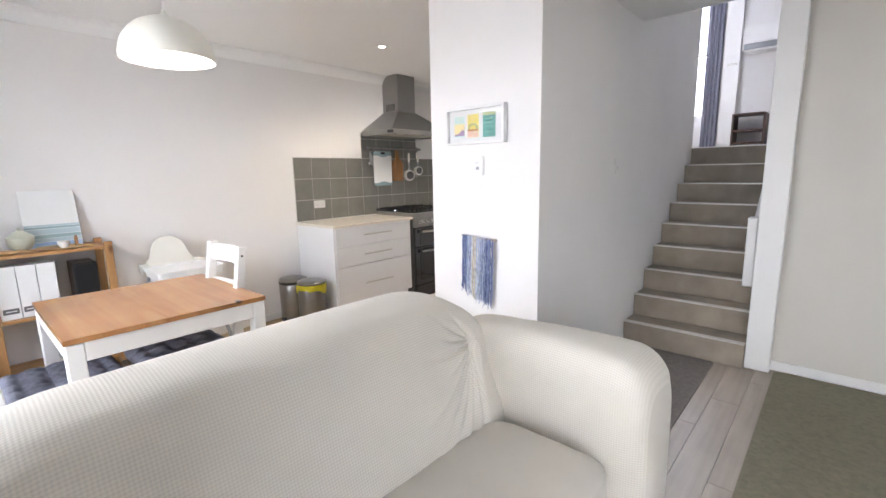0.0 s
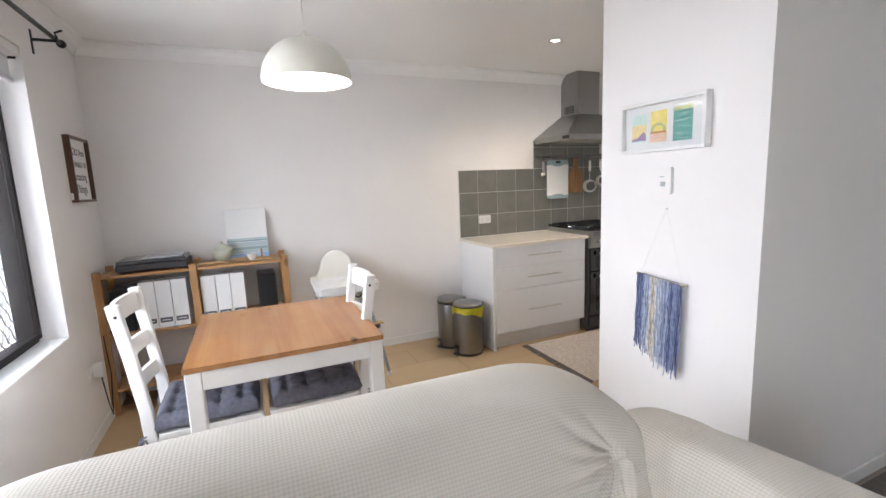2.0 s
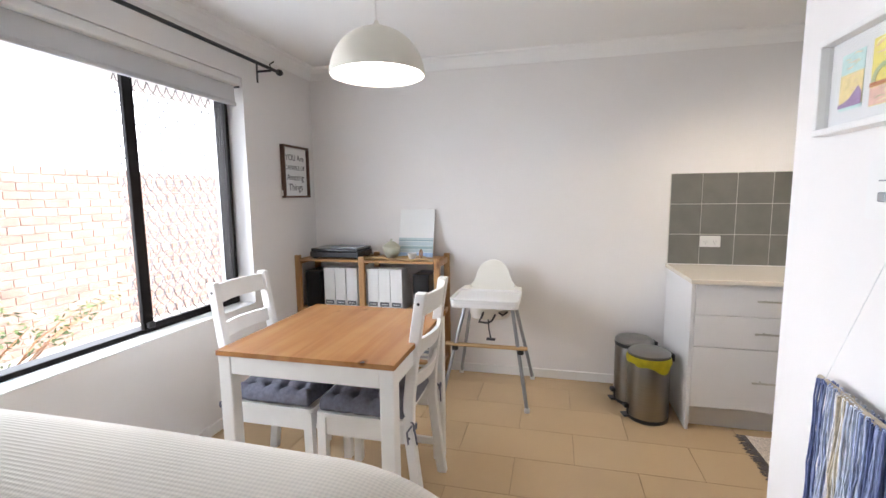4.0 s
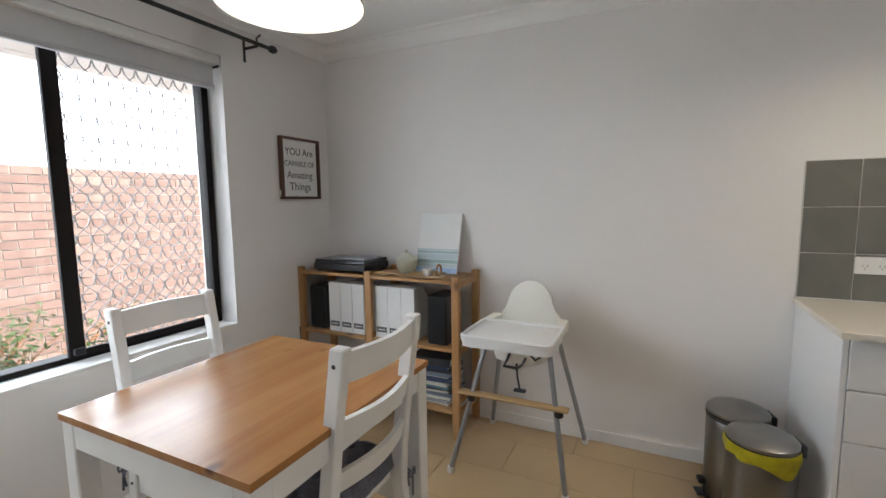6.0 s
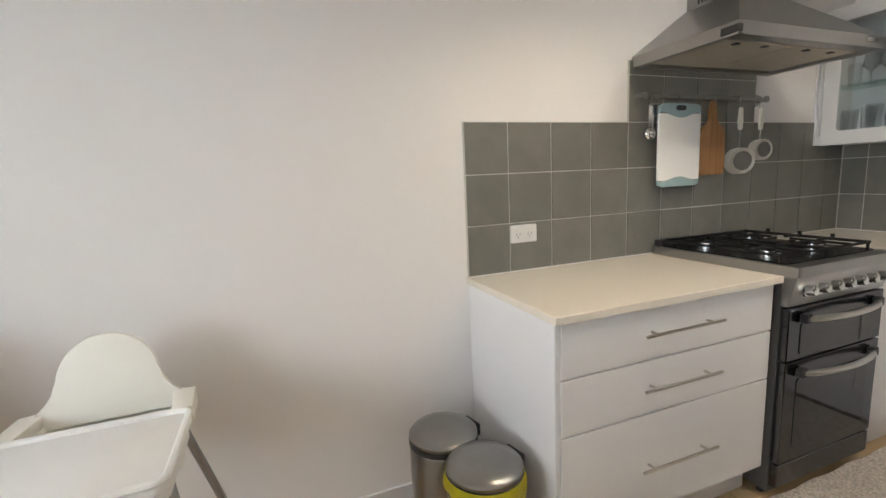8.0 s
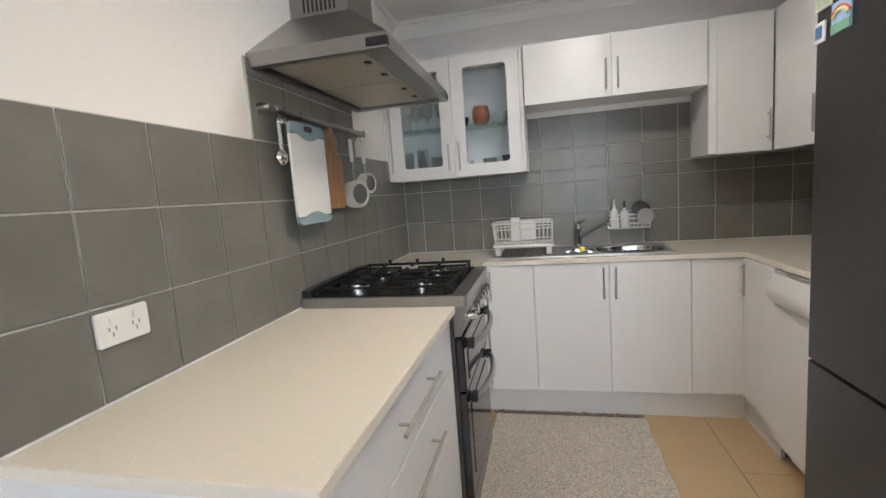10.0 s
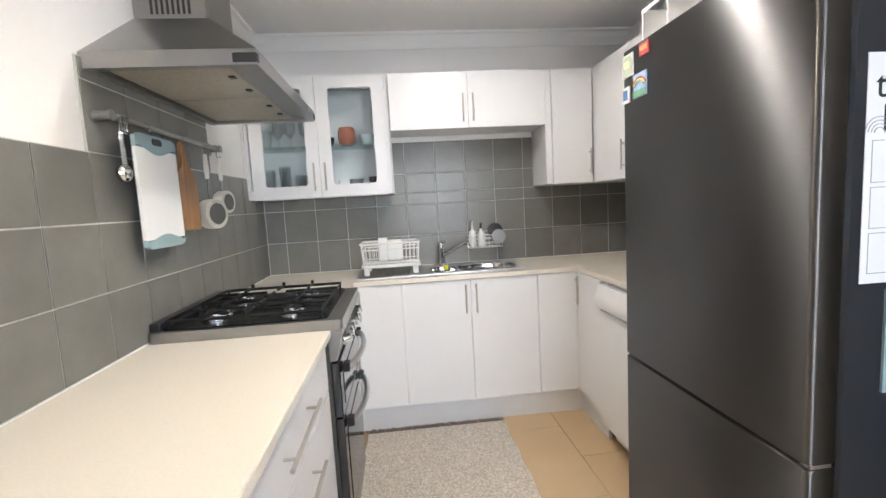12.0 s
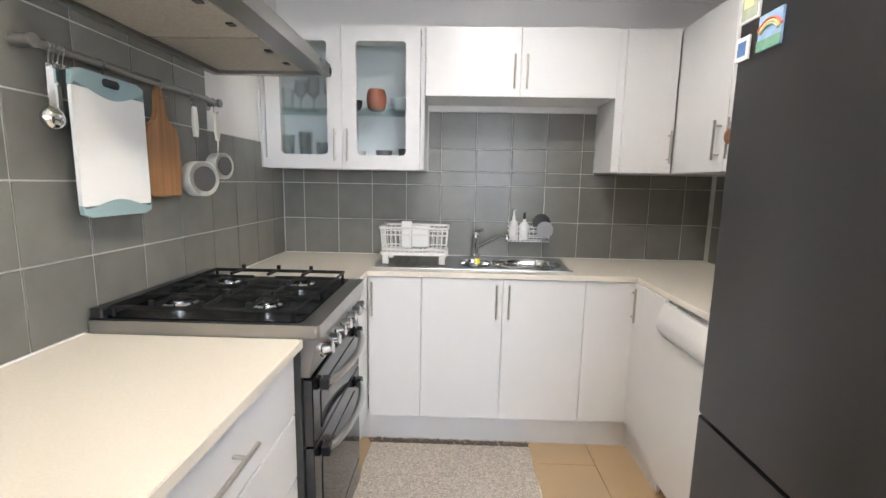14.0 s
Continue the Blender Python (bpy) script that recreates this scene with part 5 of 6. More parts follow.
# ---- dining table and chairs ----
tb = thing("dining_table", (-2.655, 0.825, 0), "square dining table with oiled pine top and white legs", "table")
TZ = 0.795
for k in range(6):
    w = 0.74 / 6
    part("board", B(-0.385, 0.385, -0.37 + w * k + 0.0001, -0.37 + w * (k + 1) - 0.0001, TZ - 0.02, TZ), PINE, tb)
for sx in (-1, 1):
    for sy in (-1, 1):
        part("leg", B(sx * 0.352 - 0.028, sx * 0.352 + 0.028, sy * 0.338 - 0.028, sy * 0.338 + 0.028, 0, TZ - 0.0205, 0.004), WPAINT, tb)
for sy in (-1, 1):
    part("apron", B(-0.3235, 0.3235, sy * 0.35 - 0.011, sy * 0.35 + 0.011, TZ - 0.094, TZ - 0.0205, 0.002), WPAINT, tb)
for sx in (-1, 1):
    part("apron", B(sx * 0.367 - 0.011, sx * 0.367 + 0.011, -0.3095, 0.3095, TZ - 0.094, TZ - 0.0205, 0.002), WPAINT, tb)


def bar(bm, pts, w, d):
    """A square bar along pts in the y-z plane, w wide in x and d deep in y."""
    return loft(bm, [[(x + sx * w / 2, y + sy * d / 2, z) for sx, sy in ((-1, -1), (1, -1), (1, 1), (-1, 1))] for x, y, z in pts])


ch = thing("dining_chair", (-2.727, 0.49, 0), "white painted wooden chair with a ladder back", "chair", "chairs at the table")
CH = 1.0
post = [(-0.26, 0.0), (-0.235, 0.2), (-0.21, 0.42), (-0.215, 0.55), (-0.245, 0.8), (-0.275, CH)]
for sx in (-1, 1):
    bm = bar(bmesh.new(), [(sx * 0.18, y, z) for y, z in post], 0.036, 0.045)
    bmesh.ops.bevel(bm, geom=bm.edges[:], offset=0.004, segments=1, affect="EDGES")
    bk = part("back_post", bm, WPAINT, ch)
    for zz, yy in ((0.955, -0.266), (0.38, -0.214)):
        part("screw_plug", lathe(bmesh.new(), [(0.006, 0), (0.006, 0.0015), (0.001, 0.0018)], seg=10), BLACK, bk).matrix_basis = pose(sx * 0.1805 + sx * 0.0178, yy, zz, 0, 90 * sx, 0)
    part("leg", bar(bmesh.new(), [(sx * 0.18, 0.195, 0.0), (sx * 0.18, 0.19, 0.43)], 0.036, 0.04), WPAINT, ch)
    part("seat_rail", B(sx * 0.18 - 0.009, sx * 0.18 + 0.009, -0.19, 0.17, 0.345, 0.43, 0.002), WPAINT, ch)
    part("stretcher", B(sx * 0.18 - 0.009, sx * 0.18 + 0.009, -0.22, 0.175, 0.14, 0.175, 0.002), WPAINT, ch)
for za, zb, yy in ((0.90, 0.985, -0.265), (0.735, 0.80, -0.243), (0.59, 0.65, -0.224)):
    rings = []
    for k in range(13):
        x = -0.163 + 0.326 * k / 12
        bow = -0.028 * math.cos(x / 0.163 * math.pi / 2)
        rings.append([(x, yy + bow + dy, z) for dy, z in ((-0.009, za), (0.009, za), (0.009 - 0.012, zb), (-0.009 - 0.012, zb))])
    part("slat", loft(bmesh.new(), rings), WPAINT, ch, "", True)
part("front_rail", B(-0.16, 0.16, 0.18, 0.2, 0.35, 0.43, 0.002), WPAINT, ch)
part("seat", slab(bmesh.new(), rounded(-0.20, 0.20, -0.185, 0.215, 0.02), 0.4305, 0.45, "z", 0.003), WPAINT, ch)


def cushion(m, label):
    c = thing("seat_cushion", (0, 0, 0), label, "cushion", "seat cushions")
    c.matrix_basis = m
    bm = bmesh.new()
    n = 56
    def hgt(u, v):
        edge = max(0, 1 - max(abs(u), abs(v)) ** 9) ** 0.5
        tuft = 1.0
        for a in (-0.66, -0.22, 0.22, 0.66):
            for b in (-0.66, -0.22, 0.22, 0.66):
                tuft -= 0.7 * math.exp(-((u - a) ** 2 + (v - b) ** 2) / 0.005)
        puff = abs(math.cos(u / 0.44 * math.pi)) ** 0.6 * 0.5 + abs(math.cos(v / 0.44 * math.pi)) ** 0.6 * 0.5
        pull = 0.10 * math.sin(u * 31 + v * 5) * math.sin(v * 27)
        return edge * (0.52 + 0.46 * puff + 0.25 * pull) * max(0.2, tuft)
    for sgn in (1, -1):
        g = [[bm.verts.new((0.207 * u * (1 - 0.03 * v * v), 0.205 * v * (1 - 0.03 * u * u), sgn * (0.06 if sgn > 0 else 0.03) * hgt(u, v) + 0.026)) for v in np.linspace(-1, 1, n + 1)] for u in np.linspace(-1, 1, n + 1)]
        for i in range(n):
            for j in range(n):
                bm.faces.new((g[i][j], g[i + 1][j], g[i + 1][j + 1], g[i][j + 1]))
    bmesh.ops.remove_doubles(bm, verts=bm.verts, dist=0.0005)
    part("pad", bm, CUSHION, c, "charcoal tufted pad", True)
    for sx in (-1, 1):
        bm = tube(bmesh.new(), [(sx * 0.17, -0.17, 0.018), (sx * 0.2, -0.235, 0.0), (sx * 0.21, -0.245, -0.03), (sx * 0.2, -0.25, -0.09)], 0.004, 5)
        tube(bm, [(sx * 0.2, -0.23, -0.01), (sx * 0.225, -0.215, -0.03), (sx * 0.225, -0.22, -0.08)], 0.004, 5)
        tube(bm, [(sx * 0.206 + 0.018 * math.cos(a), -0.245, -0.012 + 0.013 * math.sin(2 * a)) for a in np.linspace(0, 6.28, 12)], 0.004, 5)
        part("tie", bm, CUSHION, c, "fabric tie knotted round the chair post")
    return c


cushion(pose(-2.727, 0.492, 0.45), "charcoal tufted seat cushion tied to the chair")
copy_thing(ch, pose(-2.715, 0.945, 0, 0, 0, 180))
cushion(pose(-2.715, 0.945, 0.45, 0, 0, 180), "charcoal tufted seat cushion tied to the chair")

# ---- shelf unit ----
sh = thing("open_shelf", (-4.02, 0.385, 0), "honey pine open shelf unit against the wall", "shelf")
for y in (-0.565, -0.035, 0.545):
    for x in (-0.15, 0.145):
        part("post", B(x - 0.016, x + 0.016, y - 0.022, y + 0.022, 0, 0.945, 0.003), POSTWOOD, sh)
    for z in (0.12, 0.49, 0.875):
        part("cross_rail", B(-0.133, 0.128, y - 0.01, y + 0.01, z, z + 0.04, 0.002), SHELFWOOD, sh)
for ya, yb in ((-0.54, -0.06), (-0.01, 0.52)):
    for z in (0.175, 0.535, 0.92):
        for k in range(4):
            part("slat", B(-0.165 + 0.083 * k, -0.165 + 0.083 * k + 0.078, ya, yb, z - 0.018, z, 0.0015), SHELFWOOD, sh)
SZ = 0.9205
tt = thing("turntable", (-4.0, 0.12, SZ), "black record player with papers on its lid", "record player")
part("plinth", B(-0.15, 0.12, -0.2, 0.2, 0.012, 0.055, 0.005), BLACK, tt)
for x in (-0.12, 0.09):
    for y in (-0.17, 0.17):
        part("foot", lathe(bmesh.new(), [(0.018, 0), (0.02, 0.006), (0.016, 0.0118)], (x, y, 0), 12), BLACK, tt)
part("lid", B(-0.145, 0.115, -0.195, 0.195, 0.0555, 0.078, 0.006), mat("smoked_lid", (0.05, 0.055, 0.06), 0.12, vary=0.05), tt)
single("magazine", B(-4.12, -3.93, 0.06, 0.29, 0.9992, 1.006, 0.001), mat("magazine_cover", (0.50, 0.52, 0.55), 0.25, vary=0.3, scale=14), "glossy magazine lying on the record player", "magazine").matrix_basis = pose(0, 0, 0)
jr = thing("ginger_jar", (-4.03, 0.53, SZ), "pale celadon lidded jar on the shelf", "jar")
part("jar", lathe(bmesh.new(), [(0.032, 0), (0.036, 0.004), (0.06, 0.035), (0.066, 0.062), (0.064, 0.078), (0.06, 0.08)], seg=28), CELADON, jr, "", True)
part("lid", lathe(bmesh.new(), [(0.069, 0.0805), (0.069, 0.085), (0.05, 0.105), (0.02, 0.124), (0.008, 0.127), (0.008, 0.133), (0.012, 0.139), (0.002, 0.146)], seg=28), CELADON, jr, "", True)
for k, (x, y, a0) in enumerate(((-3.93, 0.42, 0.3), (-3.92, 0.50, -0.2), (-3.9, 0.80, 0.9))):
    pts = [(x + 0.03 * math.sin(a0 + 2 * u), y - 0.07 + 0.14 * u, SZ + 0.0075 + 0.01 * math.sin(3 * u) ** 2) for u in np.linspace(0, 1, 9)]
    single("driftwood_piece", tube(bmesh.new(), pts, [0.004, 0.006, 0.007, 0.007, 0.006, 0.007, 0.006, 0.005, 0.003], 7), BAMBOO, "small curved piece of driftwood on the shelf", "driftwood", "driftwood pieces", True)
cv = thing("canvas_painting", (-4.085, 0.70, SZ), "white canvas with pale teal sea stripes leaning on the wall", "painting")
cv.matrix_basis = pose(-4.085, 0.70, SZ, 0, -15, 0)
part("canvas", B(-0.016, 0.0, -0.14, 0.14, 0.0, 0.375, 0.002), PAPER, cv)
for za, zb, m in ((0.002, 0.035, C["sky"]), (0.038, 0.06, PALEBLUE), (0.062, 0.085, TEAL), (0.088, 0.12, PALEBLUE), (0.123, 0.137, TEAL), (0.139, 0.15, PALEBLUE)):
    part("painted_stripe", B(0.0004, 0.0018, -0.139, 0.139, za, zb), m, cv)
ty = thing("wooden_tray", (-3.97, 0.70, SZ), "round wooden tray with a cup and trinkets", "tray")
part("tray", lathe(bmesh.new(), [(0.10, 0), (0.12, 0.012), (0.115, 0.012), (0.10, 0.005), (0.001, 0.005)], seg=28), BAMBOO, ty, "", True)
single("small_cup", lathe(bmesh.new(), [(0.018, 0), (0.03, 0.02), (0.034, 0.042), (0.031, 0.042), (0.02, 0.01), (0.001, 0.008)], (-3.95, 0.72, SZ + 0.0055), 20), WPLASTIC, "small white cup on the wooden tray", "cup", "", True)
single("bangle", tube(bmesh.new(), [(-3.96 + 0.028 * math.cos(a), 0.785, SZ + 0.042 + 0.03 * math.sin(a)) for a in np.linspace(0, 6.0, 20)], 0.006, 8, True), ACACIA, "brown wooden bangle on the tray", "bangle", "", True)
single("trinket_dish", lathe(bmesh.new(), [(0.03, 0), (0.05, 0.01), (0.047, 0.011), (0.001, 0.004)], (-3.92, 0.45, SZ), 20), BAMBOO, "small wooden dish on the shelf", "dish", "", True)
MZ = 0.5355
LABELGREY = mat("label_grey", (0.13, 0.13, 0.14), 0.5, vary=0.1)
def magfile(y):
    f = thing("magazine_file", (-4.02, y, MZ), "white cardboard magazine file with a label holder", "file box", "white magazine files")
    part("file_box", slab(bmesh.new(), [(-0.125, 0), (0.125, 0), (0.125, 0.315), (0.02, 0.315), (-0.125, 0.16)], -0.044, 0.044, "y", 0.001), PAPER, f)
    part("label_holder", B(0.1255, 0.127, -0.036, 0.036, 0.033, 0.066), LABELGREY, f, "dark grey label holder")
    part("label", B(0.1275, 0.128, -0.024, 0.024, 0.047, 0.052), PAPER, f)
for y in (0.068, 0.160, 0.252, 0.425, 0.517, 0.609):
    magfile(y)
def speaker(y):
    p = thing("bookshelf_speaker", (-4.0, y, MZ), "small black bookshelf loudspeaker", "speaker", "loudspeakers")
    part("cabinet", B(-0.11, 0.10, -0.062, 0.062, 0.0, 0.285, 0.006), BLACK, p)
    part("grille", slab(bmesh.new(), rounded(-0.055, 0.055, 0.01, 0.275, 0.012), 0.1005, 0.108, "x", 0.002), mat("grille_cloth", (0.012, 0.012, 0.013), 0.9, vary=0.2, scale=200, bump=0.4, bscale=500), p)
speaker(-0.075), speaker(0.80)
z = 0.176
SPINES = {n: mat("spine_" + n, c, 0.5, vary=0.15, scale=40) for n, c in (("charcoal", (0.03, 0.03, 0.035)), ("navy", (0.03, 0.05, 0.11)), ("slate", (0.16, 0.19, 0.24)), ("grey", (0.33, 0.33, 0.34)), ("ivory", (0.66, 0.63, 0.56)), ("teal", (0.10, 0.20, 0.24)))}
for hh, tone, ww in ((0.014, "ivory", 0.27), (0.017, "grey", 0.25), (0.012, "ivory", 0.26), (0.022, "slate", 0.27), (0.013, "ivory", 0.23), (0.018, "charcoal", 0.26), (0.012, "teal", 0.25), (0.02, "ivory", 0.24), (0.024, "navy", 0.27), (0.013, "grey", 0.22), (0.02, "slate", 0.25), (0.014, "charcoal", 0.26), (0.016, "navy", 0.24), (0.045, "charcoal", 0.25)):
    m = SPINES[tone]
    bk = thing("book", (-4.01 + rng.uniform(-0.01, 0.01), 0.74 + rng.uniform(-0.012, 0.012), z), "book lying in a stack on the bottom shelf", "book", "stacked books", rng.uniform(-4, 4))
    part("cover", box(box(B(-0.10, 0.10, -ww / 2, ww / 2, 0, 0.003), -0.10, 0.10, -ww / 2, ww / 2, hh - 0.003, hh), 0.097, 0.10, -ww / 2, ww / 2, 0.003, hh - 0.003), m, bk)
    part("pages", B(-0.096, 0.0968, -ww / 2 + 0.004, ww / 2 - 0.004, 0.0032, hh - 0.0032), PAPER, bk, "white page block")
    z += hh + 0.0006
single("power_cable", tube(bmesh.new(), [(-3.62, -0.16, 0.38), (-3.64, -0.15, 0.2), (-3.78, -0.175, 0.05), (-3.84, -0.17, 0.3), (-3.835, -0.18, 0.55), (-3.9, -0.16, 0.545)], 0.0035, 6), BLACK, "thin black cable from outlet to shelf", "cable")
pg = thing("plug_adaptor", (-3.62, SY + 0.0135, 0.40), "white plug adaptor in the outlet", "plug")
part("plug_body", slab(bmesh.new(), rounded(-0.028, 0.028, -0.035, 0.05, 0.015), 0, 0.045, "y", 0.005), WPLASTIC, pg, "", True)

# ---- high chair ----
hc = thing("high_chair", (-3.87, 1.315, 0), "white plastic high chair with tray on grey metal legs", "high chair")
for fx, fy, tx, ty_ in ((-0.275, 0.28, -0.10, 0.15), (0.265, 0.27, 0.12, 0.155), (0.277, -0.295, 0.12, -0.155), (-0.286, -0.27, -0.10, -0.15)):
    part("leg", tube(bmesh.new(), [(fx, fy, 0.012), (tx, ty_, 0.66)], 0.0125, 10), GREYTUBE, hc, "grey metal tube leg", True)
    part("foot", lathe(bmesh.new(), [(0.016, 0), (0.018, 0.006), (0.015, 0.03)], (fx, fy, 0), 12), WPLASTIC, hc, "", True)
# seat shell: bucket with a high round back
def shell_ring(s, z):
    return [(0.165 * s * math.copysign(abs(math.cos(a)) ** 0.6, math.cos(a)) - 0.01, 0.15 * s * math.copysign(abs(math.sin(a)) ** 0.6, math.sin(a)), z) for a in np.linspace(0, math.tau, 32, False)]
part("seat_shell", loft(bmesh.new(), [shell_ring(0.75, 0.55), shell_ring(0.9, 0.565), shell_ring(0.97, 0.62), shell_ring(1.05, 0.70), shell_ring(1.1, 0.715), shell_ring(1.02, 0.71), shell_ring(0.92, 0.62), shell_ring(0.85, 0.585), shell_ring(0.02, 0.58)]), CREAMPL, hc, "", True)
arch = [(-0.19, 0.70), (0.19, 0.70), (0.188, 0.728), (0.165, 0.742), (0.142, 0.758), (0.126, 0.78)] + [(0.119 * math.cos(a), 0.805 + 0.12 * math.sin(a)) for a in np.linspace(0, math.pi, 17)] + [(-0.126, 0.78), (-0.142, 0.758), (-0.165, 0.742), (-0.188, 0.728)]
bm = slab(bmesh.new(), arch, -0.012, 0.006, "x", 0.004)
for v in bm.verts:
    v.co.x += -0.125 - 0.10 * (v.co.z - 0.70) + 0.8 * v.co.y ** 2
part("backrest", bm, CREAMPL, hc, "", True)
part("tray", slab(bmesh.new(), rounded(0.02, 0.345, -0.215, 0.215, 0.03), 0.712, 0.732, "z", 0.004), WPLASTIC, hc, "", True)
part("tray_rim", tube(bmesh.new(), [(x, y, 0.734) for x, y in rounded(0.024, 0.34, -0.21, 0.21, 0.028, 5)], 0.009, 8, True), WPLASTIC, hc, "", True)
part("tray_skirt", slab(bmesh.new(), rounded(0.05, 0.34, -0.21, 0.21, 0.03), 0.685, 0.7115, "z", 0.003), WPLASTIC, hc, "", True)
for sy in (-1, 1):
    part("arm_ledge", slab(bmesh.new(), [(-0.125, sy * 0.145), (-0.115, sy * 0.205), (0.018, sy * 0.215), (0.018, sy * 0.165)], 0.69, 0.74, "z", 0.006), CREAMPL, hc, "", True)
for sy in (-1, 1):
    part("tray_clip", B(0.10, 0.16, sy * 0.18 - 0.02, sy * 0.18 + 0.02, 0.64, 0.6845, 0.006), WPLASTIC, hc)
part("footrest", B(0.165, 0.215, -0.285, 0.265, 0.388, 0.402, 0.004), BAMBOO, hc, "bamboo footrest bar")
for y in (-0.215, 0.22):
    part("footrest_clamp", lathe(bmesh.new(), [(0.02, 0), (0.022, 0.008), (0.02, 0.03)], (0.19, y, 0.3575), 12), BLACK, hc)
bm = tube(bmesh.new(), [(0.13, -0.02, 0.64), (0.16, -0.04, 0.58), (0.15, -0.06, 0.545), (0.13, 0.0, 0.535), (0.15, 0.03, 0.56), (0.14, 0.05, 0.60)], 0.007, 6)
tube(bm, [(0.13, 0.0, 0.56), (0.135, 0.005, 0.5), (0.14, 0.02, 0.43)], 0.005, 6)
box(bm, 0.125, 0.15, -0.01, 0.05, 0.42, 0.435, 0.004)
tube(bm, [(0.12, 0.05, 0.62), (0.16, 0.1, 0.6), (0.14, 0.13, 0.62)], 0.006, 6)
part("harness", bm, DARKBODY, hc, "dark grey hanging harness strap")

# ---- pedal bins ----
def pedal_bin(x, y, r, hh, bag, turn):
    b = thing("pedal_bin", (x, y, 0), "brushed steel pedal bin with a black rim" + (" and a yellow bag" if bag else ""), "bin", "pedal bins", turn)
    part("drum", lathe(bmesh.new(), [(r * 0.97, 0.022), (r, 0.03), (r, hh - 0.055), (r * 0.98, hh - 0.05)], seg=40), BINSTEEL, b, "", True)
    part("base_ring", lathe(bmesh.new(), [(r * 0.98, 0), (r * 1.01, 0.004), (r * 1.01, 0.0218), (r * 0.97, 0.0219)], seg=40), BLACK, b, "", True)
    part("rim", lathe(bmesh.new(), [(r * 0.985, hh - 0.0495), (r * 1.02, hh - 0.045), (r * 1.02, hh - 0.03), (r * 0.98, hh - 0.026)], seg=40), BLACK, b, "", True)
    part("lid", lathe(bmesh.new(), [(r * 1.0, hh - 0.0255), (r * 1.01, hh - 0.015), (r * 0.93, hh - 0.004), (r * 0.6, hh + 0.004), (0.002, hh + 0.006)], seg=40), BINSTEEL, b, "domed steel lid", True)
    part("hinge", B(-0.04, 0.04, r * 0.98, r * 1.0 + 0.022, hh - 0.07, hh - 0.02, 0.006), BLACK, b)
    part("pedal", box(B(-0.03, 0.03, -r - 0.035, -r + 0.004, 0.012, 0.024, 0.004), -0.012, 0.012, -r + 0.002, -r + 0.03, 0.01, 0.02), BLACK, b)
    part("pedal", box(B(-0.02, 0.02, -r - 0.028, -r + 0.002, 0.065, 0.09, 0.004), -0.01, 0.01, -r - 0.004, -r + 0.01, 0.02, 0.07), BLACK, b)
    if bag:
        rings = []
        for k, (z, g) in enumerate(((hh - 0.03, 1.025), (hh - 0.045, 1.06), (hh - 0.07, 1.07), (hh - 0.078, 1.05), (hh - 0.086, 1.035))):
            rings.append([((r * g + 0.004 * math.sin(9 * a + k) * (k > 0)) * math.cos(a), (r * g + 0.004 * math.sin(9 * a + k) * (k > 0)) * math.sin(a), z - (0.02 * math.sin(a * 2 + 1) + 0.012 * math.sin(a * 5) if k > 2 else 0)) for a in np.linspace(0, math.tau, 60, False)])
        bm = loft(bmesh.new(), rings, False)
        bmesh.ops.solidify(bm, geom=bm.faces[:], thickness=0.0012)
        part("bin_bag", bm, YELLOW, b, "yellow plastic bag folded over the rim", True)
    return b
pedal_bin(-3.72, 2.315, 0.12, 0.435, True, 14)
pedal_bin(-3.945, 2.265, 0.12, 0.435, False, 14)

# ---- things on the walls ----
sg = thing("framed_sign", (-3.91, SY, 1.578), "walnut framed sign with black lettering on white", "sign")
part("backing", B(-0.165, 0.165, 0.0005, 0.012, -0.19, 0.19), PAPER, sg)
for a in ((-0.17, 0.17, 0.178, 0.193), (-0.17, 0.17, -0.193, -0.178)):
    part("frame_bar", B(a[0], a[1], 0.0005, 0.034, a[2], a[3], 0.002), WALNUT, sg)
for a in (-0.17, 0.155):
    part("frame_bar", B(a, a + 0.015, 0.0005, 0.034, -0.1778, 0.1778, 0.002), WALNUT, sg)
for body, size, zz in (("YOU Are", 0.062, 0.085), ("CAPABLE OF", 0.047, 0.015), ("Amazing", 0.066, -0.062), ("Things", 0.072, -0.138)):
    text("lettering", body, size, pose(0, 0.0126, zz, 90, 0, 180), INK, sg)
sn = thing("sensor", (-3.745, SY, 1.42), "tiny white sensor beside the sign", "sensor")
part("sensor_body", B(-0.012, 0.012, 0.0005, 0.014, -0.02, 0.02, 0.003), WPLASTIC, sn)

pf = thing("picture_frame", (-1.885, 2.34, 1.612), "white box frame with three small bright paintings", "picture frame")
part("mount", B(-0.197, 0.197, -0.012, -0.0005, -0.095, 0.095), PAPER, pf)
for a in ((-0.207, 0.207, 0.09, 0.104), (-0.207, 0.207, -0.104, -0.09)):
    part("frame_bar", B(a[0], a[1], -0.036, -0.0005, a[2], a[3], 0.0015), WPAINT, pf)
for a in (-0.207, 0.193):
    part("frame_bar", B(a, a + 0.014, -0.036, -0.0005, -0.0898, 0.0898, 0.0015), WPAINT, pf)
def blob(x, z, pts, m, layer):
    part("painted_shape", slab(bmesh.new(), [(x + u, z + v) for u, v in pts], -0.0132 - 0.0006 * layer, -0.0124 - 0.0006 * layer, "y"), m, pf)
sq = lambda w, a, b: [(-w, a), (w, a), (w, b), (-w, b)]
LX = (-0.118, -0.018, 0.095)
paint = lambda n, c: mat("paint_" + n, c, 0.8, vary=0.12, scale=60)
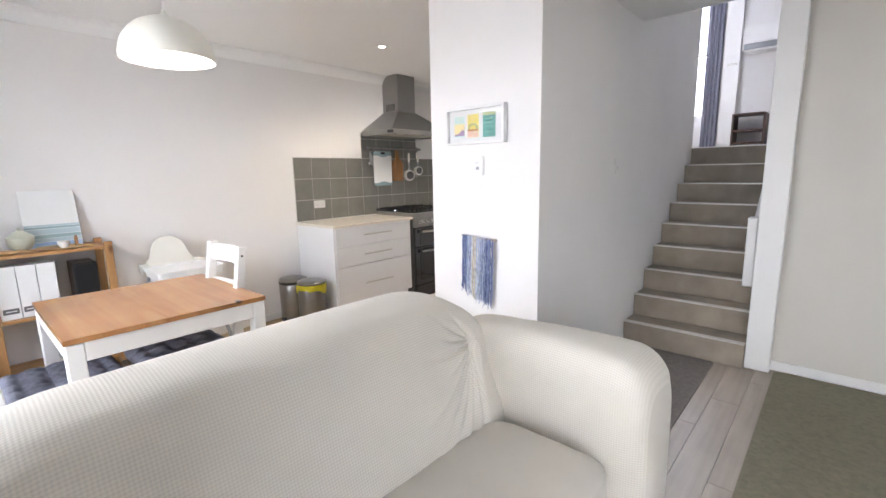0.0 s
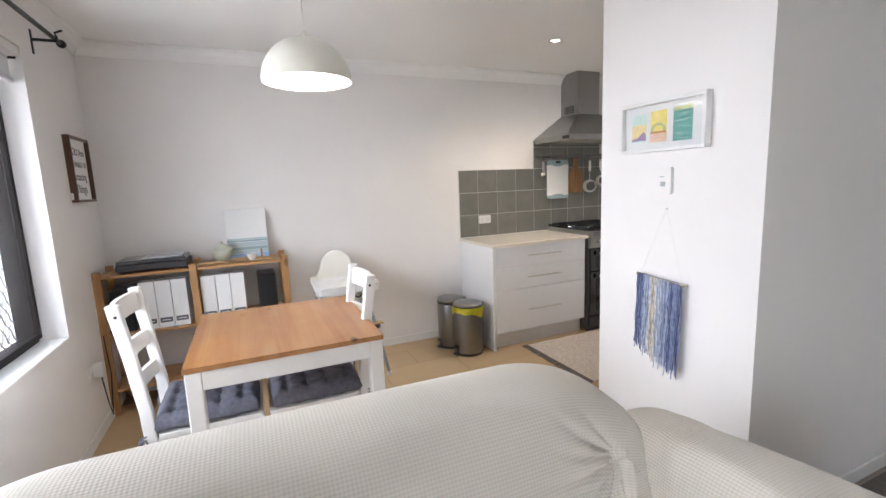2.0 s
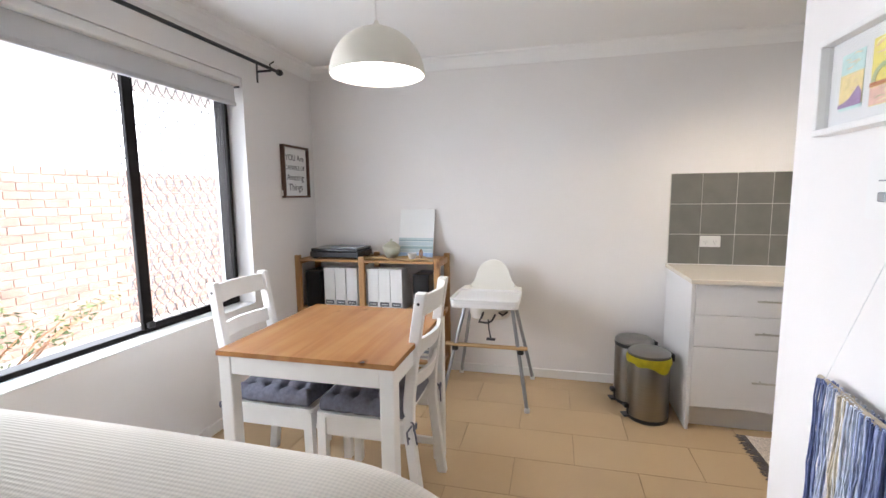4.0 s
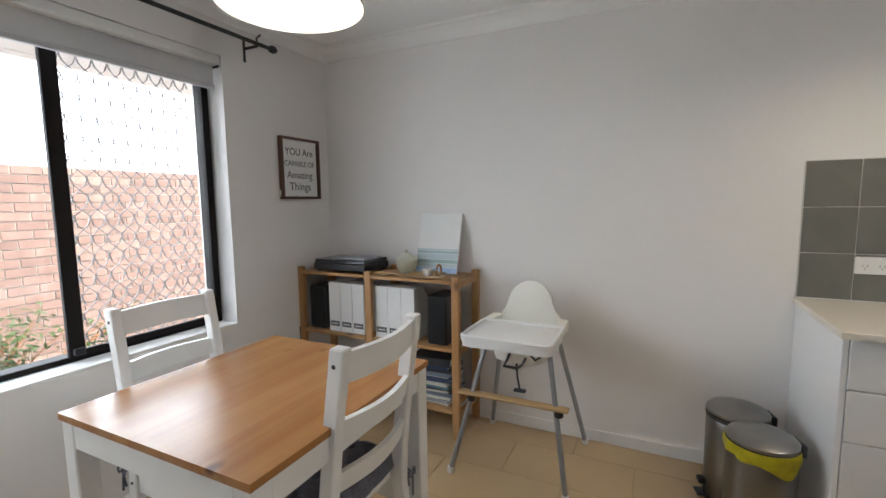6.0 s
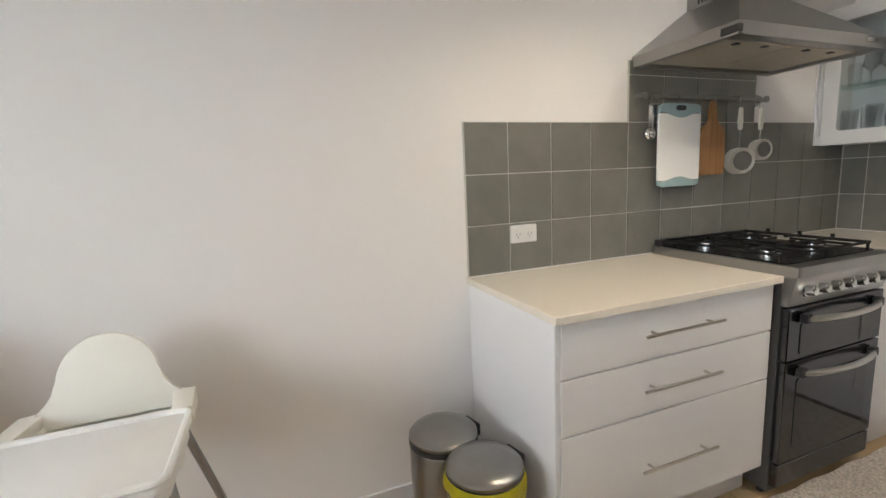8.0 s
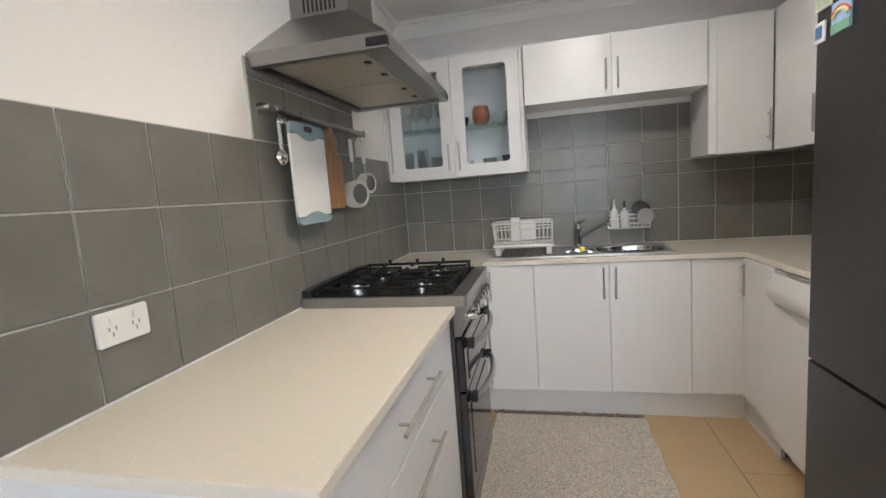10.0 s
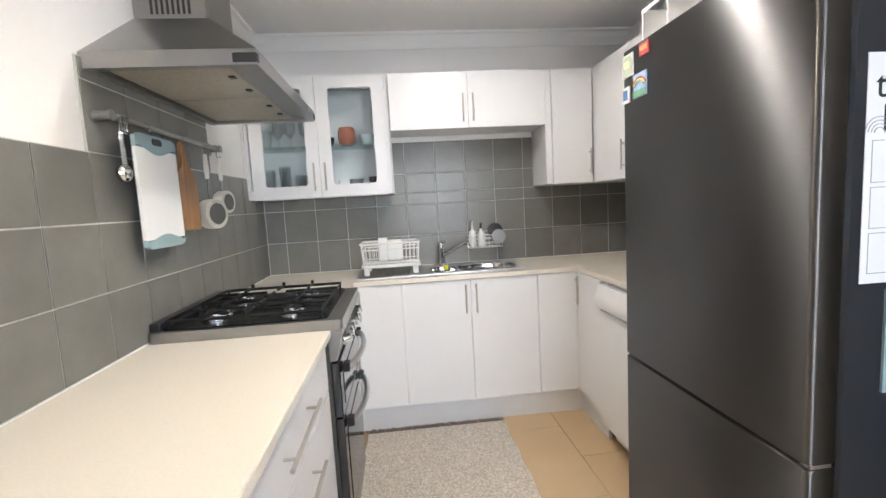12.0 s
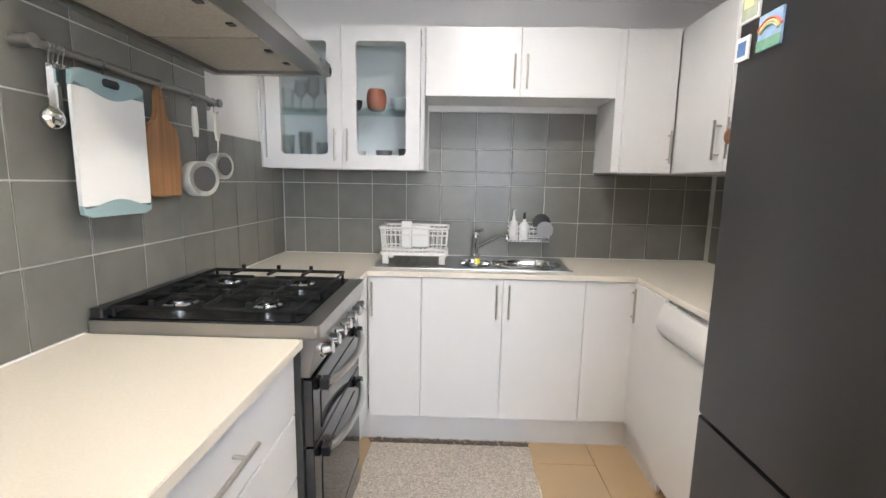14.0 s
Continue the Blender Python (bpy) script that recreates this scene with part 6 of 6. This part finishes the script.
P = {n: paint(n, c) for n, c in (("mint", (0.62, 0.80, 0.76)), ("pale_peach", (0.84, 0.66, 0.46)), ("soft_yellow", (0.86, 0.72, 0.36)), ("mauve", (0.38, 0.27, 0.45)), ("lemon", (0.86, 0.74, 0.22)), ("pale_lemon", (0.88, 0.83, 0.55)), ("moss", (0.50, 0.55, 0.30)), ("rust", (0.55, 0.22, 0.10)), ("rose", (0.82, 0.56, 0.46)), ("sea", (0.17, 0.42, 0.36)), ("foam", (0.62, 0.78, 0.72)), ("deep_sea", (0.08, 0.24, 0.24)))}
brush = random.Random(9)
def strokes(cx, w, za, zb, n, names, layer, slant=0.0):
    """Short wavy brush strokes across a card between two heights."""
    for k in range(n):
        zz = za + (zb - za) * (k + brush.uniform(0.2, 0.8)) / n
        u0 = brush.uniform(-w, w * 0.3)
        u1 = min(w, u0 + brush.uniform(0.5, 1.4) * w)
        th_, ph = brush.uniform(0.0012, 0.003), brush.uniform(0, 6)
        us = np.linspace(u0, u1, 7)
        top = [(u, 0.0016 * math.sin(u * 160 + ph) + slant * u + th_ * (1 - ((2 * (u - u0) / (u1 - u0)) - 1) ** 2)) for u in us]
        blob(cx, zz, [(u, 0.0016 * math.sin(u * 160 + ph) + slant * u) for u in us] + top[-2:0:-1], P[names[k % len(names)]], layer + k % 2)
blob(LX[0], 0, sq(0.037, -0.058, 0.058), P["mint"], 0)
strokes(LX[0], 0.036, 0.025, 0.055, 5, ("pale_peach", "pale_lemon"), 1)
blob(LX[0], 0, sq(0.037, -0.05, 0.016), P["soft_yellow"], 1)
strokes(LX[0], 0.036, -0.02, 0.014, 5, ("pale_peach", "soft_yellow"), 2)
blob(LX[0], 0, [(-0.037, -0.052), (0.037, -0.052), (0.037, -0.028), (0.026, -0.014), (0.014, -0.024), (0.0, -0.036), (-0.018, -0.042), (-0.037, -0.045)], P["mauve"], 4)
blob(LX[1], 0, sq(0.04, -0.064, 0.064), P["lemon"], 0)
strokes(LX[1], 0.039, 0.022, 0.06, 7, ("pale_lemon", "lemon", "rose"), 1, 0.1)
blob(LX[1], 0, [(0.037 * math.cos(a), 0.034 * math.sin(a) - 0.02) for a in np.linspace(0, 3.14, 12)] + [(0.026 * math.cos(a), 0.025 * math.sin(a) - 0.02) for a in np.linspace(3.14, 0, 12)], P["moss"], 3)
blob(LX[1], 0, sq(0.039, -0.028, -0.02), P["rust"], 4)
blob(LX[1], 0, sq(0.039, -0.063, -0.029), P["rose"], 2)
strokes(LX[1], 0.038, -0.06, -0.032, 5, ("pale_lemon", "moss", "rose"), 3)
blob(LX[2], 0, sq(0.043, -0.068, 0.068), P["sea"], 0)
blob(LX[2], 0, sq(0.043, 0.05, 0.067), P["moss"], 1)
strokes(LX[2], 0.042, -0.062, 0.046, 18, ("foam", "deep_sea", "sea", "foam"), 1)
pn = part("glazing", B(-0.192, 0.192, -0.02, -0.019, -0.089, 0.089), PANE, pf)
pn.visible_shadow = False
th = thing("wall_thermostat", (-1.875, 2.34, 1.385), "small white wall control with a grey button", "thermostat")
part("plate", slab(bmesh.new(), rounded(-0.043, 0.043, -0.056, 0.056, 0.008), -0.016, -0.0005, "y", 0.003), WPLASTIC, th)
part("button", B(-0.005, 0.017, -0.0215, -0.0163, -0.022, -0.004, 0.002), GREYTUBE, th, "small grey button")
part("print_mark", B(-0.012, 0.010, -0.0167, -0.0163, 0.016, 0.019), GREYINK, th)
mh = thing("yarn_wall_hanging", (-1.87, 2.305, 0.97), "blue and cream yarn wall hanging on a driftwood stick", "wall hanging")
part("stick", tube(bmesh.new(), [(-0.105, 0, 0.008), (-0.04, 0.002, 0.0), (0.05, -0.002, -0.004), (0.145, 0.0, -0.006)], [0.006, 0.009, 0.008, 0.006], 9), mat("driftwood", (0.42, 0.36, 0.28), 0.8, vary=0.2, scale=30, bump=0.3), mh, "weathered driftwood stick", True)
part("hanging_string", tube(bmesh.new(), [(-0.085, 0, 0.012), (0.015, 0.03, 0.30), (0.12, 0, 0.004)], 0.0008, 4), PAPER, mh)
part("nail", tube(bmesh.new(), [(0.015, 0.024, 0.298), (0.015, 0.0345, 0.298)], 0.002, 6), NICKEL, mh)
yarns = [mat("yarn_" + n, c, 0.95, vary=0.25, scale=50) for n, c in (("navy", (0.12, 0.15, 0.30)), ("mid_blue", (0.27, 0.32, 0.50)), ("pale_blue", (0.50, 0.55, 0.66)), ("cream", (0.62, 0.54, 0.40)), ("white", (0.72, 0.72, 0.74)))]
def yarn_of(u):
    if u < 0.16: return rng.choice((0, 0, 1))
    if u < 0.30: return rng.choice((1, 2, 2))
    if u < 0.36: return 4
    if u < 0.47: return rng.choice((3, 3, 4))
    if u < 0.62: return rng.choice((2, 2, 4))
    if u < 0.75: return rng.choice((1, 2))
    return rng.choice((0, 1, 1))
bms = [bmesh.new() for _ in yarns]
for k in range(190):
    u = (k + rng.random()) / 190
    x = -0.088 + 0.21 * u
    zt = 0.006 - 0.014 * u
    L = 0.315 + 0.065 * u + rng.gauss(0, 0.02)
    y = rng.uniform(-0.016, 0.012)
    ph = rng.uniform(0, 6)
    pts = [(x + 0.35 * rng.gauss(0, 0.006) * (j > 1) + 0.003 * math.sin(ph + j * 1.7) - 0.012 * j / 8, y, zt - L * j / 8) for j in range(9)]
    tube(bms[yarn_of(u)], [(x, y, zt + 0.006)] + pts, 0.0019, 4)
for bm, m in zip(bms, yarns):
    tagged(part("yarn_fringe", bm, m, mh), kind="stuff")

# ---- sofa ----
so = thing("sofa", (-1.2, 0.85, 0), "two-seater sofa in an off-white waffle slipcover", "sofa")
CREASES = ((0.75, 0.10), (0.42, 0.16), (0.12, 0.13), (-0.22, 0.17), (-0.58, 0.12), (-0.88, 0.24), (-1.10, 0.30), (-1.28, 0.34), (-1.46, 0.34), (-1.66, 0.30))
def fold(y, z, c, amp):
    """Sharp creases that fan out of the gather at c, towards the middle of the back and down to the seat."""
    dy, dz = (y - c[0]) * (-1 if c[0] > 0 else 1), z - c[1]
    d = math.hypot(dy, dz)
    a = math.atan2(dz, dy)
    if d > 0.5 or abs(a) > 2.2:
        return 0.0
    f = 0.0
    for ak, reach in CREASES:
        off = (a - ak - 0.9 * d) * d
        w = 0.005 + 0.045 * d
        f += math.exp(-(off / w) ** 2) * (1 - math.exp(-(d / 0.03) ** 2)) * math.exp(-(d / reach) ** 2)
    return -amp * min(1.0, f) + 0.3 * amp * math.exp(-(d / 0.12) ** 2)


def smooth_loop(pts, n):
    """n points along a closed Catmull-Rom loop through pts."""
    out, k = [], len(pts)
    for q in range(n):
        u = q * k / n
        i, f = int(u), u - int(u)
        p = [np.array(pts[(i + j) % k], float) for j in (-1, 0, 1, 2)]
        out.append(tuple(0.5 * (2 * p[1] + (p[2] - p[0]) * f + (2 * p[0] - 5 * p[1] + 4 * p[2] - p[3]) * f * f + (3 * p[1] - p[0] - 3 * p[2] + p[3]) * f ** 3)))
    return out


N = 340
Y0_, Y1_ = -0.85, 0.84
prof = smooth_loop([(0.02, 0.30), (0.015, 0.42), (-0.015, 0.52), (-0.04, 0.60), (-0.06, 0.68), (-0.085, 0.75), (-0.12, 0.815), (-0.17, 0.853), (-0.23, 0.868), (-0.30, 0.876), (-0.37, 0.868), (-0.43, 0.832), (-0.465, 0.76), (-0.475, 0.66), (-0.47, 0.52), (-0.46, 0.35), (-0.46, 0.07), (-0.22, 0.06), (0.0, 0.07)], 330)
YS = [Y0_ + (Y1_ - Y0_) * (j / N - 0.105 * math.sin(math.tau * j / N)) for j in range(N + 1)]
rings = []
for j in range(N + 1):
    y = YS[j]
    e = min(y - Y0_, Y1_ - y)
    R_ = 0.36
    s = 1.0 if e > R_ else math.sqrt(max(0.0, 1 - ((R_ - e) / R_) ** 2))
    crest = 0.65 + 0.24 * s + 0.012 * math.sin((y + 0.8) * 2.0)
    thick = 0.62 + 0.38 * s
    ring = []
    for x, z in prof:
        zz = z if z < 0.5 else 0.5 + (z - 0.5) * (crest - 0.5) / 0.372
        xx = -0.22 + (x + 0.22) * (thick if z > 0.5 else thick + (1 - thick) * (0.5 - z) * 2)
        f = 0.0
        if x > -0.25 and z > 0.32:
            f = (fold(y, zz, (0.68, 0.725), 0.034) + fold(y, zz, (-0.73, 0.775), 0.036)) * min(1.0, max(0.0, (x + 0.19) / 0.11)) * min(1.0, (zz - 0.32) / 0.06)
            f += 0.0035 * math.sin(y * 7 + zz * 9) + 0.002 * math.sin(y * 15 - zz * 21)
        f *= min(1.0, max(0.0, (x + 0.25) / 0.12))
        ring.append((xx + f, y, zz + f * 0.4))
    rings.append(ring)
part("backrest", loft_uv(rings, YS), SLIP, so, "", True)


def arm(sign, x_rear, y_in, y_out, flare, z_top):
    rings = []
    M = 60
    for k in range(M + 1):
        u = k / M
        x = x_rear + (0.505 - x_rear) * u
        e = 0.505 - x
        s = 1 if e > 0.13 else math.sqrt(max(0.0, 1 - ((0.13 - e) / 0.13) ** 2))
        s2 = min(1.0, u / 0.12)
        top = z_top - 0.055 * u * u - 0.11 * (1 - s) - 0.06 * (1 - math.sqrt(1 - (1 - s2) ** 2))
        yi, yo = y_in + 0.035 * (1 - s) + flare * 0.45 * u, y_out + flare * u - 0.05 * (1 - s)
        ring = []
        for yy, zz in ((yi, 0.30), (yi - 0.01, 0.45), (yi - 0.012, top - 0.12), (yi + 0.004, top - 0.055), (yi + 0.03, top - 0.016), (yi + 0.075, top), (yo - 0.10, top - 0.004), (yo - 0.05, top - 0.022), (yo - 0.015, top - 0.065), (yo, top - 0.14), (yo + 0.004, 0.35), (yo, 0.07), ((yi + yo) / 2, 0.06), (yi + 0.02, 0.07)):
            f = 0.006 * math.sin(u * 30 + zz * 20) * math.exp(-((u - 0.22) / 0.1) ** 2) + 0.003 * math.sin(u * 9 + zz * 12)
            ring.append((x, sign * (yy + f), zz))
        rings.append(smooth_loop(ring, 56))
    return loft_uv(rings, [0.8 * k / M for k in range(M + 1)])


part("armrest", arm(1, -0.26, 0.745, 0.975, 0.22, 0.75), SLIP, so, "", True)
part("armrest", arm(-1, -0.26, 0.735, 0.93, 0.05, 0.68), SLIP, so, "", True)
def cushion_ring(s, z, x0, x1, y0, y1):
    cx, cy, a, b = (x0 + x1) / 2, (y0 + y1) / 2, (x1 - x0) / 2, (y1 - y0) / 2
    return [(cx + a * s * math.copysign(abs(math.cos(t)) ** 0.28, math.cos(t)), cy + b * s * math.copysign(abs(math.sin(t)) ** 0.28, math.sin(t)), z) for t in np.linspace(0, math.tau, 72, False)]
S = (-0.03, 0.47, -0.745, 0.735)
part("seat_pad", loft(bmesh.new(), [cushion_ring(*r, *S) for r in ((0.97, 0.27), (1.0, 0.30), (1.0, 0.38), (0.985, 0.405), (0.95, 0.422), (0.85, 0.432), (0.5, 0.438), (0.02, 0.44))]), SLIP, so, "", True)
part("base", B(-0.05, 0.455, -0.73, 0.73, 0.06, 0.265, 0.02, seg=3), SLIP, so, "", True)
for x in (-0.38, 0.40):
    for y in (-0.70, 0.70) if x < 0 else (-0.86, 0.93):
        part("foot", B(x - 0.03, x + 0.03, y - 0.03, y + 0.03, 0.0, 0.0595, 0.004), WALNUT, so)

# ---- rugs of the living room ----
single("stair_mat", slab(bmesh.new(), rounded(-1.44, -0.83, 2.56, 3.67, 0.02), 0.0005, 0.009, "z", 0.003), GREYRUG, "dark grey mat at the foot of the stairs", "mat")
single("carpet", slab(bmesh.new(), rounded(-0.50, 2.2, 0.4, 3.74, 0.02), 0.0005, 0.012, "z", 0.004), CARPET, "olive-beige living room carpet", "carpet")

# ---- tiles, planks and bricks ----
def pieces(name, parent, material, cells, axis, d0, d1, gap, bev=0.0015):
    """Rectangular pieces in a plane; cells of one size share a mesh. axis is the plane's normal."""
    made = {}
    for u0, u1, v0, v1 in cells:
        key = (round(u1 - u0, 3), round(v1 - v0, 3))
        if key not in made:
            w, h = key[0] / 2 - gap / 2, key[1] / 2 - gap / 2
            a = {"x": (d0, d1, -w, w, -h, h), "y": (-w, w, d0, d1, -h, h), "z": (-w, w, -h, h, d0, d1)}[axis]
            made[key] = mesh_of(name, B(*a, bev), material)
        ob = new(name, made[key])
        ob.parent = parent
        cu, cv_ = (u0 + u1) / 2, (v0 + v1) / 2
        ob.location = {"x": (0, cu, cv_), "y": (cu, 0, cv_), "z": (cu, cv_, 0)}[axis]


def grid_cells(us, vs, skip=None):
    return [(a, b, c, d) for a, b in zip(us, us[1:]) for c, d in zip(vs, vs[1:]) if not skip or not skip(a, b, c, d)]


TP = 0.205
rows3 = [0.902 + TP * k for k in range(4)]
cols = [2.5, 2.694] + [2.694 + 0.2075 * k for k in range(1, 11)] + [NY - 0.012]
west = bpy.data.objects["wall_west"]
part("grout_bed", box(B(WX + 0.0003, WX + 0.006, 2.4985, NY - 0.001, 0.9005, rows3[3] + 0.001), WX + 0.0003, WX + 0.006, 3.3155, 4.146, rows3[3] + 0.001, 1.785), GROUT, west)
cells = grid_cells(cols, rows3) + grid_cells([3.3165 + 0.2075 * k for k in range(5)], [rows3[3], rows3[3] + TP, 1.785])
pieces("tile", west, SPLASH, cells, "x", WX + 0.0062, WX + 0.0105, 0.0045)
north = bpy.data.objects["wall_north"]
xs = [WX + 0.012, -4.068] + [-4.068 + 0.2 * k for k in range(1, 12)] + [-1.722]
part("grout_bed", box(B(WX + 0.007, -1.721, NY - 0.006, NY - 0.0003, 0.9005, 1.388), -3.343, -2.398, NY - 0.006, NY - 0.0003, 1.388, 1.756), GROUT, north)
cells = [(a, b, c, min(d, 1.389)) for a, b, c, d in grid_cells(xs, rows3) if c < 1.38]
cells += [(max(a, -3.343), min(b, -2.398), c, d) for a, b, c, d in grid_cells(xs, [1.389, 1.517, 1.722]) if b > -3.33 and a < -2.41]
pieces("tile", north, SPLASH, cells, "y", NY - 0.0105, NY - 0.0062, 0.0045)
stairw = bpy.data.objects["wall_stair"]
part("grout_bed", B(-1.726, -1.7203, 3.47, NY - 0.011, 0.9005, 1.388), GROUT, stairw)
ys = [3.47 + 0.2 * k for k in range(8)]
pieces("tile", stairw, SPLASH, [(a, min(b, NY - 0.012), c, min(d, 1.389)) for a, b, c, d in grid_cells(ys, rows3) if c < 1.38], "x", -1.7305, -1.7262, 0.0045)

floor = bpy.data.objects["floor"]
cells = []
for r in range(9):
    xa = WX + 0.006 + (0.305 * r - 0.119 if r else 0)
    xb = min(WX + 0.006 + 0.305 * (r + 1) - 0.119, -1.60)
    off = 1.55 + (0.305 if r % 2 else 0)
    edges = [SY + 0.001] + [off + 0.61 * k for k in range(-4, 8) if SY + 0.05 < off + 0.61 * k < NY - 0.05] + [NY - 0.001]
    cells += [(xa, xb, a, b) for a, b in zip(edges, edges[1:]) if xb - xa > 0.02]
pieces("tile", floor, FTILE, [c for c in cells if c[0] < -1.9 or c[2] > 2.4], "z", -0.0115, 0.0, 0.0022, 0.0006)
cells = []
for r in range(9):
    xa = -1.76 + 0.145 * r
    edges = [SY + 0.001 + 0.0] + [0.35 + 0.37 * (r % 3) + 1.2 * k for k in range(4) if 0.35 + 0.37 * (r % 3) + 1.2 * k < 3.7] + [3.79]
    cells += [(xa, xa + 0.145, a, b) for a, b in zip(edges, edges[1:])]
pieces("plank", floor, PLANK, cells, "z", -0.0115, -0.0004, 0.002, 0.0008)

near, far_ = [], bmesh.new()
for r in range(22):
    off = 0.12 if r % 2 else 0.0
    for k in range(30):
        u, v = -7.3 + off + 0.24 * k, 0.01 + 0.088 * r
        if 15 <= k < 29:
            near.append((u, u + 0.24, v, v + 0.088))
        else:
            box(far_, u + 0.006, u + 0.234, 0.0985, 0.112, v + 0.006, v + 0.082)
pieces("brick", fence, BRICK, near, "y", 0.0985, 0.112, 0.012, 0.002)
tagged(part("bricks_beyond", far_, BRICK, fence), kind="stuff")
